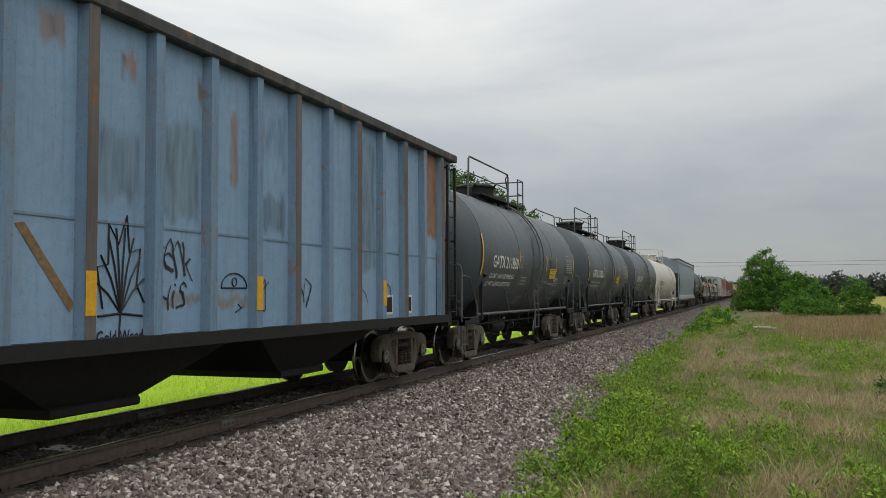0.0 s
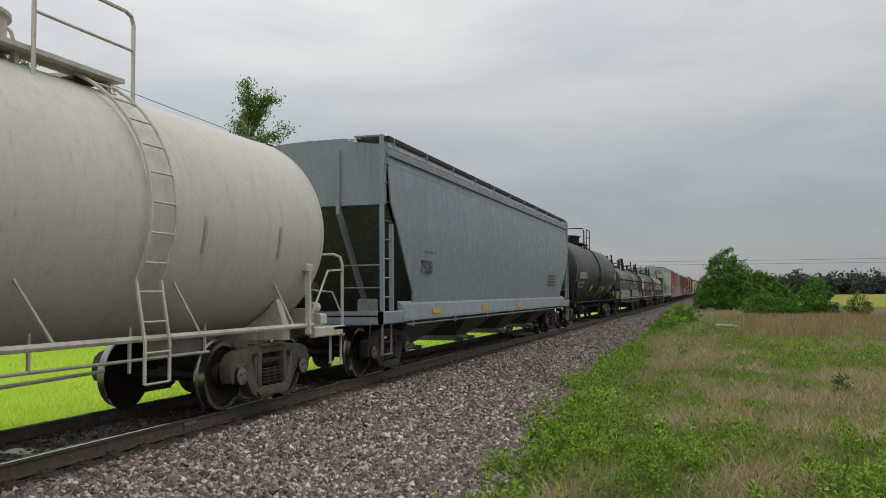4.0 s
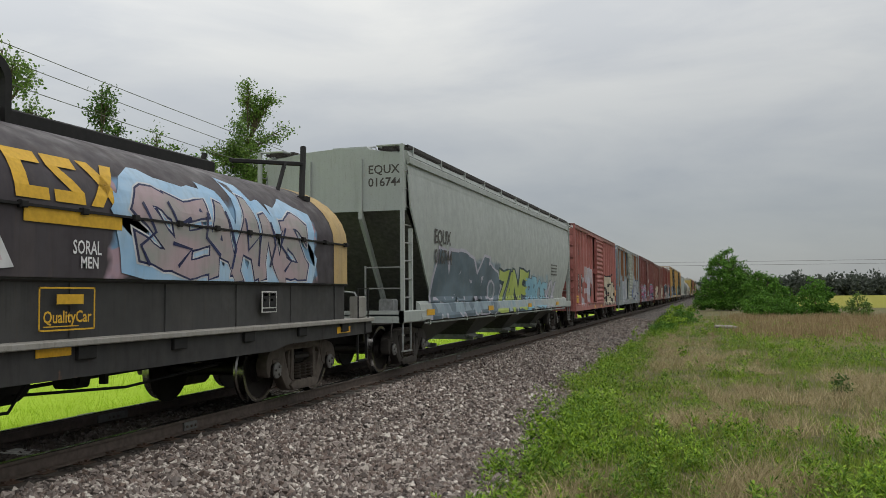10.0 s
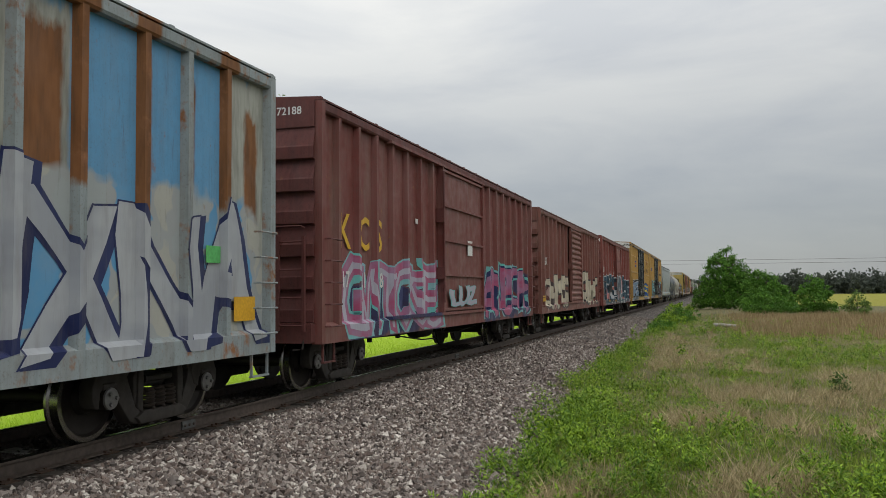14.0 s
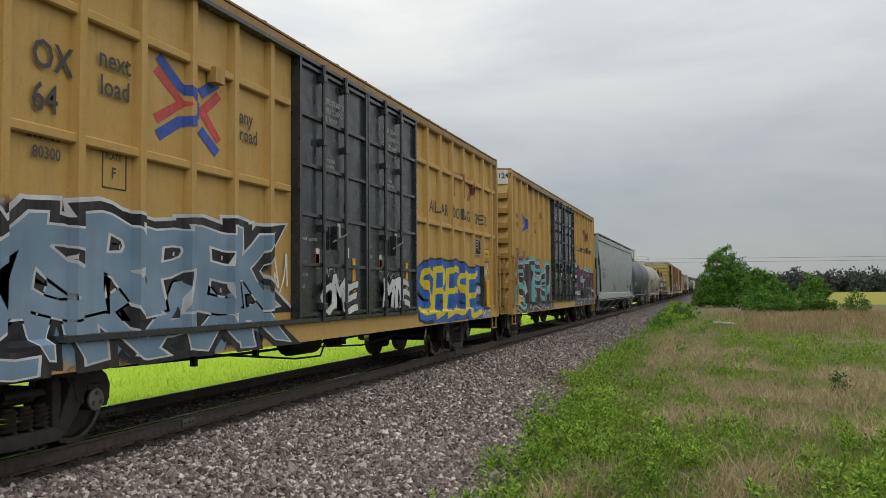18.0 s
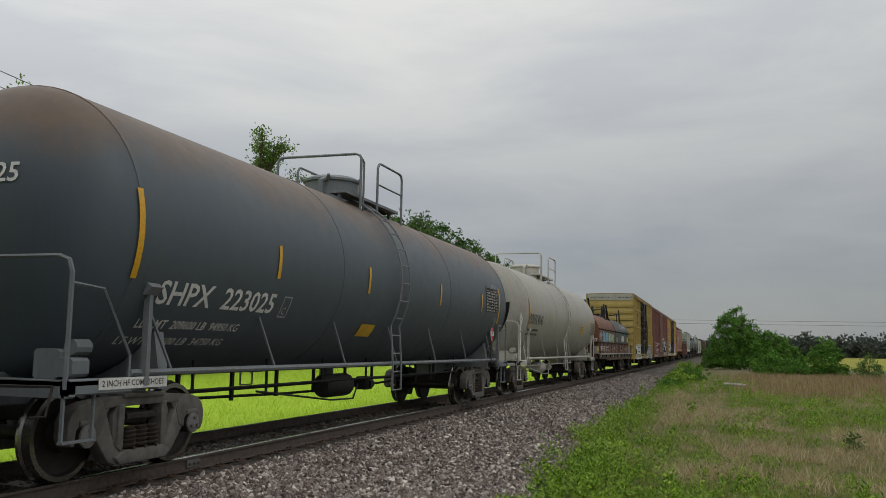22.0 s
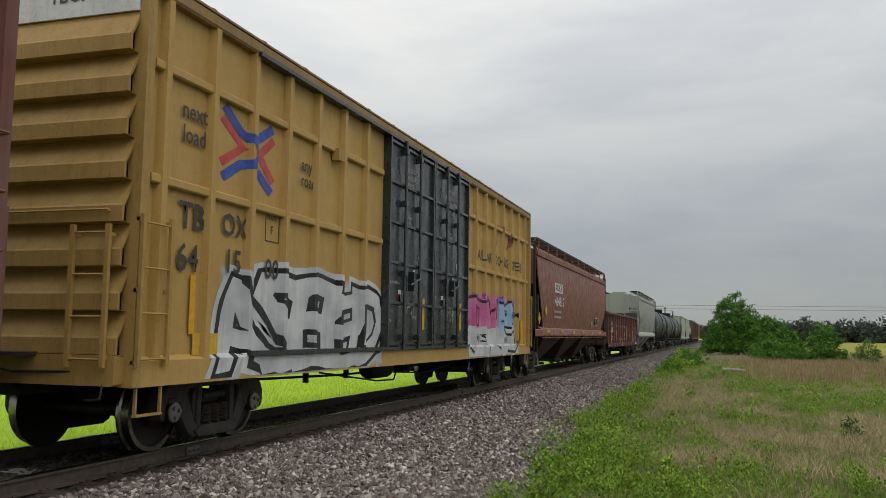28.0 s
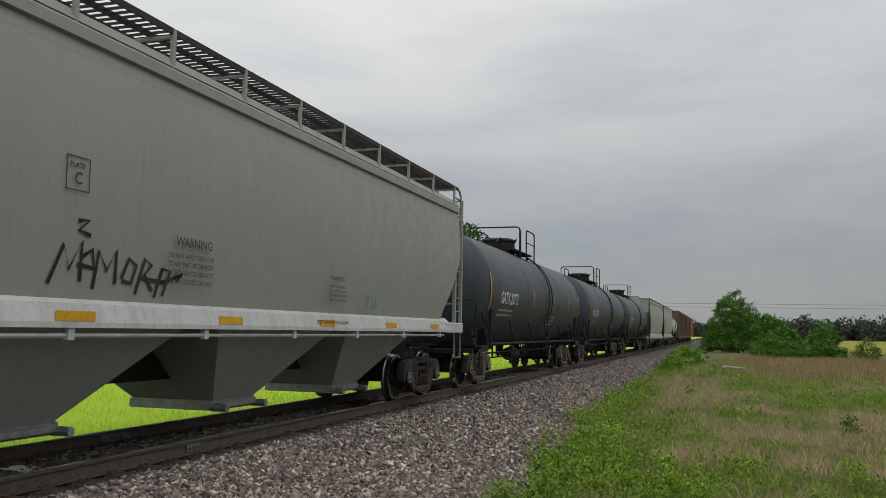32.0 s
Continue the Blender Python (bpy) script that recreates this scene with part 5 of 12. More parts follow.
    for i, y in enumerate(outlets):
        ya, ybb = y - wid, y + wid
        top = sill + 0.10
        g = Form()
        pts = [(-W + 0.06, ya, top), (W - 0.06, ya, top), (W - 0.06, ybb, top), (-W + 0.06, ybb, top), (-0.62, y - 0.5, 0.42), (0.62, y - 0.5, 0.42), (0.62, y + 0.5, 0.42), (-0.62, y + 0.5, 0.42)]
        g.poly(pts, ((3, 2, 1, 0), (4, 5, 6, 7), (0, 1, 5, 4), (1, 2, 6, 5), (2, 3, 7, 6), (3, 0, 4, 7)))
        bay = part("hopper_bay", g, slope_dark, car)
        g = Form().slab(-0.66, 0.66, y - 0.54, y + 0.54, 0.30, 0.43, 0.02)
        g.tube([(0.6, y - 0.5, 0.34), (0.86, y - 0.52, 0.34)], 0.05, 8)
        g.tube([(0.6, y + 0.5, 0.34), (0.86, y + 0.5, 0.34)], 0.05, 8)
        g.box(0.66, 0.72, y - 0.45, y + 0.45, 0.34, 0.40)
        part("outlet_gate", g, hard, bay)
    return car


def ribbed_hopper(name, label, L, eave, mat, post_mat, rim, hard, posts):
    """An outside-post hopper with flat side sheets and sloping ends."""
    car = thing(name, label, "hopper car", "freight cars of the train")
    W, y1, sill = 1.46, L / 2, 1.0
    for s in (1, -1):
        g = Form()
        q = [(-y1 + 0.9, sill + 0.12), (y1 - 0.9, sill + 0.12), (y1 - 0.9, 2.3), (y1 - 0.04, 3.3), (y1 - 0.04, eave - 0.1), (-y1 + 0.04, eave - 0.1), (-y1 + 0.04, 3.3), (-y1 + 0.9, 2.3)]
        g.prism(q, "x", s * (W - 0.03), s * W)
        part("side_sheet", g, mat, car)
        g = Form().box(s * (W + 0.002), s * (W + 0.010), -y1 + 0.9, y1 - 0.9, 2.20, 2.225)
        part("sheet_seam", g, post_mat, car)
        for i, y in enumerate(posts):
            zb = sill + 0.10
            g = Form().prism([(s * W, y - 0.09), (s * (W + 0.11), y - 0.065), (s * (W + 0.11), y + 0.065), (s * W, y + 0.09)], "z", zb, eave - 0.06)
            part("side_post", g, post_mat, car)
        g = Form().slab(s * W - 0.02 if s > 0 else -W - 0.14, s * W + 0.14 if s > 0 else -W + 0.02, -y1, y1, eave - 0.10, eave + 0.05, 0.02)
        part("top_rim", g, rim, car)
        g = Form().prism([(s * (W - 0.05), sill + 0.14), (s * (W + 0.13), sill + 0.14), (s * (W + 0.13), sill), (s * (W - 0.05), sill)], "y", -y1 + 0.4, y1 - 0.4)
        part("side_sill", g, hard, car)
        ladder(car, y1 - 0.52, y1 - 0.08, sill + 0.1, eave - 0.2, s * (W + 0.02), hard, 10)
        ladder(car, -y1 + 0.08, -y1 + 0.52, sill + 0.1, eave - 0.2, s * (W + 0.02), hard, 10)
    for sg in (1, -1):
        g = Form().prism([(sg * y1, eave), (sg * (y1 - 0.05), eave), (sg * (y1 - 0.05), 3.3), (sg * (y1 - 3.2), sill), (sg * (y1 - 3.1), sill - 0.05), (sg * y1, 3.25)], "x", -W + 0.04, W - 0.04)
        part("slope_sheet", g, mat, car)
        g = Form().slab(-W, W, min(sg * y1, sg * (y1 - 0.2)), max(sg * y1, sg * (y1 - 0.2)), sill - 0.1, sill + 0.16, 0.02)
        part("end_sill", g, hard, car)
        for x in (-0.7, 0.7):
            g = Form().tube([(x, sg * (y1 - 0.1), sill + 0.1), (x, sg * (y1 - 0.1), 3.3)], 0.05, 6)
            part("end_brace", g, hard, car)
        coupler(car, sg * y1, sg)
        truck(car, sg * (y1 - 1.55))
    g = Form().prism([(-W - 0.05, eave + 0.02), (W + 0.05, eave + 0.02), (W - 0.1, eave + 0.14), (0, eave + 0.22), (-W + 0.1, eave + 0.14)], "y", -y1 + 0.02, y1 - 0.02)
    part("roof", g, rim, car)
    g = Form().slab(-0.2, 0.2, -y1, y1, 0.72, sill, 0.02)
    part("centre_sill", g, M_BLACK, car)
    for y in (-5.1, -1.05, 3.1):
        g = Form()
        pts = [(-W + 0.04, y - 2.03, sill + 0.12), (W - 0.04, y - 2.03, sill + 0.12), (W - 0.04, y + 2.03, sill + 0.12), (-W + 0.04, y + 2.03, sill + 0.12), (-0.9, y - 0.6, 0.46), (0.9, y - 0.6, 0.46), (0.9, y + 0.6, 0.46), (-0.9, y + 0.6, 0.46)]
        g.poly(pts, ((3, 2, 1, 0), (4, 5, 6, 7), (0, 1, 5, 4), (1, 2, 6, 5), (2, 3, 7, 6), (3, 0, 4, 7)))
        bay = part("hopper_bay", g, hard, car)
        g = Form().slab(-0.95, 0.95, y - 0.62, y + 0.62, 0.38, 0.48, 0.02)
        part("outlet_gate", g, hard, bay)
    return car


# ---- coil cars ----
def coil_car(name, label, L, hoods, sillm, deckm, edge, hard, truck_in=1.6, group="freight cars of the train", zs=1.08):
    """hoods: (y0, y1, material, band material or None)."""
    car = thing(name, label, "coil car", group)
    y1 = L / 2
    for s in (1, -1):
        q = [(-y1, zs), (y1, zs), (y1, zs - 0.20), (y1 - 2.9, zs - 0.22), (y1 - 3.4, zs - 0.29), (-y1 + 3.4, zs - 0.29), (-y1 + 2.9, zs - 0.22), (-y1, zs - 0.20)]
        g = Form().prism(q, "x", s * 1.46, s * 1.52)
        part("side_sill", g, sillm, car)
        g = Form().slab(1.20 if s > 0 else -1.60, 1.60 if s > 0 else -1.20, -y1, y1, zs, zs + 0.06, 0.01)
        part("walkway", g, edge, car)
        g = Form().prism([(s * 1.26, zs + 0.06), (s * 1.38, zs + 0.06), (s * 1.38, zs + 0.58), (s * 1.44, zs + 0.60), (s * 1.44, zs + 0.66), (s * 1.26, zs + 0.66)], "y", -y1 + 0.75, y1 - 0.75)
        part("trough_side", g, deckm, car)
        for i in range(9):
            y = -y1 + 1.1 + (L - 2.2) * i / 8
            g = Form().prism([(s * 1.38, zs + 0.06), (s * 1.395, zs + 0.06), (s * 1.395, zs + 0.58), (s * 1.38, zs + 0.58)], "y", y - 0.05, y + 0.05)
            part("stake", g, deckm, car)
            g = Form().slab(1.50 if s > 0 else -1.56, 1.56 if s > 0 else -1.50, y - 0.12, y + 0.12, zs - 0.13, zs, 0.01)
            part("stake_pocket", g, hard, car)
        for y, sg in ((-y1, 1), (y1, -1)):
            stirrup(car, min(y + sg * 0.1, y + sg * 0.5), max(y + sg * 0.1, y + sg * 0.5), zs - 0.62, zs - 0.1, s * 1.5, hard)
            g = Form().tube([(s * 1.52, y + sg * 0.08, zs), (s * 1.52, y + sg * 0.08, zs + 0.55), (s * 1.52, y + sg * 0.50, zs + 0.55), (s * 1.52, y + sg * 0.50, zs)], 0.014, 5)
            part("grab_iron", g, hard, car)
            g = Form().slab(min(s * 1.30, s * 1.45), max(s * 1.30, s * 1.45), min(y, y + sg * 0.35), max(y, y + sg * 0.35), zs + 0.06, zs + 0.42, 0.02)
            part("corner_box", g, edge, car)
    for sg in (1, -1):
        g = Form().slab(-1.55, 1.55, min(sg * y1, sg * (y1 - 0.25)), max(sg * y1, sg * (y1 - 0.25)), zs - 0.20, zs + 0.05, 0.02)
        part("end_sill", g, sillm, car)
        g = Form().box(-1.26, 1.26, min(sg * (y1 - 0.75), sg * (y1 - 0.83)), max(sg * (y1 - 0.75), sg * (y1 - 0.83)), zs, zs + 0.66)
        part("bulkhead", g, deckm, car)
        g = Form().box(-1.3, 1.3, min(sg * y1, sg * (y1 - 0.74)), max(sg * y1, sg * (y1 - 0.74)), zs + 0.01, zs + 0.05)
        part("end_platform", g, hard, car)
        coupler(car, sg * y1, sg)
        truck(car, sg * (y1 - truck_in))
    g = Form().slab(-0.24, 0.24, -y1 + 0.1, y1 - 0.1, 0.66, zs, 0.02)
    part("centre_sill", g, hard, car)
    g = Form().prism([(-1.26, zs + 0.10), (0, zs + 0.02), (1.26, zs + 0.10), (1.26, zs + 0.14), (0, zs + 0.06), (-1.26, zs + 0.14)], "y", -y1 + 0.8, y1 - 0.8)
    part("trough_floor", g, deckm, car)
    brake_gear(car, -0.4, hard)
    for h0, h1, mat, band in hoods:
        zb, W2 = zs + 0.62, 1.47
        kz = zb + 0.62
        top = 3.30
        # cross-section: upright skirt, then a low round top
        sec = [(W2, zb), (W2, kz)]
        for d in range(10, 171, 10):
            sec.append((W2 * math.cos(radians(d)), kz + (top - kz) * math.sin(radians(d))))
        sec += [(-W2, kz), (-W2, zb)]
        g = Form()
        n = len(sec)
        inner = [(x * 0.975, zb + (z - zb) * 0.985) for x, z in sec]
        pts = [(x, y, z) for y in (h0, h1) for x, z in sec] + [(x, y, z) for y in (h0 + 0.03, h1 - 0.03) for x, z in inner]
        faces = []
        for i in range(n - 1):
            faces += [(i, i + 1, n + i + 1, n + i), (2 * n + i, 3 * n + i, 3 * n + i + 1, 2 * n + i + 1)]
        faces += [tuple(range(n)), tuple(range(2 * n - 1, n - 1, -1))]
        g.poly(pts, faces)
        hood = part("hood", g, mat, car, smooth=35)
        g = Form()
        for s in (1, -1):
            g.box(s * W2, s * (W2 + 0.035), h0, h1, kz - 0.012, kz + 0.012)
            k = int((h1 - h0) / 0.72)
            for i in range(k + 1):
                y = h0 + 0.1 + (h1 - h0 - 0.2) * i / k
                g.slab(s * W2 if s > 0 else -W2 - 0.06, s * (W2 + 0.06) if s > 0 else -W2, y - 0.035, y + 0.035, kz - 0.032, kz + 0.032, 0.008)
        part("hood_flange", g, hard, hood)
        bands = (h0, h1 - 0.50) if band else ()
        for b in bands:
            g = Form()
            o = [(x * 1.004, y, zb + (z - zb) * 1.003) for y in (b - 0.004, b + 0.504) for x, z in sec]
            g.poly(o, [(i, i + 1, n + i + 1, n + i) for i in range(n - 1)])
            part("painted_band", g.mesh("painted_band", 35), band, hood)
        # stacking posts near each end, tied back to the ridge, and lifting loops in the middle
        for y, sg in ((h0 + 0.66, -1), (h1 - 0.66, 1)):
            for s in (1, -1):
                zo, zi = [kz + (top - kz) * math.sin(math.acos(v / W2)) for v in (1.0, 0.86)]
                g = Form().tube([(s * 1.0, y, zo - 0.04), (s * 0.90, y + sg * 0.26, 3.88)], 0.048, 7)
                g.box(s * 0.90, s * 1.10, y - 0.10, y + 0.10, zo - 0.05, zo + 0.02)
                part("stacking_post", g, hard, hood)
                zb2 = zo + (3.88 - zo) * 0.66
                g = Form().tube([(s * 0.935, y + sg * 0.16, zb2), (s * 0.50, y - sg * 1.25, zb2 - 0.12)], 0.036, 5)
                g.tube([(s * 0.86, y - sg * 0.52, zi - 0.03), (s * 0.83, y - sg * 0.22, zb2 - 0.03)], 0.034, 5)
                part("tie_bar", g, hard, hood)
        c = (h0 + h1) / 2
        for x in (-0.30, 0.30):
            q = [(c - 0.30, top - 0.05), (c - 0.30, top + 0.42)] + [(c - 0.30 * math.cos(radians(d)), top + 0.42 + 0.26 * math.sin(radians(d))) for d in range(15, 166, 15)] + [(c + 0.30, top + 0.42), (c + 0.30, top - 0.05)]
            inn = [(c + (yy - c) * 0.72, zz if zz < top else top + (zz - top) * 0.87) for yy, zz in q]
            part("lifting_loop", Form().prism(q + inn[::-1], "x", x - 0.045, x + 0.045), hard, hood)
        g = Form().slab(-0.30, 0.30, h0 + 2.0, h1 - 2.0, top - 0.04, top + 0.15, 0.02)
        part("ridge_walk", g, hard, hood)
    return car


# ---- gondola ----
def gondola(name, label, L, mat, post_mat, hard, posts, height=2.58, sill=0.76, group="freight cars of the train"):
    car = thing(name, label, "gondola car", group)
    y1, W = L / 2, 1.44
    for s in (1, -1):
        g = Form().box(s * (W - 0.03), s * W, -y1 + 0.03, y1 - 0.03, sill + 0.1, height - 0.08)
        part("side_sheet", g, mat, car)
        edges = [-y1 + 0.12] + list(posts) + [y1 - 0.12]
        for a, b in zip(edges, edges[1:]):
            if b - a < 0.7:
                continue
            g = Form()
            for k in range(4):
                z = sill + 0.52 + k * 0.30
                g.slab(s * W - 0.0 if s > 0 else -W - 0.05, s * W + 0.05 if s > 0 else -W, a + 0.18, b - 0.18, z - 0.075, z + 0.075, 0.045)
            part("pressed_ribs", g, mat, car)
        for y in posts:
            g = Form().prism([(s * W, y - 0.11), (s * (W + 0.12), y - 0.075), (s * (W + 0.12), y + 0.075), (s * W, y + 0.11)], "z", sill + 0.02, height - 0.08)
            part("side_post", g, post_mat, car)
        g = Form().prism([(s * (W - 0.05), height - 0.10), (s * (W + 0.14), height - 0.10), (s * (W + 0.15), height), (s * (W + 0.02), height + 0.05), (s * (W - 0.05), height + 0.05)], "y", -y1, y1)
        part("top_rim", g, post_mat, car)
        g = Form().slab(s * W - 0.02 if s > 0 else -W - 0.09, s * W + 0.09 if s > 0 else -W + 0.02, -y1, y1, sill, sill + 0.22, 0.02)
        part("side_sill", g, mat, car)
        for y, sg in ((-y1, 1), (y1, -1)):
            a, b = sorted((y + sg * 0.14, y + sg * 0.58))
            ladder(car, a, b, sill + 0.1, height - 0.15, s * (W + 0.05), hard, 5, rails=False)
            stirrup(car, a, b, sill - 0.38, sill, s * (W + 0.03), hard)
            g = Form().box(s * (W - 0.05), s * (W + 0.10), min(y, y + sg * 0.1), max(y, y + sg * 0.1), sill, height)
            part("corner_post", g, post_mat, car)
    for sg in (1, -1):
        line = corrugated(sill + 0.1, height, sg * y1, sg, 4, 0.09, 0.2)
        part("end_wall", Form().sheet(line, "x", -W, W, (-sg, 0), 0.03), mat, car)
        g = Form().slab(-W - 0.1, W + 0.1, min(sg * y1, sg * (y1 + 0.1)), max(sg * y1, sg * (y1 + 0.1)), height - 0.10, height + 0.05, 0.02)
        part("end_rim", g, post_mat, car)
        end_ladder(car, W - 0.5, W - 0.1, sill + 0.1, height - 0.1, sg * (y1 + 0.08), sg, hard, 5)
        coupler(car, sg * y1, sg)
        truck(car, sg * (y1 - 1.72))
    g = Form().box(-W + 0.03, W - 0.03, -y1 + 0.03, y1 - 0.03, sill + 0.24, sill + 0.30)
    part("floor", g, mat, car)
    underframe(car, L, M_BLACK, sill + 0.06)
    brake_gear(car, 1.0)
    return car


# ---- ground, ballast and track ----
def smooth(a, b, v):
    f = np.clip((v - a) / (b - a), 0, 1)
    return f * f * (3 - 2 * f)


def toe(y):
    """Where the ballast ends on the camera's side."""
    return 3.86 + 0.95 * (1 - smooth(10.0, 21.0, y)) + 0.10 * np.sin(y * 0.9) + 0.07 * np.sin(y * 2.3 + 1)


def ground_z(x, y):
    x, y = np.asarray(x, float), np.asarray(y, float)
    right = -0.215 - 0.285 * smooth(1.5, 4.3, x)
    left = -0.215 - 0.45 * smooth(1.5, 4.0, -x)
    bumps = 0.05 * np.sin(x * 0.55 + 0.3 * y) * np.sin(0.31 * y - 0.2 * x) + 0.03 * np.sin(1.7 * x + 0.9) * np.sin(1.3 * y)
    return np.where(x > 0, right, left) + bumps * smooth(4.0, 6.0, np.abs(x)) * (1 - smooth(150, 300, np.abs(x)))


def ground_material():
    n = Nodes("meadow_and_fields", 0.95)
    vec = n.coords()
    p = n.xyz(vec)
    fine, mid, big = n.noise(24, 6, vec, 0.7), n.noise(2.2, 5, vec), n.noise(0.22, 4, vec)
    green = n.ramp(fine, ((0.35, (0.022, 0.026, 0.010)), (0.65, (0.150, 0.155, 0.042))))
    straw = n.ramp(fine, ((0.35, (0.045, 0.038, 0.022)), (0.65, (0.25, 0.215, 0.12))))
    clump = n.noise(1.5, 5, vec, 0.65, 0.5)
    meadow = n.mix(n.ramp(n.math("ADD", n.math("MULTIPLY", clump, 0.75), n.math("MULTIPLY", big, 0.35)), ((0.46, 0.1), (0.62, 0.9))), green, straw)
    # bare trodden soil beside the ballast
    soil = n.ramp(fine, ((0.3, (0.105, 0.085, 0.055)), (0.7, (0.24, 0.205, 0.145))))
    meadow = n.mix(n.math("MULTIPLY", n.band(n.math("ADD", p[0], n.math("MULTIPLY", n.math("SUBTRACT", mid, 0.5), 1.6)), 3.0, 5.05, 0.2), n.band(p[1], -50, 20, 4)), meadow, soil)
    tan = n.ramp(fine, ((0.3, (0.15, 0.11, 0.05)), (0.7, (0.30, 0.225, 0.115))))
    wob = n.math("MULTIPLY", n.math("SUBTRACT", mid, 0.5), 9)
    yw = n.math("ADD", p[1], wob)
    patch = n.math("MULTIPLY", n.band(yw, 36, 66, 4), n.band(p[0], 9.4, 60, 1.8))
    meadow = n.mix(n.math("MULTIPLY", patch, 0.55), meadow, tan)
    field = n.ramp(fine, ((0.3, (0.16, 0.165, 0.02)), (0.7, (0.29, 0.27, 0.035))))
    far = n.math("MULTIPLY", n.band(p[1], 112, 420, 3), n.band(p[0], 14, 600, 2))
    meadow = n.mix(far, meadow, field)
    crop = n.ramp(n.noise(7, 6, vec, 0.7), ((0.3, (0.30, 0.46, 0.020)), (0.7, (0.40, 0.58, 0.045))))
    col = n.mix(n.band(p[0], -900, -3.4, 0.4), meadow, crop)
    n.base(col)
    n.bump(n.math("ADD", fine, mid), 0.8, 0.05)
    return n.mat


def ballast_material(name="crushed_stone"):
    n = Nodes(name, 0.9)
    vec = n.coords()
    vor = n.add("ShaderNodeTexVoronoi", Scale=26.0)
    n.link(vec, vor.inputs["Vector"])
    grey = n.ramp(n.xyz(vor.outputs["Color"])[0], ((0.0, (0.09, 0.074, 0.066)), (0.5, (0.24, 0.203, 0.186)), (0.85, (0.36, 0.315, 0.285)), (1.0, (0.56, 0.53, 0.49))))
    # shade in the crevices between stones, multiplied into their colour
    gap_shade = n.ramp(vor.outputs["Distance"], ((0.2, 0.95), (0.6, 0.12)))
    col = n.mix(1.0, grey, gap_shade, "MULTIPLY")
    # dark band between the rails: the train's shade painted into the bed
    train_shade = n.band(n.xyz(vec)[0], -1.2, 1.0, 0.3)
    col = n.mix(n.math("MULTIPLY", train_shade, 0.75), col, (0.030, 0.025, 0.021))
    n.base(col)
    n.bump(vor.outputs["Distance"], 0.9, 0.03)
    return n.mat


def build_ground():
    xs = [-3000, -1500, -700, -350, -180, -100, -60, -40, -28, -20, -14, -10, -8, -6.5, -5.5, -4.6, -4, -3.6, -3.2, -2.8, -2.4, -2, -1.6, -1.3, -0.6, 0.6, 1.3, 1.6, 2, 2.4, 2.8, 3.2, 3.6, 4, 4.3, 4.7, 5.2, 5.8, 6.5,
          7.2, 8, 9, 10, 11, 12, 13.5, 15, 17, 19, 22, 26, 32, 40, 55, 80, 120, 200, 350, 700, 1500, 3000]
    ys = [-3000, -1200, -500, -200, -100, -50, -25, -12] + [-6 + 1.2 * i for i in range(60)] + [68, 72, 77, 83, 90, 98, 107, 118, 130, 145, 165, 190, 220, 260, 320, 420, 600, 900, 1500, 3000]
    X, Y = np.meshgrid(xs, ys)
    Z = ground_z(X, Y)
    g = Form()
    g.v = [tuple(p) for p in np.stack([X, Y, Z], -1).reshape(-1, 3)]
    w = len(xs)
    g.f = [(j * w + i, j * w + i + 1, (j + 1) * w + i + 1, (j + 1) * w + i) for j in range(len(ys) - 1) for i in range(w - 1)]
    g.m = [0] * len(g.f)
    ob = new("ground", g.mesh("ground", 60, fix=False))
    ob.data.materials.append(ground_material())
    tagged(ob, "rough meadow, bright green crop and far yellow field", "ground", kind="structure")
    # ballast bed: a skirted sheet a little above the ground
    g = Form()
    ys = [-600, -200, -80, -30] + [-12 + 0.75 * i for i in range(100)] + [66, 72, 80, 90, 105, 125, 150, 200, 300, 500, 900]
    rows = []
    for y in ys:
        t = float(toe(np.array(y)))
        xs2 = [-3.3, -2.9, -2.3, -1.75, -1.4, -0.9, 0, 0.9, 1.4, 1.75, 2.3, 2.9, 3.4, t - 0.25, t]
        rows.append([(x, y, float(ground_z(x, y)) + (0.02 if -3 < x < t - 0.1 else -0.03)) for x in xs2])
    w = len(rows[0])
    g.v = [p for r in rows for p in r]
    g.f = [(j * w + i, j * w + i + 1, (j + 1) * w + i + 1, (j + 1) * w + i) for j in range(len(rows) - 1) for i in range(w - 1)]
    g.m = [0] * len(g.f)
    ob = new("ballast_bed", g.mesh("ballast_bed", 60, fix=False))
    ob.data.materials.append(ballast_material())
    tagged(ob, "grey-pink crushed stone ballast bed under the track", "ballast", kind="structure")


build_ground()
TRACK = thing("track", "single railway track with worn rails on dark wooden ties", "railway track", kind="structure")


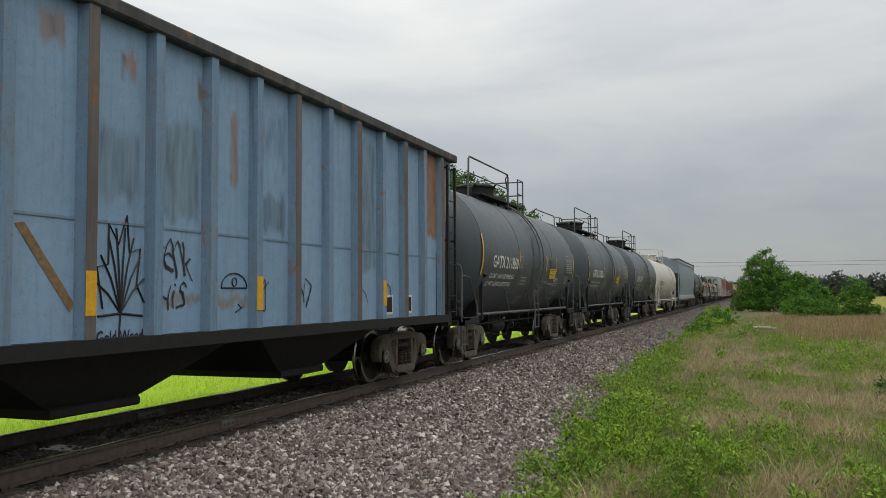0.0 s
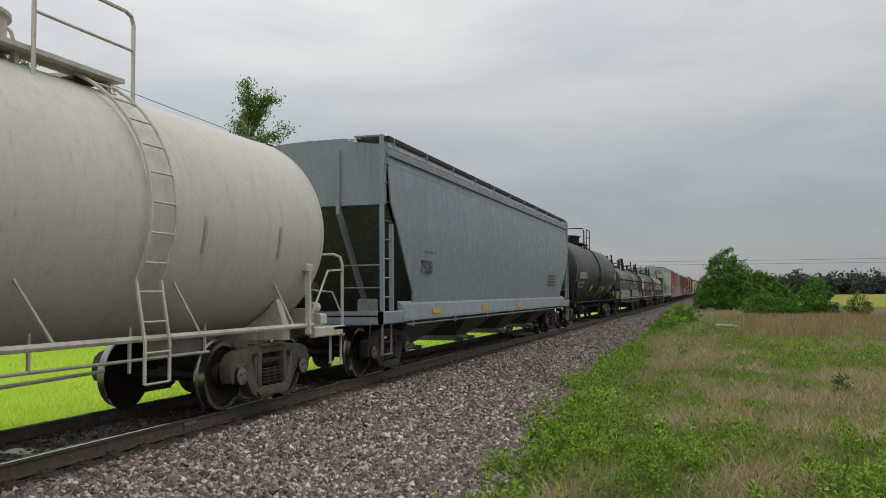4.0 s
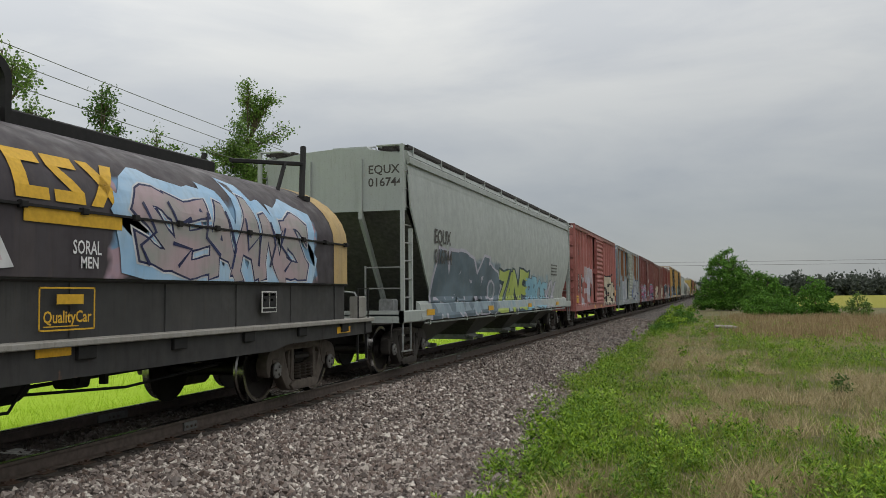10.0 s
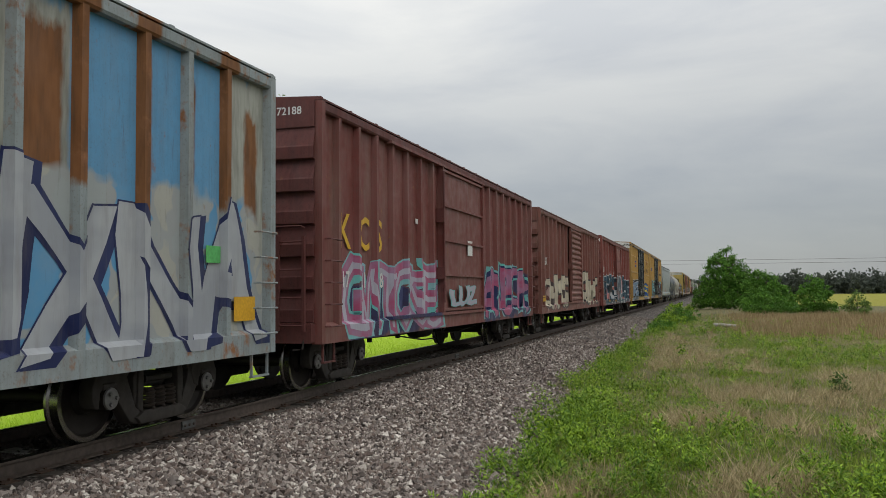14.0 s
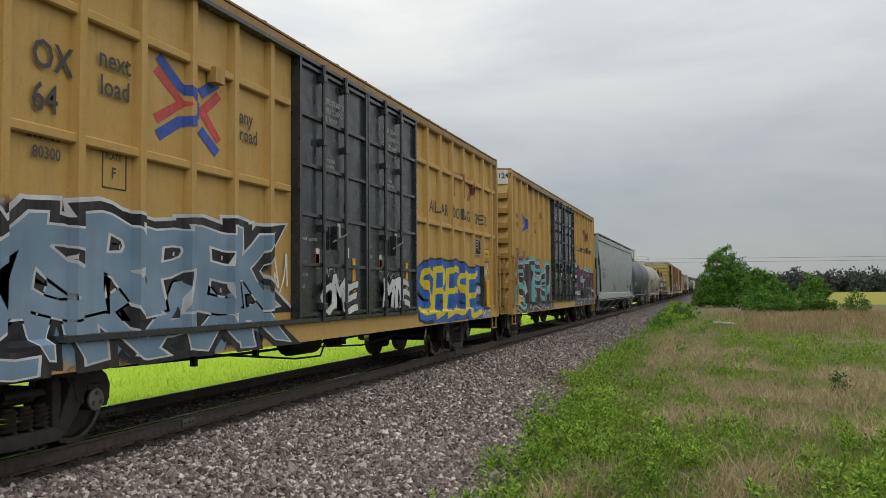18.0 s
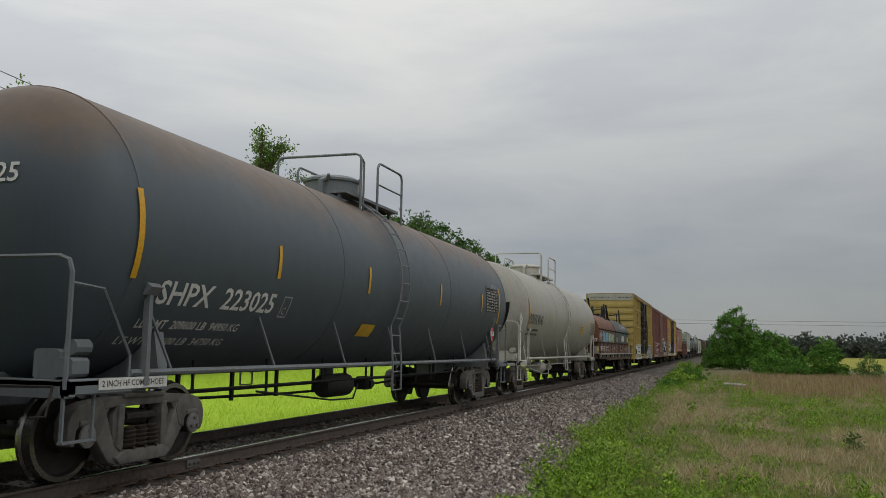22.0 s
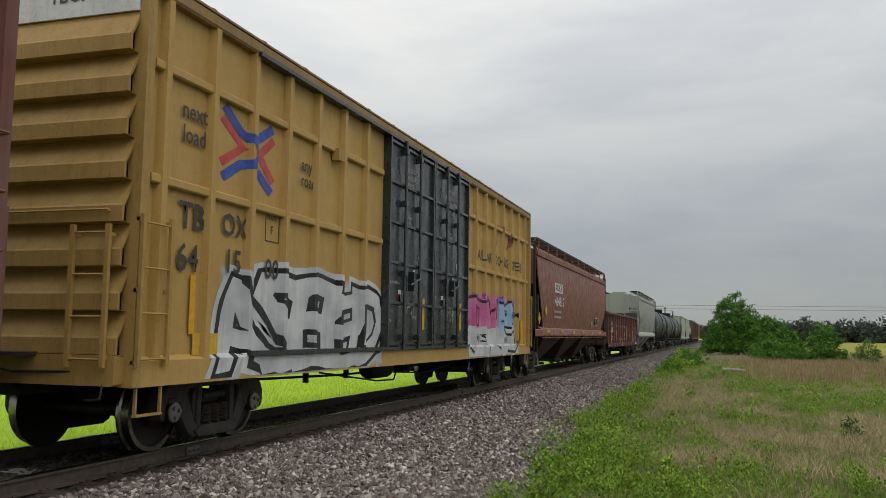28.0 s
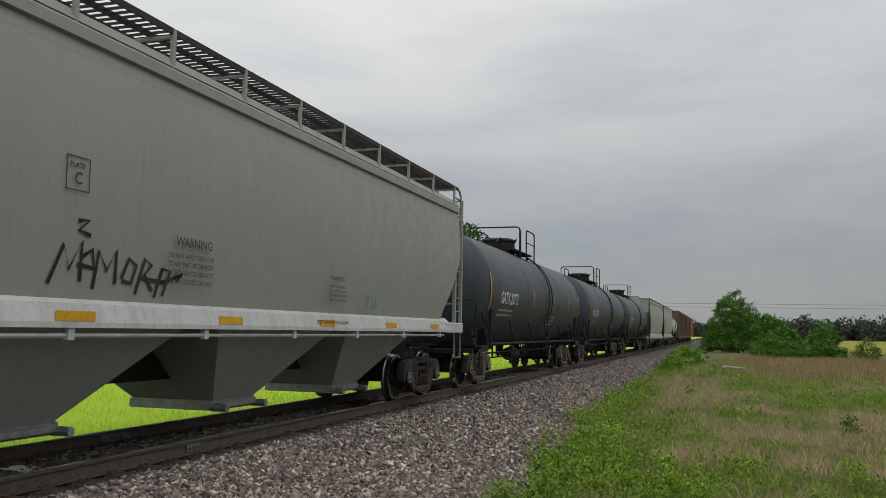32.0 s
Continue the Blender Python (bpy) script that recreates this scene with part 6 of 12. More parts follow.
def build_rails():
    side = plain("rusty_rail_side", (0.092, 0.072, 0.060), 0.75, 0.15, 14)
    top = plain("polished_rail_head", (0.55, 0.54, 0.52), 0.18, 1.0, 20, 0.15, 0.0)
    q = [(-0.07, -0.172), (0.07, -0.172), (0.07, -0.160), (0.012, -0.145), (0.009, -0.045), (0.036, -0.036), (0.037, -0.008), (0.030, 0.0), (-0.030, 0.0), (-0.037, -0.008), (-0.036, -0.036), (-0.009, -0.045), (-0.012, -0.145), (-0.07, -0.160)]
    for s in (1, -1):
        g = Form().prism([(s * 0.755 + x, z) for x, z in q], "y", -600, 900)
        for k, f in enumerate(g.f):
            zs = [g.v[i][2] for i in f]
            if min(zs) > -0.012 and len(f) == 4:
                g.m[k] = 1
        part("rail", g, (side, top), TRACK, "rusty rail with polished head")
    bar = plain("joint_bar_steel", (0.12, 0.12, 0.115), 0.6, 0.3)
    for s, y in ((1, 9.45), (-1, 9.9), (1, 21.4), (-1, 33.0), (1, 45.2)):
        for d in (1, -1):
            g = Form().prism([(s * 0.755 + d * 0.010, -0.142), (s * 0.755 + d * 0.032, -0.142), (s * 0.755 + d * 0.038, -0.09), (s * 0.755 + d * 0.030, -0.042), (s * 0.755 + d * 0.010, -0.046)], "y", y - (0.14 if s > 0 else 0.3), y + (0.14 if s > 0 else 0.3))
            jb = part("joint_bar", g, bar, TRACK)
            g = Form()
            for k in (-0.09, 0.0, 0.09):
                g.lathe([(s * 0.755 + d * 0.03, 0.016), (s * 0.755 + d * 0.052, 0.016), (s * 0.755 + d * 0.052, 0.001)], "x", 6, at=(0, y + k, -0.095))
            part("bolts", g, side, jb)


build_rails()
g = Form().slab(-0.45, 0.15, 7.62, 7.90, -0.20, -0.165, 0.01)
part("pale_plank", g, plain("weathered_plank", (0.42, 0.41, 0.38), 0.8), TRACK)
g = Form().slab(-0.95, -0.83, 9.45, 9.75, -0.22, -0.02, 0.02)
part("rail_anchor_block", g, plain("pale_block", (0.26, 0.25, 0.23), 0.8), TRACK)


# ---- the train, car by car, from the first that passes; the number is its middle's way along the train ----
TRAIN = []


def couple(car, u):
    car.location = (0, u, 0)
    TRAIN.append((car, u))
    return car


BLACKISH, GREY = (0.05, 0.055, 0.06), (0.5, 0.5, 0.5)
TEAL, AQUA, PINK, PURPLE = (0.16, 0.50, 0.46), (0.20, 0.62, 0.62), (0.62, 0.14, 0.30), (0.13, 0.05, 0.10)
CREAM, SILVER, NAVY, SKY = (0.60, 0.56, 0.42), (0.55, 0.57, 0.60), (0.03, 0.06, 0.20), (0.25, 0.46, 0.66)


S_WHITE, S_BLACK = spray("white_mural_spray", (0.58, 0.59, 0.60), (0.42, 0.44, 0.46)), spray("black_mural_spray", (0.012, 0.013, 0.016), (0.03, 0.03, 0.035))
S_NAVY = spray("night_blue_spray", (0.012, 0.022, 0.032), (0.045, 0.10, 0.14), 2.0)
S_SLATE = spray("slate_blue_spray", (0.14, 0.22, 0.30), (0.20, 0.29, 0.38), 0.8)
S_TEAL = spray("turquoise_spray", (0.12, 0.42, 0.39), (0.20, 0.40, 0.44), 1.8)
S_PLUM = spray("magenta_spray", (0.34, 0.07, 0.15), (0.30, 0.16, 0.26), 1.8)
S_UMBER = spray("umber_spray", (0.045, 0.032, 0.034), (0.075, 0.06, 0.06))
S_LIME = spray("lime_spray", (0.30, 0.38, 0.07), (0.36, 0.44, 0.12), 0.8)
S_AZURE = spray("azure_spray", (0.16, 0.34, 0.46), (0.22, 0.42, 0.52), 0.8)
S_DUSKY = spray("dusky_blue_spray", (0.055, 0.085, 0.11), (0.11, 0.16, 0.20), 0.8)
S_LILAC = spray("lilac_spray", (0.34, 0.33, 0.40), (0.40, 0.40, 0.46), 0.8)
S_SILVER = spray("silver_spray", (0.28, 0.30, 0.33), (0.37, 0.39, 0.41), 0.9)
S_ULTRA = spray("ultramarine_spray", (0.02, 0.07, 0.30), (0.03, 0.13, 0.42), 1.0)
S_DEEP = spray("deep_navy_spray", (0.012, 0.018, 0.07), (0.02, 0.03, 0.10), 1.0)
S_SUN = spray("sun_yellow_spray", (0.55, 0.42, 0.02), (0.62, 0.52, 0.04), 1.0)
S_CREAM = spray("cream_spray", (0.52, 0.48, 0.38), (0.42, 0.38, 0.30), 1.0)
S_BLUSH = spray("blush_spray", (0.50, 0.46, 0.52), (0.56, 0.44, 0.46), 1.5)
S_STEEL = spray("grey_violet_spray", (0.10, 0.09, 0.11), (0.16, 0.20, 0.21), 2.0)
S_PEARL = spray("pearl_spray", (0.44, 0.44, 0.50), (0.40, 0.34, 0.34), 1.6)
S_SKY = spray("sky_blue_spray", (0.24, 0.42, 0.62), (0.34, 0.48, 0.62), 1.5)
S_MINT = spray("mint_spray", (0.34, 0.46, 0.34), (0.42, 0.52, 0.40), 1.2)
S_CAMO = spray("olive_spray", (0.04, 0.045, 0.025), (0.14, 0.14, 0.07), 2.2)
S_CORAL = spray("coral_spray", (0.46, 0.17, 0.13), (0.42, 0.22, 0.24), 2.0)
S_ROSE = spray("rose_spray", (0.50, 0.10, 0.26), (0.56, 0.20, 0.36), 1.2)


def blue_hopper():
    side = painted("faded_blue_paint", (0.185, 0.30, 0.43), 0.5, 0.4, 0.22, 0.3, dirt_color=(0.20, 0.26, 0.32),
                   blocks=((-3.7, -2.9, 2.45, 3.3, (0.20, 0.30, 0.40)), (-1.75, -1.1, 2.45, 3.1, (0.16, 0.24, 0.32)), (-0.8, -0.15, 2.3, 3.3, (0.17, 0.25, 0.32)), (1.0, 1.7, 2.3, 2.75, (0.14, 0.22, 0.30)), (0.95, 1.7, 3.1, 3.8, (0.20, 0.32, 0.46)), (3.8, 4.5, 1.9, 3.9, (0.17, 0.25, 0.33)),
                           (-0.2, 0.0, 3.6, 3.85, (0.22, 0.19, 0.20)), (0.45, 0.6, 2.8, 3.6, (0.22, 0.20, 0.21)), (-1.4, -1.15, 3.65, 3.85, (0.24, 0.19, 0.19)), (-2.4, -2.1, 3.7, 4.0, (0.22, 0.20, 0.22)), (-0.9, 0.9, 1.42, 1.49, (0.22, 0.16, 0.08)), (6.7, 7.9, 2.6, 4.2, (0.26, 0.15, 0.10))))
    post = painted("blue_post_paint", (0.135, 0.23, 0.335), 0.5, 0.5, 0.6, 0.2)
    rusty = painted("rusty_brown_post_paint", (0.10, 0.085, 0.08), 0.6, 0.5, 0.7, 0.2)
    rim = painted("dark_rim_paint", (0.030, 0.033, 0.034), 0.6, 0.4, 0.5)
    posts = [-7.45 + 0.93 * i for i in range(17)]
    car = ribbed_hopper("hopper_car", "tall faded blue ribbed hopper car with rust streaks and spray tags", 16.4, 4.24, side, post, rim, M_BLACK, posts)
    for k in (0, 6, 10, 12, 14, 16):
        g = Form().box(1.571, 1.575, posts[k] - 0.067, posts[k] + 0.067, 1.12, 4.16)
        part("post_face", g, rusty, car)
    streak = plain("rust_streak", (0.20, 0.135, 0.07), 0.8, 0, 20, 0.3, 0)
    g = Form().poly([(1.4655, -2.62, 2.12), (1.4655, -2.52, 2.14), (1.4655, -1.95, 1.46), (1.4655, -2.0, 1.38)], ((3, 2, 1, 0),))
    part("rust_streak", g.mesh("rust_streak", fix=False), streak, car)
    x = 1.462
    for y0, y1, n, sd in ((0.95, 1.3, 2, 9), (2.0, 2.4, 2, 11), (3.7, 4.2, 2, 12), (4.7, 5.1, 2, 15)):
        scrawl(car, y0, y1, 1.35, 1.35 + (0.85 if sd < 6 else 0.4), flat_at(x + 0.005), M_SPRAYBLACK, n, sd, 0.016)
    words_on(car, "Gold Weed", -1.68, 1.14, 0.12, x + 0.006, M_SPRAYBLACK, 0.8)
    fan = [(-1.36, 1.36)]
    rays = [[fan[0], (-1.36 + 0.30 * math.sin(a) * 0.6, 1.36 + 0.5 * math.cos(a)), (-1.36 + 0.36 * math.sin(a), 1.36 + 0.82 * math.cos(a))] for a in (-1.2, -0.85, -0.5, -0.2, 0.15, 0.5, 0.85, 1.15)]
    rim_line = [(-1.36 + (0.36 if k % 2 else 0.24) * math.sin(a), 1.36 + (0.95 if k % 2 else 0.66) * math.cos(a)) for k, a in enumerate((-1.5, -1.1, -0.8, -0.5, -0.15, 0.2, 0.5, 0.85, 1.15, 1.5))]
    strokes(car, rays + [rim_line, [(-1.66, 1.34), (-1.36, 1.36), (-1.05, 1.33)], [(-1.36, 1.36), (-1.38, 1.12)]], x + 0.004, M_SPRAYBLACK)
    eye = [(0.54 + 0.26 * math.cos(a), 1.62 + 0.16 * math.sin(a)) for a in (math.pi * k / 8 for k in range(9))]
    strokes(car, [eye, [(0.28, 1.61), (0.80, 1.61)], [(0.54 + 0.05 * math.cos(a), 1.68 + 0.05 * math.sin(a)) for a in (math.pi * k / 4 for k in range(9))], [(0.62, 1.42), (0.70, 1.38), (0.56, 1.33)]], x + 0.004, M_SPRAYBLACK, 0.009)
    mural(car, "fenk", -0.88, -0.26, 1.72, 2.06, lambda y, z: 1.464, [], ((-0.015, S_BLACK, 0.0),), 330, 1.8, 1.1)
    mural(car, "HiS", -0.78, -0.36, 1.36, 1.62, lambda y, z: 1.464, [], ((-0.015, S_BLACK, 0.0),), 331, 1.8, 1.1)
    for k in (6, 9, 13):
        g = Form().box(1.572, 1.578, posts[k] - 0.066, posts[k] + 0.066, 1.35, 1.75)
        part("reflective_strip", g, M_YELLOW, car)
    for a, b in ((4.87, 5.2), (5.72, 6.05)):
        patch_on(car, a, b, 1.2, 1.52, x, M_WHITE, "consolidated_stencil")
        patch_on(car, a + 0.04, b - 0.04, 1.24, 1.48, x + 0.007, M_BLACK, "stencil_field")
    couple(car, 8.0)


def tank_mark(car, R, zc, mark, y0, y1, z, size, mat, seed, lines=()):
    """The car's mark and number with two small lines below it."""
    words_round(car, mark, y0, z, size, R, zc, mat, fitted(mark, size, y1 - y0))
    for k, (line, w) in enumerate(lines):
        words_round(car, line, y0 - 0.10 - 0.12 * k, z - 0.32 - 0.18 * k, 0.115, R, zc, mat, fitted(line, 0.115, w))
    if not lines:
        bars_round(car, y0 - 0.05, y1 - 0.4, z - 0.34, 2, 0.13, R, zc, M_STENCIL if mat is M_WHITE else mat, seed=seed)


def strokes(car, lines, x, mat, r=0.012, name="sprayed_tag"):
    """A thin line drawing on an upright side at x; lines of (y, z)."""
    g = Form()
    for line in lines:
        g.tube([(x, y, z) for y, z in line], r, 4)
    part(name, g, mat, car)


def small_tanks():
    mat = painted("dark_grey_tank_paint", (0.047, 0.060, 0.071), 0.42, 0.16, 0.0, 0.03, dirt_color=(0.085, 0.095, 0.092), spec=0.42, dents=0.06)
    dark = plain("charcoal_repaint", (0.040, 0.050, 0.060), 0.4)
    frame = painted("dusty_grey_frame_paint", (0.070, 0.078, 0.078), 0.55, 0.4, 0.05, 0.2, dirt_color=(0.12, 0.115, 0.10))
    R, zc = 1.60, 2.45
    for i, (number, u) in enumerate((("GATX 211860", 22.98), ("GATX 211893", 36.13), ("GATX 211877", 49.28))):
        car = tank_car("tank_car", "short dark grey tank car with yellow reflective strips and white lettering", 11.3, 8.86, R, zc, mat, M_BLACK, frame, 13.15,
                       combs=True, rail=(-3.2, 1.7), ladder_y=-0.02, group="dark grey tank cars", marks=(-1.94, 1.11, 2.43))
        tank_mark(car, R, zc, number, -4.24, -2.0, 2.26, 0.28, M_WHITE, 3 + i, (("LD LMT 218100 LB 98950 KG", 2.1), ("LT WT  67900 LB 30750 KG", 2.1)) if i == 0 else ())
        for y0, y1, z0, z1 in ((-1.78, -1.56, 2.46, 2.48), (-1.78, -1.56, 2.18, 2.20), (-1.78, -1.76, 2.18, 2.48), (-1.58, -1.56, 2.18, 2.48)):
            patch_round(car, y0, y1, z0, z1, R, zc, M_STENCIL, "stencil_frame")
        words_round(car, "C", -1.72, 2.23, 0.12, R, zc, M_STENCIL, 0.9)
        words_round(car, "MAXIMUM OPERATING PRESSURE FOR", 0.51, 1.87, 0.05, R, zc, M_STENCIL, fitted("MAXIMUM OPERATING PRESSURE FOR", 0.05, 1.08))
        for k, (line, w) in enumerate((("HEATER COILS 25 PSI", 0.68), ("EXTERIOR HEATER PIPES", 0.75), ("TO INLET OR OUTLET", 0.62), ("CAPS REQUIRED", 0.48))):
            words_round(car, line, 0.51 + 0.03 * k, 1.78 - 0.075 * k, 0.055, R, zc, M_STENCIL, fitted(line, 0.055, w))
        for k, w in enumerate((0.70, 0.52, 0.40)):
            bars_round(car, 0.72, 0.72 + w, 1.46 - 0.06 * k, 1, 0.06, R, zc, M_STENCIL, seed=40 + k)
        bars_round(car, 1.68, 2.5, 1.80, 1, 0.07, R, zc, M_STENCIL, seed=44)
        patch_round(car, 1.63, 2.38, 2.28, 2.52, R, zc, dark, "repainted_patch")
        words_round(car, "SR-8754", 2.36, 1.94, 0.12, R, zc, M_WHITE, 0.85)
        bars_round(car, 2.45, 3.0, 1.82, 2, 0.07, R, zc, M_STENCIL, seed=46)
        # emergency panel: yellow, with writing; lower and faded on the last of the three
        z = 1.97 if i < 2 else 1.42
        patch_round(car, 1.64, 2.44, z, z + (0.28 if i < 2 else 0.22), R, zc, M_GOLD if i < 2 else plain("faded_yellow_panel", (0.30, 0.25, 0.10), 0.6, 0, 12, 0.3, 0), "warning_panel")
        bars_round(car, 1.70, 2.38, z + 0.23, 2, 0.05, R + 0.005, zc, M_DARKTXT, seed=15 + i)
        bars_round(car, 1.70, 2.38, z + 0.09, 1, 0.08, R + 0.005, zc, M_DARKTXT, seed=16)
        if i == 2:
            patch_round(car, 1.62, 2.20, 1.80, 2.26, R, zc, dark, "repainted_patch")
        # qualification table
        patch_round(car, 3.86, 4.93, 2.11, 2.58, R, zc, dark, "stencil_field")
        bars_round(car, 3.90, 4.88, 2.56, 7, 0.062, R + 0.005, zc, M_STENCIL, seed=29 + i)
        bars_round(car, 3.90, 4.5, 2.70, 1, 0.06, R, zc, M_STENCIL, seed=33)
        bars_round(car, 3.90, 4.3, 2.02, 3, 0.08, R, zc, M_STENCIL, seed=34)
        for a, b in ((2.80, 3.05), (3.13, 3.38)):
            for y0, y1, z0, z1 in ((a, b, 1.60, 1.62), (a, b, 1.38, 1.40), (a, a + 0.02, 1.38, 1.62), (b - 0.02, b, 1.38, 1.62)):
                patch_round(car, y0, y1, z0, z1, R, zc, M_STENCIL, "stencil_frame")
        bars_round(car, -1.5, -0.85, 1.93, 3, 0.08, R, zc, M_STENCIL, seed=9 + i)
        for k, (line, w) in enumerate((("VALVE HANDLE MUST BE", 0.78), ("LOCKED AND CHAINED", 0.74), ("IN CLOSED POSITION", 0.66), ("BEFORE LOADING", 0.60))):
            words_round(car, line, -1.15 + 0.02 * k, 1.46 - 0.055 * k, 0.055, R, zc, M_STENCIL, fitted(line, 0.055, w))
        words_round(car, "CLOSED", -0.23, 1.53, 0.05, R, zc, M_STENCIL, 0.9)
        # raised reinforcing pad behind the ladder
        patch_round(car, -0.40, 0.52, 1.86, 2.96, R, zc, mat, "ladder_pad", 0.012)
        if i:
            scrawl(car, -3.6, -2.9, 1.62, 1.85, round_at(R, zc), M_STENCIL, 3, 300 + i, 0.02)
        couple(car, u)


def white_tanks():
    mat = painted("cream_white_tank_paint", (0.50, 0.485, 0.435), 0.4, 0.30, 0.0, 0.08, dirt_color=(0.36, 0.31, 0.24), dents=0.06)
    trim = painted("cream_white_trim", (0.50, 0.47, 0.41), 0.5, 0.5, 0.25)
    R, zc = 1.505, 2.44
    car = tank_car("tank_car", "cream white tank car with dark lettering and white railings", 14.3, 11.6, R, zc, mat, trim, trim, 16.2, rail=(-0.8, 2.9), stripes=False, ladder_y=2.3, dark_text=True, cross=(0.05, 1.45, 2.95))
    tank_mark(car, R, zc, "TELX 2415", -5.65, -3.45, 2.18, 0.30, M_DARKTXT, 5)
    bars_round(car, -3.0, -2.0, zc - 0.8, 2, 0.1, R, zc, M_DARKTXT, seed=6)
    for y in (-6.4, -3.0, -0.3, 3.4, 5.2):
        patch_round(car, y, y + 0.06, 2.02, 2.44, R, zc, M_STENCIL)
    couple(car, 63.9)
    mat2 = painted("grey_white_tank_paint", (0.300, 0.292, 0.256), 0.42, 0.28, 0.03, 0.10, dirt_color=(0.22, 0.185, 0.14), dents=0.06)
    trim2 = painted("grey_white_trim", (0.44, 0.43, 0.385), 0.5, 0.5, 0.25)
    R, zc = 1.565, 2.50
    car = tank_car("tank_car", "dirty off-white tank car with black lettering and yellow strips", 15.2, 12.6, R, zc, mat2, trim2, trim2, 16.9, rail=(-2.6, 1.0), ladder_y=-0.5, dark_text=True, marks=(-3.6, 2.4, 5.0), cross=(-1.85, -0.45, 1.0))
    tank_mark(car, R, zc, "DOWX 40143", -6.96, -4.94, 2.27, 0.32, M_DARKTXT, 7)
    patch_round(car, 3.1, 3.75, 2.02, 2.36, R, zc, M_GOLD, "warning_panel")
    bars_round(car, 3.15, 3.7, 2.28, 4, 0.075, R + 0.005, zc, M_DARKTXT, seed=8)
    bars_round(car, 5.9, 6.9, 2.5, 6, 0.09, R, zc, M_DARKTXT, seed=18)
    placard(car, -7.5, 1.40, 2.25, "3463", M_WHITE)
    head_text(car, "40143", 0.15, 3.02, 0.145, 15.2, R, zc, M_DARKTXT)
    head_text(car, "24805 US GAL", 0.15, 2.76, 0.11, 15.2, R, zc, M_DARKTXT)
    couple(car, 356.85)


def placard(car, y, x, z, number, mat):
    """A diamond hazard placard in a frame, facing the side."""
    g = Form()
    for r, lift, mi in ((0.21, 0.0, 0), (0.185, 0.006, 1)):
        g.poly([(x + lift, y - r, z), (x + lift, y, z - r), (x + lift, y + r, z), (x + lift, y, z + r)], ((0, 1, 2, 3),), mi)
    p = part("hazard_placard", g.mesh("hazard_placard", fix=False), (M_WHITE, mat), car)
    g = Form().box(x + 0.008, x + 0.012, y - 0.14, y + 0.14, z - 0.055, z + 0.055)
    part("number_panel", g, M_WHITE, p)
    words_on(p, number, y - 0.11, z, 0.08, x + 0.014, M_DARKTXT, 0.85)
    g = Form().box(x - 0.03, x - 0.005, y - 0.05, y + 0.05, 1.0, z - 0.12)
    part("placard_post", g, M_WHITE if mat is M_WHITE else M_STEEL, p)


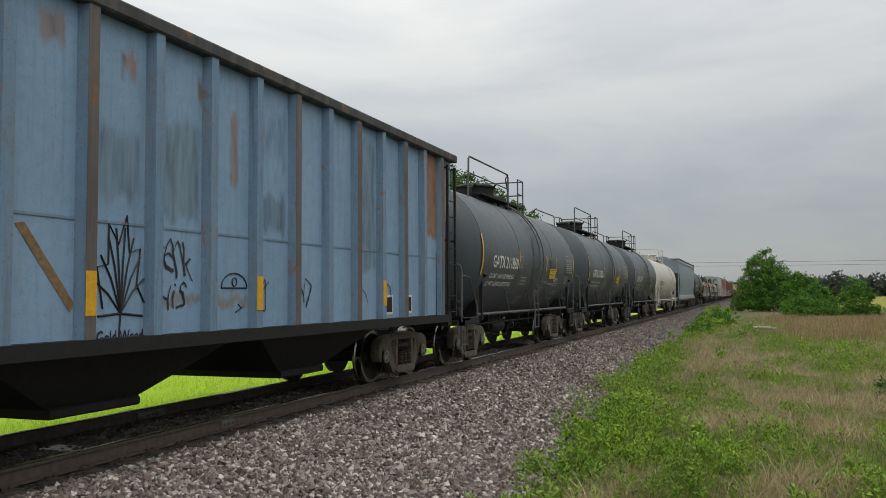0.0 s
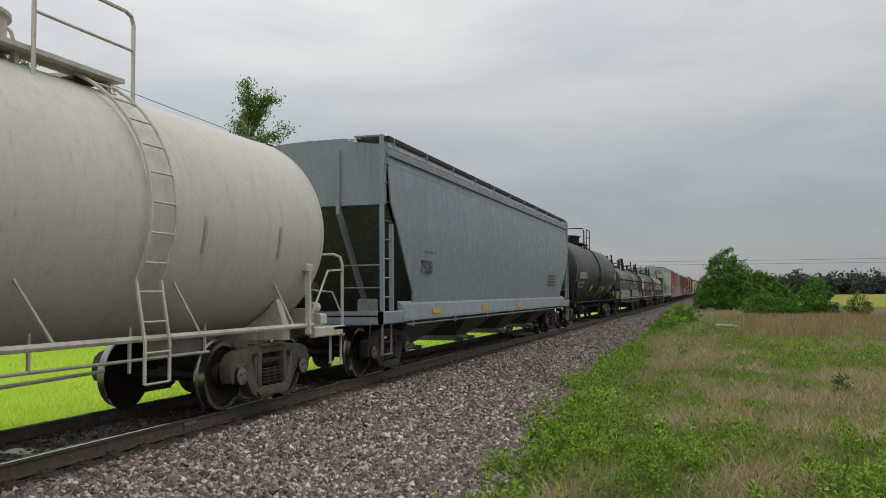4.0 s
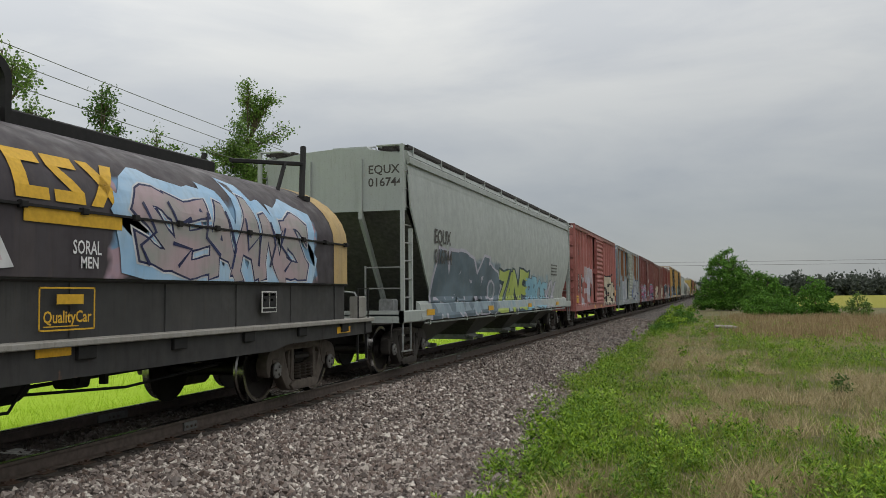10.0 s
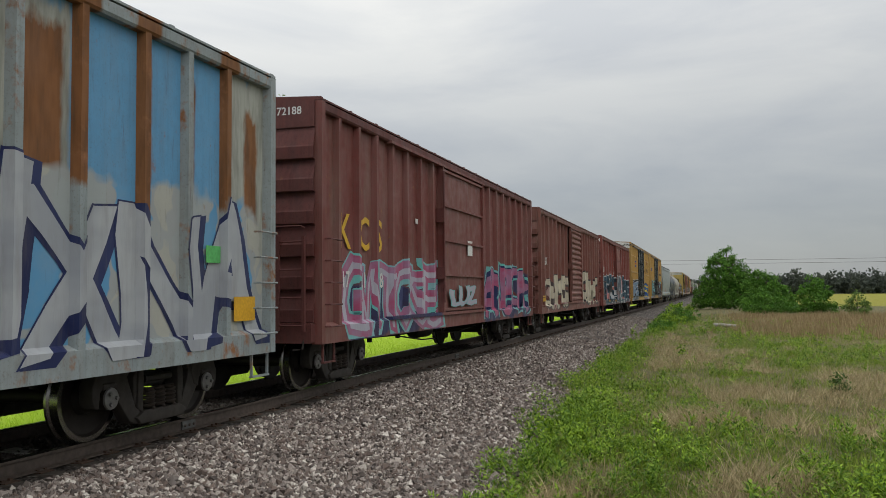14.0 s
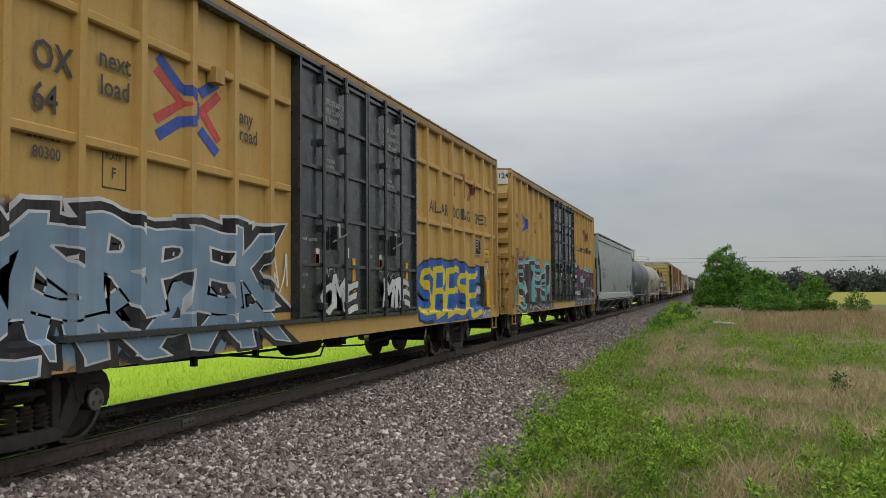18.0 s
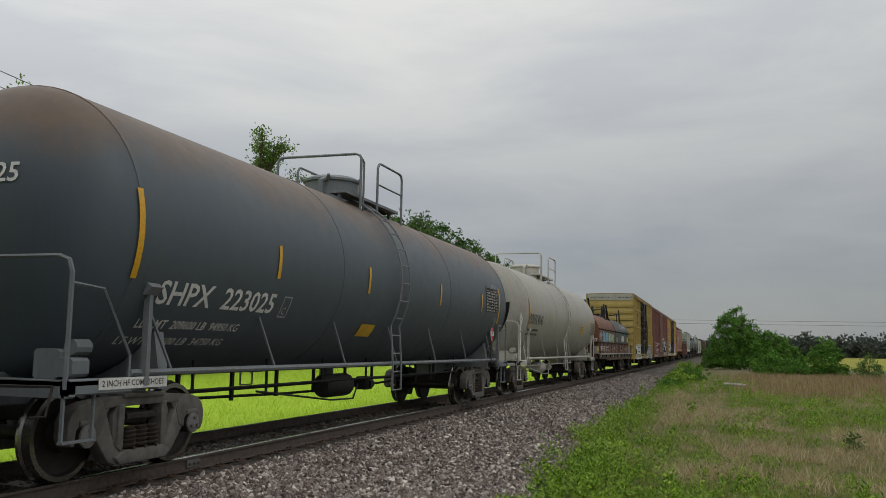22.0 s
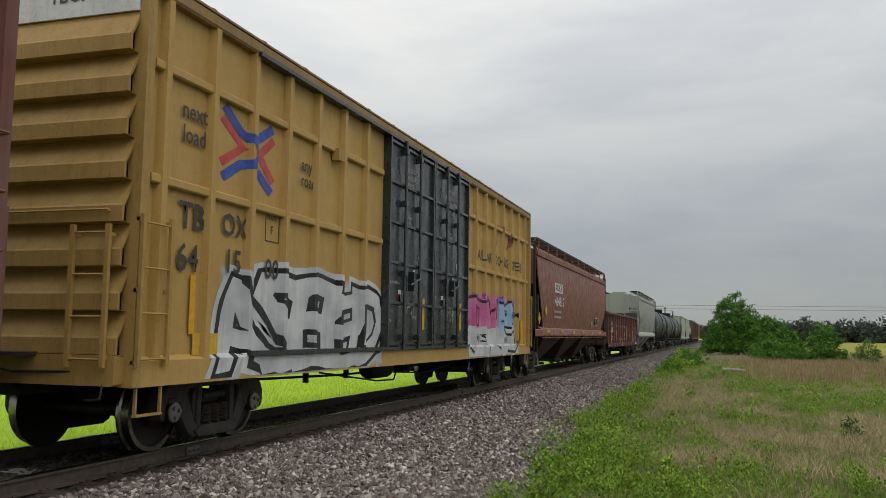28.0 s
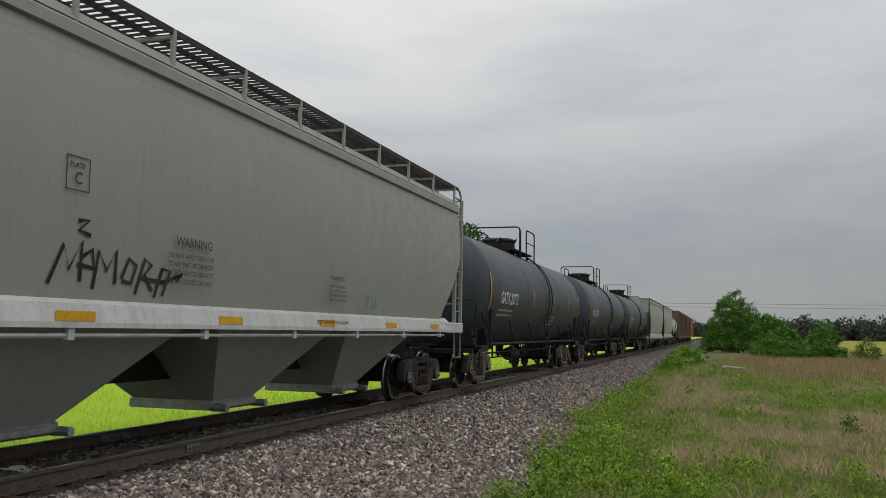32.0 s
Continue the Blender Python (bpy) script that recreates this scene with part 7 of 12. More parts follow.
def grey_hoppers():
    m5 = painted("mid_grey_hopper_paint", (0.20, 0.235, 0.27), 0.45, 0.35, 0.05, 0.15, dirt_color=(0.20, 0.20, 0.19))
    # shade of the slope sheets and bays is put into this darker grey
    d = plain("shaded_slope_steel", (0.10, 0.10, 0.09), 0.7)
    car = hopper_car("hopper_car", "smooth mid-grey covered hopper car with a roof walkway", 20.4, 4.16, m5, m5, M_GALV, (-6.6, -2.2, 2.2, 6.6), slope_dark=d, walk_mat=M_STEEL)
    bars_on(car, 5.6, 7.0, 2.1, 4, 0.11, 1.575, M_DARKTXT, seed=4)
    for y in (-7.5, -3.5, 0.5, 4.4, 8.4):
        patch_on(car, y, y + 0.55, 1.12, 1.22, 1.572, M_YELLOW)
    words_on(car, "HLCX", -8.2, 2.45, 0.26, 1.578, M_DARKTXT)
    words_on(car, "7528", -8.2, 2.05, 0.26, 1.578, M_DARKTXT)
    couple(car, 83.0)
    pal = [(0.10, 0.14, 0.17), (0.16, 0.21, 0.25), (0.20, 0.27, 0.31)]
    m10 = painted("pale_grey_hopper_paint", (0.30, 0.33, 0.315), 0.45, 0.16, 0.05, 0.15, dirt_color=(0.20, 0.20, 0.185),
                  pieces=((-8.1, -2.2, 1.05, 2.35, pal, (0.20, 0.25, 0.29), 0.55), (-2.3, 5.0, 1.05, 2.1, [(0.22, 0.30, 0.34), (0.285, 0.315, 0.305), (0.24, 0.30, 0.33)], (0.27, 0.31, 0.32), 0.6)))
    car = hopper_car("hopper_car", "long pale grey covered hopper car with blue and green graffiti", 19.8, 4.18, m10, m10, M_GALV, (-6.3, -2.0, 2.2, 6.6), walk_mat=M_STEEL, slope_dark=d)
    place, cuts = round_side(1.02, 0.34, 4.18)
    mural(car, "ARMO", -8.1, -2.5, 1.10, 2.25, place, cuts, ((0.11, S_LILAC, 0.0), (0.07, S_DUSKY, 0.0)), 201)
    mural(car, "ZANE", -2.3, 1.25, 1.10, 2.08, place, cuts, ((0.10, S_NAVY, 0.03), (0.04, S_LIME, 0.0)), 202, 0.8)
    mural(car, "BROS", 1.4, 4.6, 1.10, 1.92, place, cuts, ((0.075, S_DUSKY, 0.01), (0.05, S_AZURE, 0.0)), 203, 0.8)
    mural(car, "KX", 4.75, 6.3, 1.10, 1.9, place, cuts, ((0.06, S_DUSKY, 0.0), (0.045, S_LILAC, 0.0)), 204)
    words_on(car, "EQUX", -8.15, 2.72, 0.30, 1.605, M_DARKTXT)
    words_on(car, "016744", -8.15, 2.30, 0.30, 1.60, M_DARKTXT)
    ends_text(car, "EQUX", "016744", 19.8 / 2 - 0.35, 0.75, 3.95)
    for y in (-8.6, -3.6, 1.4, 6.4):
        patch_on(car, y, y + 0.5, 1.10, 1.22, 1.572, M_YELLOW)
    bars_on(car, 5.4, 6.6, 2.95, 8, 0.11, 1.585, M_DARKTXT, seed=14)
    couple(car, 171.95)
    m18 = painted("clean_grey_hopper_paint", (0.245, 0.28, 0.285), 0.42, 0.12, 0.0, 0.1, dirt_color=(0.20, 0.21, 0.205))
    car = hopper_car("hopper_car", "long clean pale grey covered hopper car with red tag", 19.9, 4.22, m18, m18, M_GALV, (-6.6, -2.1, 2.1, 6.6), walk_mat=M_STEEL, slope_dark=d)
    words_on(car, "EQUX", -8.15, 2.72, 0.30, 1.585, M_DARKTXT)
    words_on(car, "12120", -8.15, 2.30, 0.30, 1.58, M_DARKTXT)
    ends_text(car, "EQUX", "12120", 19.9 / 2 - 0.35, 0.75, 3.95)
    place, cuts = round_side(1.02, 0.34, 4.22)
    mural(car, "THE", -2.6, -2.0, 1.80, 1.96, place, cuts, ((0.0, M_SPRAYRED, 0.0),), 320, 1.0, 0.8)
    mural(car, "BigKids", -2.72, -1.0, 1.42, 1.70, place, cuts, ((0.0, M_SPRAYRED, 0.0),), 321, 1.4, 0.85)
    for k, w in enumerate(("VX", "VENT", "VALVE")):
        words_on(car, w, -4.2, 1.22 - 0.06 * k, 0.035, 1.58, M_DARKTXT)
    bars_on(car, 4.9, 5.9, 2.1, 7, 0.08, 1.602, M_DARKTXT, seed=24)
    patch_on(car, 6.54, 6.9, 1.6, 1.84, 1.595, M_BLACK, "consolidated_stencil")
    words_on(car, "CENTER FLOW", 3.5, 1.16, 0.10, 1.578, M_DARKTXT)
    for y in (-7.2, -3.2, -0.4, 2.2, 4.6, 8.0):
        patch_on(car, y, y + 0.55, 1.08, 1.2, 1.572, M_YELLOW)
    couple(car, 319.4)
    m27 = painted("stone_grey_hopper_paint", (0.27, 0.287, 0.258), 0.45, 0.13, 0.03, 0.08, dirt_color=(0.22, 0.215, 0.18))
    sill27 = painted("white_sill_paint", (0.48, 0.50, 0.50), 0.45, 0.3, 0.05)
    car = hopper_car("hopper_car", "stone grey covered hopper car with black tag and white sill", 16.0, 4.14, m27, m27, M_GALV, (-3.9, 0.0, 3.7), walk_mat=M_STEEL, slope_dark=m27, sill=1.38, sill_mat=sill27, lip=0.26,
                     slope_z=(1.75, 3.0), body_sheet=1.4, truck_in=1.3, deck=0.42)
    words_on(car, "MULX", -6.65, 2.95, 0.28, 1.585, M_DARKTXT)
    words_on(car, "200054", -6.75, 2.45, 0.28, 1.585, M_DARKTXT)
    ends_text(car, "MULX", "200054", 8.0 - 0.35, 0.9, 3.3)
    pen = [[(-4.55, 1.76), (-4.42, 2.12), (-4.32, 1.90), (-4.20, 2.16), (-4.16, 1.80)], [(-4.22, 1.95), (-4.0, 1.93), (-4.05, 2.10), (-4.18, 2.02)], [(-3.98, 1.74), (-3.96, 2.10), (-3.82, 1.92), (-3.72, 2.12), (-3.68, 1.80)],
           [(-3.60, 1.86), (-3.52, 2.06), (-3.40, 2.0), (-3.44, 1.82), (-3.58, 1.84)], [(-3.36, 1.72), (-3.28, 2.08), (-3.16, 2.02), (-3.26, 1.92), (-3.10, 1.76)], [(-3.05, 1.70), (-2.98, 2.0), (-2.84, 1.98), (-2.92, 1.72)], [(-3.30, 1.88), (-2.95, 1.86), (-2.62, 1.96), (-2.70, 1.88)], [(-4.28, 2.34), (-4.14, 2.36), (-4.26, 2.26), (-4.10, 2.22)]]
    lines_over(car, pen, 0.045, *round_side(1.38, 0.26, 4.14), S_BLACK)
    scrawl(car, 2.3, 2.8, 1.75, 2.0, flat_at(1.605), M_BLUEPAINT, 3, 42, 0.02)
    words_on(car, "WARNING", -2.85, 2.30, 0.10, 1.605, M_DARKTXT)
    for k, line in enumerate(("DO NOT APPLY VIBRATOR", "TO ANY PART OF CAR BODY", "EXCEPT VIBRATOR BRACKETS", "USE ON LOADED CAR ONLY")):
        words_on(car, line, -2.98, 2.15 - 0.09075 * k, 0.055, 1.605, M_DARKTXT, fitted(line, 0.055, 0.85))
    words_on(car, "WARNING", 0.97, 2.15, 0.07, 1.605, M_DARKTXT)
    for k, line in enumerate(("DO NOT APPLY VIBRATOR", "TO ANY PART OF CAR BODY", "EXCEPT VIBRATOR BRACKETS", "USE ON LOADED CAR ONLY")):
        words_on(car, line, 0.92, 2.03 - 0.066 * k, 0.04, 1.605, M_DARKTXT, fitted(line, 0.04, 0.6))
    words_on(car, "VENT CAR WHEN UNLOADING", 0.6, 1.50, 0.055, 1.578, M_DARKTXT)
    g = Form()
    for a, b, c, e in ((-4.5, -4.2, 2.60, 2.61), (-4.5, -4.2, 2.90, 2.91), (-4.5, -4.49, 2.60, 2.91), (-4.21, -4.2, 2.60, 2.91)):
        g.box(1.60, 1.604, a, b, c, e)
    part("plate_stencil", g, M_DARKTXT, car)
    words_on(car, "C", -4.4, 2.71, 0.11, 1.604, M_DARKTXT)
    words_on(car, "PLATE", -4.46, 2.83, 0.05, 1.604, M_DARKTXT)
    for y in (-6.2, -4.5, -1.92, 0.71, 3.3, 5.7):
        patch_on(car, y, y + 0.5, 1.44, 1.53, 1.572, M_YELLOW)
    couple(car, 484.1)


def ends_text(car, top, low, y, x, z):
    for w, dz in ((top, 0.0), (low, -0.25)):
        me = lettering(w, 0.17).copy()
        me.transform(Matrix.Rotation(-math.pi / 2, 4, "Z"))
        me.materials.append(M_DARKTXT)
        ob = new("lettering", me)
        ob.parent = car
        ob.matrix_parent_inverse = Matrix.Translation((x - 0.05, -y - 0.012, z + dz))


def plate_text(car, words, y, x, z, size, mat):
    me = lettering(words, size).copy()
    me.transform(Matrix.Rotation(-math.pi / 2, 4, "Z"))
    me.materials.append(mat)
    ob = new("lettering", me)
    ob.parent = car
    ob.matrix_parent_inverse = Matrix.Translation((x, y - 0.036, z))


def head_text(car, words, x, z, size, L, R, zc, mat):
    """Words on the round head of a tank that faces down the track; x is their middle."""
    me = lettering(words, size).copy()
    half = max(v.co.y for v in me.vertices) / 2
    for v in me.vertices:
        xx, zz = x - half + v.co.y, z + v.co.z
        r = min(0.98, math.hypot(xx, zz - zc) / R)
        v.co = (xx, -L / 2 + 0.62 - 0.62 * math.sqrt(1 - r * r) - 0.012, zz)
    me.materials.append(mat)
    ob = new("lettering", me)
    ob.parent = car
    return ob


def black_tank():
    mat = painted("black_tank_paint", (0.012, 0.016, 0.019), 0.44, 0.10, 0.0, 0.01, spec=0.30, top_rust=3.50, dirt_color=(0.06, 0.055, 0.05), dents=0.06)
    R, zc = 1.532, 2.468
    car = tank_car("tank_car", "long black tank car, rusty along its top, with white lettering", 16.6, 13.95, R, zc, mat, M_BLACK, M_BLACK, 17.8, combs=True, rail=(-2.0, 1.45), ladder_y=-0.55, cross=(-0.73, 0.23, 1.45), marks=(-1.47, 1.35, 4.79))
    tank_mark(car, R, zc, "TILX 254105", -6.74, -4.71, 2.27, 0.28, M_WHITE, 11, (("LD LMT 187100 LB 84850 KG", 1.87), ("LT WT  75900 LB 34450 KG", 1.90)))
    for y0, y1, z0, z1 in ((-4.42, -4.20, 2.50, 2.52), (-4.42, -4.20, 2.20, 2.22), (-4.42, -4.40, 2.20, 2.52), (-4.22, -4.20, 2.20, 2.52)):
        patch_round(car, y0, y1, z0, z1, R, zc, M_WHITE, "stencil_frame")
    words_round(car, "C", -4.36, 2.25, 0.12, R, zc, M_WHITE, 0.9)
    patch_round(car, -6.9, -6.7, zc - 0.45, zc - 0.3, R, zc, M_REDPAINT, "red_tag")
    for y, z in ((-2.45, 1.58), (2.4, 1.52)):
        patch_round(car, y, y + 0.75, z, z + 0.28, R, zc, M_GOLD, "warning_panel")
        bars_round(car, y + 0.08, y + 0.7, z + 0.20, 3, 0.08, R + 0.004, zc, M_DARKTXT, seed=12)
    bars_round(car, 1.2, 2.4, zc - 0.7, 5, 0.11, R, zc, M_STENCIL, seed=13)
    bars_round(car, 5.0, 6.2, zc - 0.6, 5, 0.11, R, zc, M_STENCIL, seed=14)
    patch_round(car, 6.0, 6.5, 1.66, 1.9, R, zc, M_STENCIL, "data_panel")
    bars_round(car, 6.05, 6.45, 1.84, 4, 0.055, R + 0.005, zc, M_BLACK, seed=16)
    patch_round(car, 6.62, 7.6, 2.24, 2.66, R, zc, M_STENCIL, "data_panel")
    bars_round(car, 6.66, 7.56, 2.60, 7, 0.058, R + 0.005, zc, M_BLACK, seed=17)
    placard(car, 7.2, 1.42, 1.45, "2348", M_REDPAINT)
    for w, z, size in (("254105", 2.98, 0.22), ("23500 US GAL", 2.72, 0.12), ("88958 L", 2.53, 0.12)):
        head_text(car, w, 0.12, z, size, 16.6, R, zc, M_WHITE)
    couple(car, 103.3)


def blue_tank():
    mat = painted("blue_grey_tank_paint", (0.060, 0.078, 0.094), 0.48, 0.14, 0.0, 0.06, top_rust=3.15, spec=0.36, dirt_color=(0.09, 0.085, 0.08), dents=0.06)
    trim = painted("blue_grey_trim", (0.135, 0.155, 0.17), 0.5, 0.4, 0.2)
    R, zc = 1.57, 2.52
    car = tank_car("tank_car", "blue-grey tank car with rust along the top and white lettering", 16.5, 13.6, R, zc, mat, trim, trim, 18.0, combs=True, rail=(-1.9, 1.5), ladder_y=-0.5, marks=(-4.84, -1.8, 2.0, 5.2), cross=(-0.6, 0.2, 1.5), gear=plain("grey_cast_steel", (0.135, 0.128, 0.118), 0.75, 0.1, 9), far_strip=6.9)
    tank_mark(car, R, zc, "SHPX  223025", -7.17, -4.70, 1.90, 0.27, M_WHITE, 21, (("LD LMT  209600 LB  94950 KG", 2.0), ("LT WT   76600 LB  34750 KG", 2.0)))
    for y0, y1, z0, z1 in ((-4.5, -4.28, 2.01, 2.03), (-4.5, -4.28, 1.75, 1.77), (-4.5, -4.48, 1.75, 2.03), (-4.30, -4.28, 1.75, 2.03)):
        patch_round(car, y0, y1, z0, z1, R, zc, M_STENCIL, "stencil_frame")
    words_round(car, "C", -4.44, 1.83, 0.11, R, zc, M_STENCIL, 0.9)
    patch_on(car, -8.0, -6.95, 0.93, 1.04, 1.452, M_WHITE, "shoe_plate")
    words_on(car, "2 INCH HF COMP SHOES", -7.96, 0.985, 0.06, 1.46, M_DARKTXT, fitted("2 INCH HF COMP SHOES", 0.06, 0.95))
    # inspection table: a ruled black panel
    patch_round(car, 5.66, 6.78, zc - 0.24, zc + 0.36, R, zc, M_BLACK, "data_panel")
    for k in range(9):
        z = zc - 0.225 + 0.57 * k / 8
        patch_round(car, 5.68, 6.76, z, z + 0.008, R + 0.004, zc, M_STENCIL, "table_rule")
    for y in (5.68, 6.14, 6.36, 6.56, 6.752):
        patch_round(car, y, y + 0.008, zc - 0.225, zc + 0.353, R + 0.005, zc, M_STENCIL, "table_rule")
    for k, line in enumerate(("STUB SILL INSPECTION", "88.B.2 INSPECTION", "LINING", "PRD VALVE 75 PSI", "SERVICE EQUIPMENT", "THICKNESS TEST", "TANK QUALIFICATION")):
        z = zc - 0.205 + 0.57 * k / 8
        words_round(car, line, 5.70, z, 0.036, R + 0.006, zc, M_WHITE, fitted(line, 0.036, min(0.42, 0.024 * len(line))))
        for y, w in ((6.17, "ARIA"), (6.39, "2013"), (6.59, "2023")):
            words_round(car, w, y, z, 0.042, R + 0.006, zc, M_WHITE, 0.85)
    for y, w in ((6.38, "QUALIFIED"), (6.60, "DUE")):
        words_round(car, w, y, zc + 0.295, 0.036, R + 0.006, zc, M_WHITE, 0.7)
    words_round(car, "DOT 111S100W1", 6.28, zc + 0.41, 0.075, R, zc, M_STENCIL, fitted("DOT 111S100W1", 0.075, 0.52))
    for y0, y1, z0, z1 in ((6.58, 6.76, -0.40, -0.38), (6.58, 6.76, -0.56, -0.54), (6.58, 6.60, -0.56, -0.38), (6.74, 6.76, -0.56, -0.38), (6.63, 6.71, -0.50, -0.43)):
        patch_round(car, y0, y1, zc + z0, zc + z1, R, zc, M_STENCIL, "stencil_frame")
    # half shield over the lower part of the far head
    g, pts = Form(), []
    for d in range(-180, 1, 10):
        a = radians(d)
        for r, y in ((1.0, -0.42), (1.0, -0.34), (0.86, -0.10), (0.6, 0.06), (0.3, 0.12), (0.02, 0.14)):
            pts.append(((R + 0.02) * r * math.cos(a), 8.40 + y, zc + 0.12 + (R - 0.10) * r * math.sin(a)))
    g.poly(pts, [(6 * i + k, 6 * i + k + 1, 6 * i + k + 7, 6 * i + k + 6) for i in range(18) for k in range(5)])
    part("head_shield", g.mesh("head_shield", 40, fix=False), M_BLACK, car)
    patch_round(car, -1.6, -1.0, 1.55, 1.75, R, zc, M_GOLD, "warning_panel")
    placard(car, 6.75, 1.44, 1.75, "1993", M_REDPAINT)
    head_text(car, "223025", 0.10, 3.02, 0.20, 16.5, R, zc, M_WHITE)
    couple(car, 339.05)


def emblem(car, y, z, h, w, surface, mat):
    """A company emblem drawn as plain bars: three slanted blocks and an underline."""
    g = Form()
    step = w / 3

    def quad(pts):
        g.poly([surface(y + a, z + b) for a, b in pts], ((0, 1, 2, 3),))
    k = 4
    for i in range(3):
        x0 = i * step
        for j in range(k):
            b0, b1 = h * j / k, h * (j + 1) / k
            thick = step * 0.36
            if i == 0:
                quad([(x0, b0), (x0 + thick, b0), (x0 + thick, b1), (x0, b1)])
                if j in (0, k - 1):
                    quad([(x0 + thick, b0), (x0 + step * 0.85, b0), (x0 + step * 0.85, b1), (x0 + thick, b1)])
            elif i == 1:
                if j in (0, k - 1):
                    quad([(x0, b0), (x0 + step * 0.85, b0), (x0 + step * 0.85, b1), (x0, b1)])
                elif j == 1:
                    quad([(x0 + step * 0.5, b0), (x0 + step * 0.85, b0), (x0 + step * 0.6, b1), (x0 + step * 0.2, b1)])
                else:
                    quad([(x0 + step * 0.2, b0), (x0 + step * 0.6, b0), (x0 + step * 0.3, b1), (x0, b1)])
            else:
                for s in (1, -1):
                    f0, f1 = (b0 / h, b1 / h) if s > 0 else (1 - b0 / h, 1 - b1 / h)
                    c0, c1 = x0 + step * 0.75 * f0, x0 + step * 0.75 * f1
                    quad([(c0, b0), (c0 + thick, b0), (c1 + thick, b1), (c1, b1)])
    return part("emblem", g.mesh("emblem", fix=False), mat, car)


def hood_surface(zs=1.08, top=3.30, lift=0.008):
    kz = zs + 1.24

    def f(y, z):
        if z <= kz:
            return (1.47 + lift, y, z)
        a = math.asin(min(0.999, (z - kz) / (top - kz)))
        return (1.47 * math.cos(a) + lift, y, z + lift * 0.5)
    return f


def coil_cars():
    side = hood_surface()
    navy = painted("blue_black_hood_paint", (0.032, 0.040, 0.056), 0.42, 0.30, 0.10, 0.2, dirt_color=(0.11, 0.10, 0.085))
    brown = painted("dusty_hood_paint", (0.085, 0.068, 0.054), 0.65, 0.45, 0.15, 0.2, dirt_color=(0.13, 0.10, 0.075), blocks=((-0.4, 7.2, 1.5, 2.36, (0.048, 0.058, 0.050)),))
    plum = painted("faded_plum_hood_paint", (0.036, 0.030, 0.036), 0.5, 0.35, 0.06, 0.2, dirt_color=(0.11, 0.09, 0.08))
    sill = painted("blue_black_sill_paint", (0.024, 0.024, 0.025), 0.6, 0.4, 0.2, dirt_color=(0.06, 0.055, 0.05))
    deck = painted("dusty_deck_paint", (0.036, 0.036, 0.036), 0.6, 0.4, 0.15, dirt_color=(0.075, 0.07, 0.065))
    pale = painted("pale_blue_grey_trough_paint", (0.19, 0.23, 0.26), 0.6, 0.5, 0.3, 0.3, dirt_color=(0.10, 0.09, 0.075))
    edge = painted("pale_walkway_paint", (0.25, 0.245, 0.225), 0.7, 0.4, 0.2)
    car = coil_car("coil_car", "steel-coil car with two blue-black hoods and yellow emblems", 15.7, ((-7.25, -0.35, navy, None), (-0.25, 7.0, brown, None)), sill, deck, edge, M_BLACK)
    emblem(car, -5.48, 2.38, 0.42, 1.35, side, M_GOLD)
    emblem(car, 2.69, 2.36, 0.42, 1.36, side, M_GOLD)
    for y in (-5.4, 2.78):
        g = Form().box(1.478, 1.486, y, y + 1.28, 2.14, 2.26)
        part("emblem_bar", g, M_GOLD, car)
    patch_on(car, -6.9, -0.4, 1.18, 1.70, 1.445, pale, "painted_trough_panel")
    patch_on(car, 1.2, 6.9, 1.18, 1.70, 1.445, pale, "painted_trough_panel")
    words_on(car, "CSXT 498291", -6.3, 1.44, 0.26, 1.455, M_GOLD, fitted("CSXT 498291", 0.26, 2.2))
    plate_text(car, "CSXT", -7.25, 0.35, 2.75, 0.22, M_GOLD)
    plate_text(car, "CSXT 498291", -7.13, 0.45, 1.5, 0.13, M_GOLD)
    patch_on(car, -7.0, -6.0, 1.15, 1.30, 1.52, M_YELLOW)
    scrawl(car, 1.2, 5.2, 1.74, 2.0, side, M_STENCIL, 10, 50, 0.03)
    patch_on(car, 4.41, 4.8, 1.30, 1.59, 1.452, M_WHITE, "consolidated_stencil")
    patch_on(car, 4.45, 4.76, 1.34, 1.55, 1.459, M_BLACK, "stencil_field")
    patch_on(car, 5.56, 6.6, 1.28, 1.36, 1.452, M_GOLD)
    patch_on(car, 2.57, 2.97, 1.0, 1.1, 1.525, M_YELLOW)
    patch_on(car, 2.7, 3.04, 1.36, 1.52, 1.452, M_BLACK, "repainted_patch")
    words_on(car, "RESTRICTED LOADING", 1.33, 1.48, 0.10, 1.455, M_GOLD, fitted("RESTRICTED LOADING", 0.10, 1.05))
    words_on(car, "SEE EQUIPMENT REGISTER", 1.40, 1.37, 0.07, 1.455, M_GOLD, fitted("SEE EQUIPMENT REGISTER", 0.07, 0.9))
    words_on(car, "LD LMT 194800", -3.9, 1.50, 0.11, 1.455, M_GOLD, 0.9)
    words_on(car, "LT WT  68200", -3.9, 1.35, 0.11, 1.455, M_GOLD, 0.9)
    patch_on(car, 0.23, 0.62, 1.75, 1.95, 1.478, M_GOLD, "warning_panel")
    bars_on(car, 0.26, 0.59, 1.92, 4, 0.045, 1.487, M_DARKTXT, seed=51)
    scrawl(car, 0.55, 1.1, 1.72, 2.2, side, spray("pink_white_spray", (0.62, 0.30, 0.48), (0.65, 0.6, 0.62)), 2, 52, 0.035)
    g = Form().box(1.445, 1.47, 3.66, 3.78, 1.18, 1.70)
    part("panel_joint", g, sill, car)
    couple(car, 121.2)
    # second: one long hood, white block tag
    tan = painted("tan_band_paint", (0.42, 0.30, 0.13), 0.6, 0.4, 0.1)
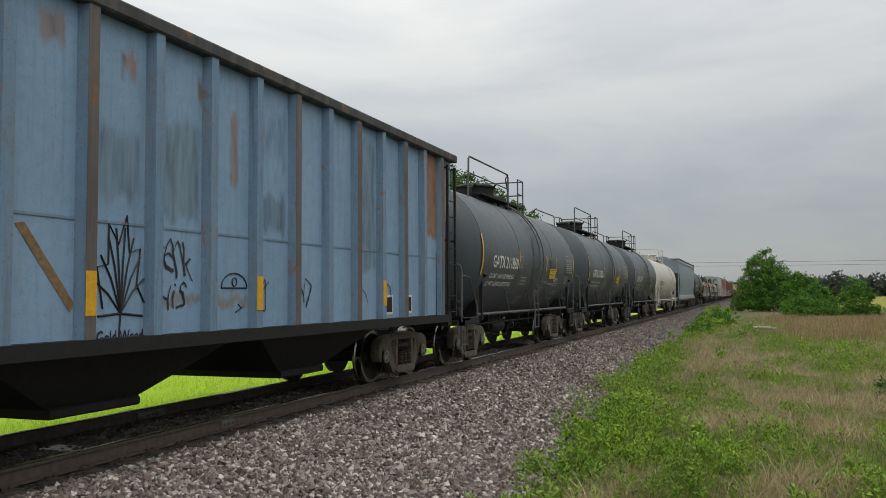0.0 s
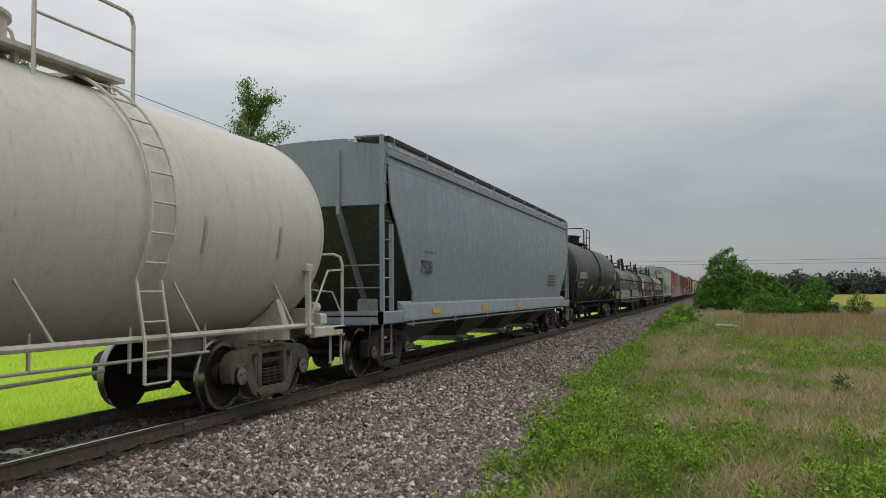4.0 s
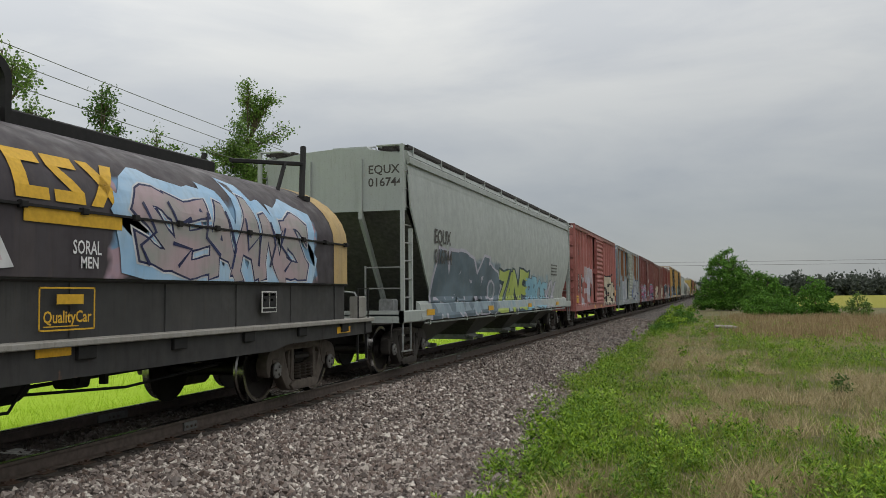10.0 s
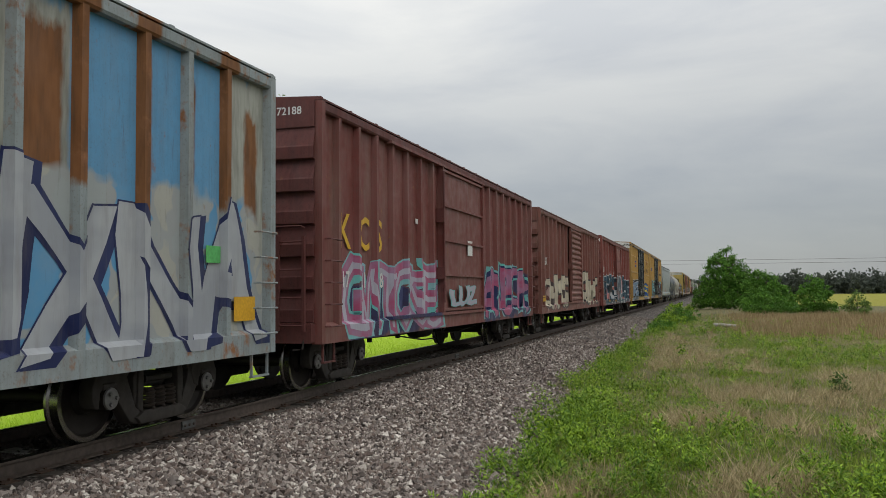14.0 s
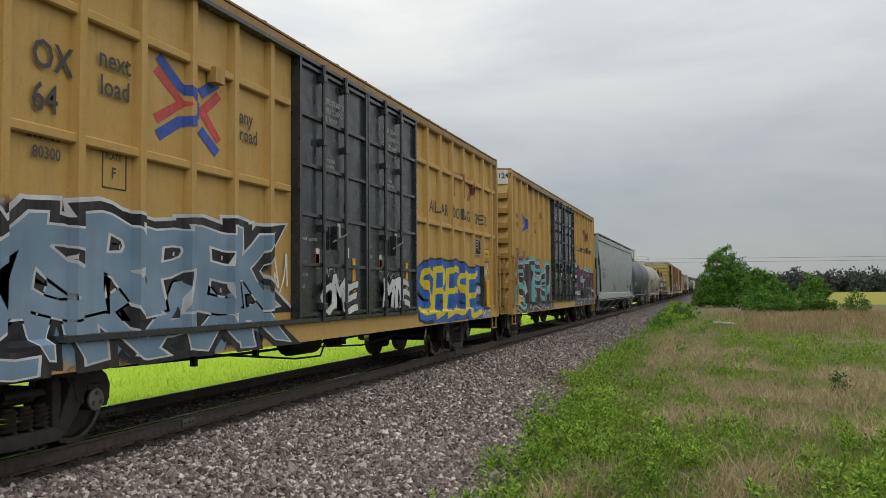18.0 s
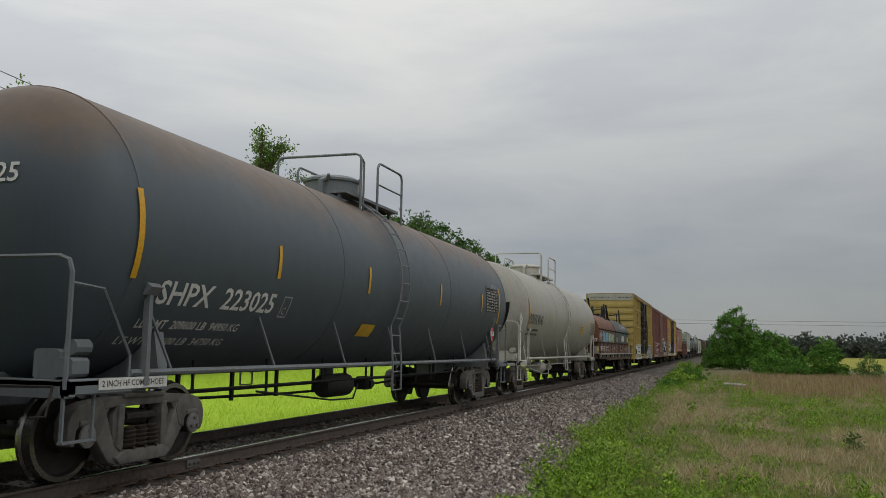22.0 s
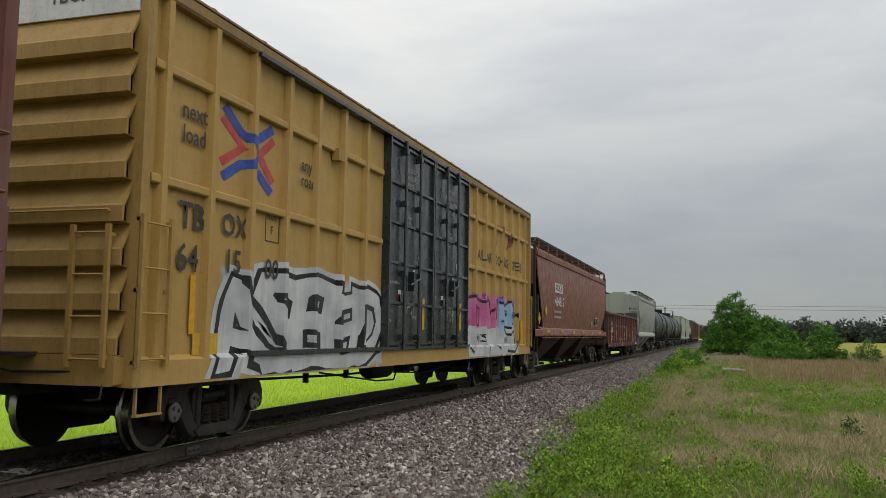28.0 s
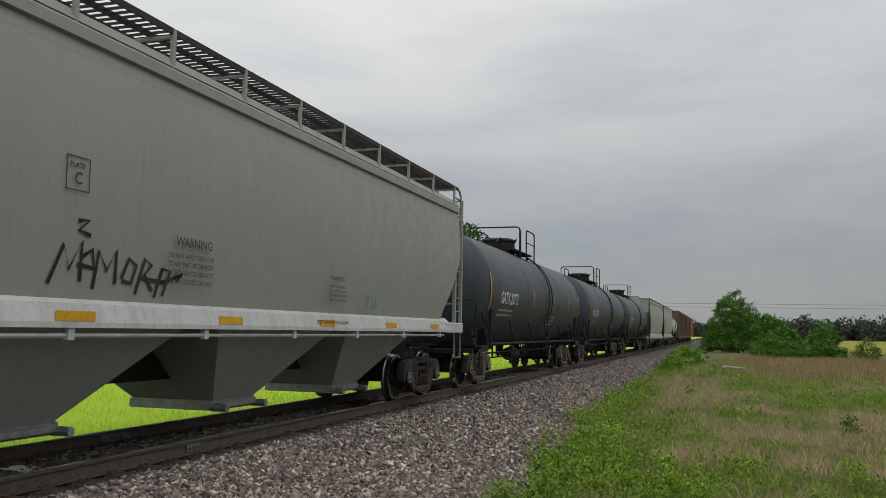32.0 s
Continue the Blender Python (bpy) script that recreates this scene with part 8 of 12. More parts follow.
    car = coil_car("coil_car", "steel-coil car with one dark plum hood, tan bands and white tags", 13.9, ((-6.1, 6.1, plum, tan),), sill, deck, edge, M_BLACK, group="dark steel-coil cars")
    emblem(car, -1.74, 2.40, 0.42, 1.24, side, M_GOLD)
    patch_on(car, -1.7, -0.55, 2.12, 2.25, 1.478, M_GOLD, "emblem_bar")
    mural(car, "RASP", -6.0, -3.9, 1.85, 2.6, *hood_side(side), ((0.05, S_WHITE, 0.0),), 221)
    for y0, y1, z0, z1, n, sd, m in ((0.0, 1.38, 1.70, 1.98, 6, 62, M_SPRAYWHITE), (1.7, 2.2, 1.9, 2.3, 2, 64, M_STEEL)):
        scrawl(car, y0, y1, z0, z1, side, m, n, sd, 0.05 if sd < 64 else 0.02)
    words_on(car, "ROEK·MOTO·8·EMUN", 2.54, 1.86, 0.22, 1.48, M_SPRAYWHITE, fitted("ROEK·MOTO·8·EMUN", 0.22, 3.15), "sprayed_tag")
    words_on(car, "CSXT 495653", -4.9, 1.42, 0.26, 1.45, M_GOLD, 0.9)
    plate_text(car, "CSXT", -6.1, 0.35, 2.75, 0.22, M_GOLD)
    frame_stencil(car, -0.4, "QualityCar")
    patch_on(car, 2.08, 2.49, 1.27, 1.37, 1.45, M_YELLOW)
    couple(car, 137.9)
    # third: graffiti pieces
    rust_red = spray("rust_red_spray", (0.20, 0.045, 0.035), (0.26, 0.07, 0.06))
    art = painted("plum_hood_with_graffiti", (0.036, 0.030, 0.036), 0.5, 0.3, 0.05, 0.2, dirt_color=(0.11, 0.09, 0.08),
                  pieces=((0.4, 5.0, 1.72, 2.65, [(0.16, 0.28, 0.42), (0.24, 0.36, 0.50), (0.34, 0.24, 0.28)], (0.14, 0.26, 0.40), 0.6),))
    car = coil_car("coil_car", "steel-coil car with plum hood covered by pink and blue graffiti", 13.9, ((-6.1, 6.1, art, tan),), sill, deck, edge, M_BLACK, group="dark steel-coil cars")
    emblem(car, -0.80, 2.38, 0.45, 1.39, side, M_GOLD)
    patch_on(car, -0.72, 0.56, 2.18, 2.32, 1.48, M_GOLD, "emblem_bar")
    mural(car, "MRE", -4.9, -1.5, 1.80, 2.65, *hood_side(side), ((0.11, S_WHITE, 0.0), (0.08, S_BLUSH, 0.0), (0.02, rust_red, 0.0)), 231, 1.4)
    mural(car, "SEAANS", 0.85, 4.6, 1.80, 2.6, *hood_side(side), ((0.22, S_SKY, 0.0), (0.085, S_WHITE, 0.0), (0.07, S_DEEP, 0.0), (0.050, spray("grey_pink_spray", (0.27, 0.275, 0.26), (0.36, 0.28, 0.30), 1.5), 0.0)), 232, 1.0, 1.0)
    lines_over(car, ([(0.9, 2.5), (1.1, 2.2), (0.85, 2.05), (1.0, 1.85)], [(1.35, 2.55), (1.5, 2.3), (1.75, 2.4)], [(1.4, 2.1), (1.75, 2.05), (1.5, 1.85)], [(2.1, 2.5), (2.05, 2.2), (2.35, 2.0)], [(2.5, 2.55), (2.7, 2.1), (2.6, 1.85)], [(2.95, 2.5), (3.0, 2.1), (3.3, 2.3), (3.25, 1.9)], [(3.6, 2.5), (3.7, 2.2), (3.55, 1.9)], [(4.0, 2.45), (3.85, 2.2), (4.15, 2.0), (3.95, 1.85)]), 0.045, *hood_side(side), S_DEEP, 0.018)
    words_on(car, "286K", -2.3, 1.45, 0.14, 1.455, M_GOLD)
    words_on(car, "SORAL", -0.12, 1.98, 0.13, 1.482, M_SPRAYWHITE, 0.7, "sprayed_tag")
    words_on(car, "MEN", -0.02, 1.84, 0.11, 1.482, M_SPRAYWHITE, 0.8, "sprayed_tag")
    words_on(car, "CSXT 495286", -5.3, 1.42, 0.24, 1.45, M_GOLD, 0.9)
    plate_text(car, "CSXT", -6.1, 0.35, 2.75, 0.22, M_GOLD)
    plate_text(car, "495286", -6.2, 0.75, 1.46, 0.14, M_WHITE)
    frame_stencil(car, -0.5, "QualityCar")
    patch_on(car, -0.61, -0.18, 1.0, 1.1, 1.525, M_YELLOW)
    patch_on(car, 5.6, 6.1, 0.93, 1.03, 1.525, M_YELLOW)
    patch_on(car, 3.4, 3.8, 1.30, 1.58, 1.45, M_WHITE, "data_panel")
    for y in (3.42, 3.61):
        patch_on(car, y, y + 0.17, 1.37, 1.565, 1.456, M_BLACK, "stencil_field")
        bars_on(car, y + 0.02, y + 0.13, 1.52, 2, 0.07, 1.462, M_WHITE, seed=83)
    patch_on(car, 3.42, 3.78, 1.315, 1.355, 1.456, M_BLACK, "stencil_field")
    couple(car, 153.5)
    # the brown car with one brown and one black hood
    brown2 = painted("rust_brown_hood_paint", (0.145, 0.060, 0.036), 0.6, 0.4, 0.2, 0.04, dirt_color=(0.10, 0.052, 0.036),
                     top_rust=3.2)
    black2 = painted("black_hood_paint", (0.034, 0.044, 0.042), 0.5, 0.30, 0.2, 0.12, top_rust=2.95, dirt_color=(0.07, 0.065, 0.06))
    rs = painted("rust_brown_sill_paint", (0.122, 0.056, 0.036), 0.6, 0.4, 0.2, 0.05, dirt_color=(0.09, 0.055, 0.04))
    # the sill's brown is darkened to hold the shade it lies in
    ds = painted("shaded_brown_sill_paint", (0.060, 0.032, 0.024), 0.6, 0.4, 0.2, 0.03, dirt_color=(0.05, 0.04, 0.035))
    car = coil_car("coil_car", "brown steel-coil car with one brown and one black hood", 15.6, ((-7.5, -0.78, brown2, None), (-0.62, 6.47, black2, None)), ds, rs, edge, M_BLACK, zs=1.14)
    side = hood_surface(1.14)
    words_on(car, "CNW 19267", -6.85, 1.43, 0.24, 1.45, M_WHITE, fitted("CNW 19267", 0.24, 1.8))
    words_on(car, "LD LMT 211500", -4.45, 1.50, 0.10, 1.45, M_WHITE, fitted("LD LMT 211500", 0.10, 0.86))
    words_on(car, "LT WT  74500", -4.45, 1.34, 0.10, 1.45, M_WHITE, fitted("LT WT  74500", 0.10, 0.86))
    plate_text(car, "CNW 19267", -7.5, 0.30, 1.84, 0.15, M_WHITE)
    mural(car, "BLEB", -5.9, -3.95, 1.83, 2.20, *hood_side(side), ((0.12, S_BLACK, 0.0), (0.095, S_AZURE, 0.0), (-0.035, S_BLACK, 0.0)), 241, 0.7, 0.95)
    mural(car, "EKAMO", -3.65, -1.45, 1.83, 2.18, *hood_side(side), ((0.12, S_BLACK, 0.0), (0.095, S_MINT, 0.0), (-0.035, S_BLACK, 0.0)), 242, 0.7, 0.95)
    mural(car, "VIC", -7.2, -6.15, 1.78, 2.2, *hood_side(side), ((0.0, S_SILVER, 0.0),), 244, 1.2, 1.0)
    g = Form()
    for k in range(6):
        g.poly([side(2.22 + 0.05 * k, 1.88 + 0.058 * k), side(3.2, 1.88 + 0.058 * k), side(3.2, 1.912 + 0.058 * k), side(2.22 + 0.05 * k, 1.912 + 0.058 * k)], ((0, 1, 2, 3),))
    for a in (3.28, 3.42, 3.56, 3.68):
        g.poly([side(a, 1.88), side(a + 0.09, 1.88), side(a + 0.15, 2.2), side(a + 0.06, 2.2)], ((0, 1, 2, 3),))
    part("emblem", g.mesh("emblem", fix=False), M_WHITE, car)
    mural(car, "GOOD NIGHT 2015", 2.40, 5.35, 2.57, 2.83, *hood_side(side), ((-0.006, S_WHITE, 0.0),), 243, 1.3, 0.95)
    mural(car, "Patine", -0.3, 0.65, 1.80, 2.05, *hood_side(side), ((-0.02, S_WHITE, 0.0),), 245, 1.2, 1.0)
    mural(car, "Patine", 0.95, 1.75, 1.78, 1.98, *hood_side(side), ((-0.02, S_BLACK, 0.0),), 246, 1.2, 1.0)
    words_on(car, "SR2", 4.62, 1.48, 0.15, 1.455, M_STENCIL, 1.0, "sprayed_tag")
    words_on(car, "BOLTON", 4.60, 1.36, 0.11, 1.456, M_STENCIL, 0.85, "sprayed_tag")
    scrawl(car, 5.1, 5.55, 1.39, 1.52, flat_at(1.455), M_STENCIL, 3, 78, 0.018)
    patch_on(car, -1.0, -0.73, 1.41, 1.52, 1.45, M_STENCIL, "data_panel")
    words_on(car, "the outcast", -2.3, 1.42, 0.10, 1.455, M_STENCIL, 0.9, "sprayed_tag")
    patch_on(car, 5.3, 6.2, 1.88, 2.16, 1.478, plain("lemon_panel", (0.62, 0.50, 0.06), 0.5, 0, 12, 0.15, 0), "warning_panel")
    bars_on(car, 5.36, 6.14, 2.12, 4, 0.055, 1.487, M_DARKTXT, seed=75)
    patch_on(car, 2.2, 2.65, 1.26, 1.62, 1.45, M_WHITE, "consolidated_stencil")
    patch_on(car, 2.23, 2.415, 1.36, 1.60, 1.457, M_BLACK, "stencil_field")
    patch_on(car, 2.435, 2.62, 1.36, 1.60, 1.457, M_BLACK, "stencil_field")
    patch_on(car, 2.23, 2.62, 1.275, 1.345, 1.457, rs, "stencil_field")
    for y in (2.25, 2.455):
        bars_on(car, y, y + 0.13, 1.55, 2, 0.09, 1.463, M_WHITE, seed=76)
    bars_on(car, 3.25, 3.5, 1.47, 1, 0.04, 1.45, M_STENCIL, seed=77)
    bars_on(car, 3.85, 4.45, 1.48, 2, 0.045, 1.45, M_STENCIL, seed=79)
    bars_on(car, 5.75, 5.9, 1.46, 1, 0.04, 1.45, M_STENCIL, seed=80)
    for y in (-7.2, -5.0, -2.29, 0.57, 3.6, 6.8):
        patch_on(car, y, y + 0.45, 1.02, 1.10, 1.525, M_YELLOW)
    patch_on(car, -7.78, -7.35, 1.32, 1.52, 1.45, M_YELLOW)
    g = Form().box(-0.75, 0.35, -7.512, -7.50, 2.15, 2.72)
    part("repainted_patch", g, painted("faded_red_patch", (0.24, 0.075, 0.06), 0.6, 0.3, 0.1), car)
    scrawl(car, -7.0, -6.5, 1.85, 2.3, side, M_SPRAYWHITE, 2, 76, 0.05)
    couple(car, 373.45)


def frame_stencil(car, y, words):
    for a, b, c, e in ((0, 0.72, 0, 0.015), (0, 0.72, 0.38, 0.395), (0, 0.015, 0, 0.395), (0.705, 0.72, 0, 0.395)):
        part("stencil_frame", Form().box(1.45, 1.455, y + a, y + b, 1.22 + c, 1.22 + e), M_GOLD, car)
    words_on(car, words, y + 0.05, 1.34, 0.11, 1.455, M_GOLD, fitted(words, 0.11, 0.62))
    patch_on(car, y + 0.06, y + 0.5, 1.255, 1.265, 1.45, M_GOLD, "underline")
    patch_on(car, y + 0.22, y + 0.56, 1.46, 1.55, 1.45, M_GOLD, "emblem_bar")


def cross_emblem(car, y, z, w, h, place, cuts, red, blue):
    """A crossed emblem over the posts: blue and red chevrons that meet in the middle, each arm a mesh."""
    bow = [(-0.92, 0.92), (-0.30, 0.42), (0.05, 0.30), (0.20, 0.12), (0.20, -0.15), (0.05, -0.33), (-0.30, -0.42), (-0.92, -0.88)]
    arms = ((bow, 0.25, blue), ([(-0.98, 0.62), (-0.22, 0.04), (-0.98, -0.52)], 0.22, red), ([(0.34, 0.42), (0.92, 0.86)], 0.25, blue), ([(0.34, -0.46), (0.92, -0.92)], 0.25, blue),
            ([(0.98, 0.56), (0.40, 0.0), (0.98, -0.62)], 0.22, red))
    for pts, t, mat in arms:
        g, q = Form(), []
        for k, (a, b) in enumerate(pts):
            a0, b0 = pts[max(0, k - 1)]
            a1, b1 = pts[min(len(pts) - 1, k + 1)]
            d = math.hypot(a1 - a0, b1 - b0) or 1
            na, nb = -(b1 - b0) / d * t / 2, (a1 - a0) / d * t / 2
            if 0 < k < len(pts) - 1 and len(pts) == 3:
                na, nb = na * 1.5, nb * 1.5
            q += [(0, y + (a + na) * w / 2, z + (b + nb) * h / 2), (0, y + (a - na) * w / 2, z + (b - nb) * h / 2)]
        g.poly(q, [(2 * k, 2 * k + 1, 2 * k + 3, 2 * k + 2) for k in range(len(pts) - 1)])
        draped(car, "emblem_arm", g.mesh("emblem_arm", fix=False), place, cuts, mat, 0.004 if mat is red else 0.006)


def blobs(car, spots, place, mat):
    """Round sprayed bubbles on a ribbed side."""
    for y, z, r in spots:
        ring = [(y + r * math.cos(2 * math.pi * k / 20), z + r * math.sin(2 * math.pi * k / 20)) for k in range(20)]
        g = Form().poly([(place(a, b) + 0.002, a, b) for a, b in ring], (tuple(range(20)),))
        part("sprayed_bubble", g.mesh("sprayed_bubble", fix=False), mat, car)


RED_POSTS = [-7.13, -6.27, -5.38, -4.44, -3.49, -2.57, 2.5, 3.4, 4.3, 5.2, 6.1, 7.0]
BLUE_POSTS = [-7.1, -6.21, -5.34, -4.47, -3.54, -2.56, 2.53, 3.4, 4.19, 5.13, 5.9, 6.7]
DEEP_POSTS = [-6.2, -4.98, -3.7, -2.5, 2.42, 3.6, 4.8, 6.0, 7.1]


def box_cars():
    # dusty red, ribbed door
    WORN = (0.15, 0.050, 0.036)
    side = painted("dusty_red_paint", (0.315, 0.112, 0.098), 0.6, 0.35, 0.2, 0.45, dirt_color=(0.22, 0.13, 0.11),
                   blocks=((-6.95, -6.75, 3.65, 3.85, WORN), (-6.65, -6.35, 3.45, 3.70, WORN), (-5.25, -5.15, 3.5, 4.1, WORN), (-4.2, -4.08, 3.1, 3.4, WORN), (-3.35, -3.1, 3.0, 3.7, WORN), (-3.0, -2.93, 3.3, 4.0, WORN), (-2.3, -2.2, 2.8, 3.4, WORN),
                           (-1.2, -0.9, 2.2, 2.35, WORN), (-0.6, 0.3, 2.75, 2.83, WORN), (0.6, 1.3, 2.3, 2.42, WORN), (-0.2, 0.0, 1.3, 2.0, WORN), (1.1, 1.35, 1.5, 1.9, WORN), (-1.0, 0.6, 1.72, 1.80, WORN)),
                   pieces=((-5.4, -2.4, 1.0, 2.5, [(0.315, 0.112, 0.098), (0.26, 0.12, 0.11)], (0.27, 0.12, 0.11), 0.55),
                           (2.1, 7.3, 0.95, 2.35, [(0.315, 0.112, 0.098), (0.30, 0.18, 0.15), (0.40, 0.34, 0.27)], (0.27, 0.12, 0.10), 0.55)))
    end = painted("dusty_red_end_paint", (0.275, 0.095, 0.084), 0.6, 0.5, 0.15, 0.4, dirt_color=(0.10, 0.06, 0.05))
    roof = painted("dull_red_roof_paint", (0.20, 0.085, 0.07), 0.6, 0.4, 0.3)
    car = boxcar("box_car", "dusty red box car with ribbed door and white graffiti", 15.75, 4.42, (side, side, end, side, roof, side, end), RED_POSTS, ("ribbed", -1.45, 1.6), sill=0.76, ribs=6)
    posts = RED_POSTS
    place, cuts = box_side(posts, 0.76)
    mural(car, "mAtm", -6.0, -2.0, 0.95, 2.45, place, cuts, ((0.004, S_PEARL, 0.0),), 251, 1.3, 1.0)
    mural(car, "AWEZRK", 2.0, 7.4, 0.95, 2.2, place, cuts, ((0.09, S_BLACK, 0.02), (0.04, S_CREAM, 0.0)), 252, 1.4)
    for a, b, w1, w2 in ((-7.0, -6.36, "BK", "151"), (-6.02, -5.47, "TY", "729")):
        patch_on(car, a, b, 1.52, 2.36, 1.502, M_BLACK, "stencil_field")
        words_on(car, w1, a + 0.16, 2.20, 0.20, 1.512, M_WHITE, fitted(w1, 0.20, 0.30))
        words_on(car, w2, a + 0.11, 1.69, 0.20, 1.512, M_WHITE, fitted(w2, 0.20, 0.38))
    strokes(car, [[(-6.95, 2.1), (-6.85, 1.95), (-6.7, 2.08), (-6.6, 1.98), (-6.45, 2.1)], [(-6.95, 1.88), (-6.75, 1.92), (-6.7, 1.82)], [(-6.62, 1.98), (-6.5, 1.86), (-6.44, 1.96)]], 1.513, M_STENCIL, 0.006)
    plate_text(car, "BKTY 151729", -7.885, 0.48, 4.32, 0.13, M_WHITE)
    part("plate_field", Form().box(0.42, 1.40, -7.915, -7.88, 4.27, 4.47), M_BLACK, car)
    words_on(car, "LD LMT 157400", -6.97, 1.33, 0.11, 1.504, M_WHITE, fitted("LD LMT 157400", 0.11, 0.56))
    words_on(car, "LT WT 62600", -6.97, 1.16, 0.11, 1.504, M_WHITE, fitted("LT WT 62600", 0.11, 0.56))
    patch_on(car, -7.75, -7.2, 1.12, 1.42, 1.59, M_YELLOW)
    patch_on(car, -3.2, -2.65, 1.37, 1.78, 1.512, M_BLACK, "route_board")
    patch_on(car, 7.1, 7.5, 1.35, 1.7, 1.59, M_YELLOW)
    patch_on(car, 5.6, 5.85, 2.0, 2.2, 1.51, M_GREENPAINT, "green_tag")
    scrawl(car, -6.7, -6.1, 3.2, 3.5, flat_at(1.512), M_DARKTXT, 5, 80, 0.02)
    for y in (-1.9, 0.5):
        patch_on(car, y, y + 0.45, 0.82, 0.92, 1.58, M_YELLOW)
    couple(car, 190.98)
    # blue, patched, rusty
    GREYED, RUSTY = (0.34, 0.35, 0.31), (0.20, 0.085, 0.03)
    blocks = [(-7.8, -7.1, 0.9, 4.3, GREYED), (-7.55, -7.25, 2.0, 4.2, RUSTY), (-7.14, -6.98, 2.2, 4.2, RUSTY), (-7.0, -6.3, 1.12, 1.5, RUSTY), (-7.0, -5.4, 0.75, 1.1, (0.20, 0.32, 0.44)),
              (-5.3, -4.5, 0.9, 2.95, GREYED), (-4.45, -3.55, 0.9, 3.0, GREYED), (-3.5, -2.6, 0.9, 4.25, GREYED), (-2.55, -1.4, 0.9, 4.25, GREYED), (-5.36, -5.2, 1.9, 4.1, RUSTY), (-4.5, -4.36, 2.2, 4.0, RUSTY), (-4.3, -3.9, 2.0, 2.9, RUSTY), (-3.3, -2.75, 1.8, 3.8, RUSTY), (-2.3, -1.9, 2.4, 3.6, (0.26, 0.17, 0.10)),
              (1.75, 4.1, 0.9, 4.2, GREYED), (1.8, 2.3, 2.2, 4.1, RUSTY), (2.6, 3.2, 2.4, 4.1, RUSTY), (3.45, 4.0, 2.5, 4.0, RUSTY), (5.1, 5.3, 2.2, 4.0, RUSTY), (5.95, 6.1, 2.2, 4.0, RUSTY), (6.75, 7.8, 0.9, 4.3, GREYED), (7.2, 7.5, 2.4, 3.8, RUSTY)]
    side = painted("patched_blue_paint", (0.095, 0.27, 0.46), 0.55, 0.25, 0.30, 0.2, blocks=blocks,
                   pieces=((-4.9, -1.2, 0.9, 2.35, [(0.46, 0.47, 0.45), (0.40, 0.42, 0.42), (0.50, 0.50, 0.46)], (0.32, 0.33, 0.36), 0.8),
                           (2.1, 7.6, 0.9, 2.7, [(0.30, 0.33, 0.33), (0.36, 0.36, 0.32), (0.095, 0.27, 0.46)], (0.30, 0.32, 0.32), 0.75)))
    post = painted("rusty_blue_grey_post_paint", (0.23, 0.27, 0.28), 0.6, 0.5, 0.85, 0.3, blocks=[(p - 0.2, p + 0.2, 1.9 + 0.35 * (k % 3), 4.5, RUSTY) for k, p in enumerate(BLUE_POSTS) if k % 3 != 1])
    end = painted("blue_grey_end_paint", (0.12, 0.21, 0.30), 0.55, 0.5, 0.25, 0.3, dirt_color=(0.07, 0.07, 0.07))
    dr = painted("grey_green_door_paint", (0.34, 0.37, 0.33), 0.6, 0.5, 0.55, 0.3)
    car = boxcar("box_car", "rusty patched blue box car with grey ribbed door", 15.65, 4.40, (side, post, end, dr, post, post, post), BLUE_POSTS, ("ribbed", -1.4, 1.65), sill=0.77, ribs=6)
    words_on(car, "BK", -6.85, 2.36, 0.28, 1.508, M_WHITE)
    words_on(car, "TY", -5.88, 2.34, 0.28, 1.508, M_WHITE)
    words_on(car, "151", -6.86, 1.90, 0.28, 1.508, M_WHITE, 0.78)
    words_on(car, "058", -5.98, 1.90, 0.28, 1.508, M_WHITE, 0.78)
    plate_text(car, "BKTY151058", -7.825, 0.55, 4.26, 0.13, M_WHITE)
    patch_on(car, -6.9, -6.4, 1.18, 1.40, 1.505, M_YELLOW)
    patch_on(car, 6.9, 7.4, 1.2, 1.5, 1.52, M_YELLOW)
    patch_on(car, -4.15, -3.9, 1.75, 1.95, 1.51, M_BLACK, "route_board")
    patch_on(car, 1.0, 1.35, 1.2, 1.75, 1.62, M_BLUEPAINT, "blue_patch")
    posts = BLUE_POSTS
    place, cuts = box_side(posts, 0.77)
    mural(car, "UXNA", 2.2, 7.5, 1.0, 2.45, place, cuts, ((0.055, S_DEEP, 0.05), (0.035, S_DEEP, 0.0), (0.025, S_SILVER, 0.0)), 253, 0.8, 1.0)
    mural(car, "EIR", -4.9, -1.6, 1.0, 2.15, place, cuts, ((0.075, S_LILAC, 0.02), (0.05, S_SILVER, 0.0)), 254, 1.2)
    patch_on(car, 6.3, 6.6, 1.9, 2.1, 1.512, M_GREENPAINT, "green_tag")
    couple(car, 208.2)
    # oxide red with bright graffiti
    side = painted("oxide_red_paint", (0.150, 0.040, 0.034), 0.55, 0.4, 0.35, 0.35,
                   pieces=((-6.9, -2.0, 0.78, 1.7, [(0.03, 0.035, 0.09), (0.05, 0.06, 0.14), (0.04, 0.03, 0.07)], (0.035, 0.035, 0.09), 0.55), (1.8, 7.3, 0.78, 2.1, [(0.04, 0.04, 0.09), (0.15, 0.04, 0.034), (0.05, 0.06, 0.12)], (0.04, 0.04, 0.09), 0.5)))
    end = painted("oxide_red_end_paint", (0.115, 0.036, 0.032), 0.6, 0.5, 0.2, 0.2, dirt_color=(0.05, 0.03, 0.03))
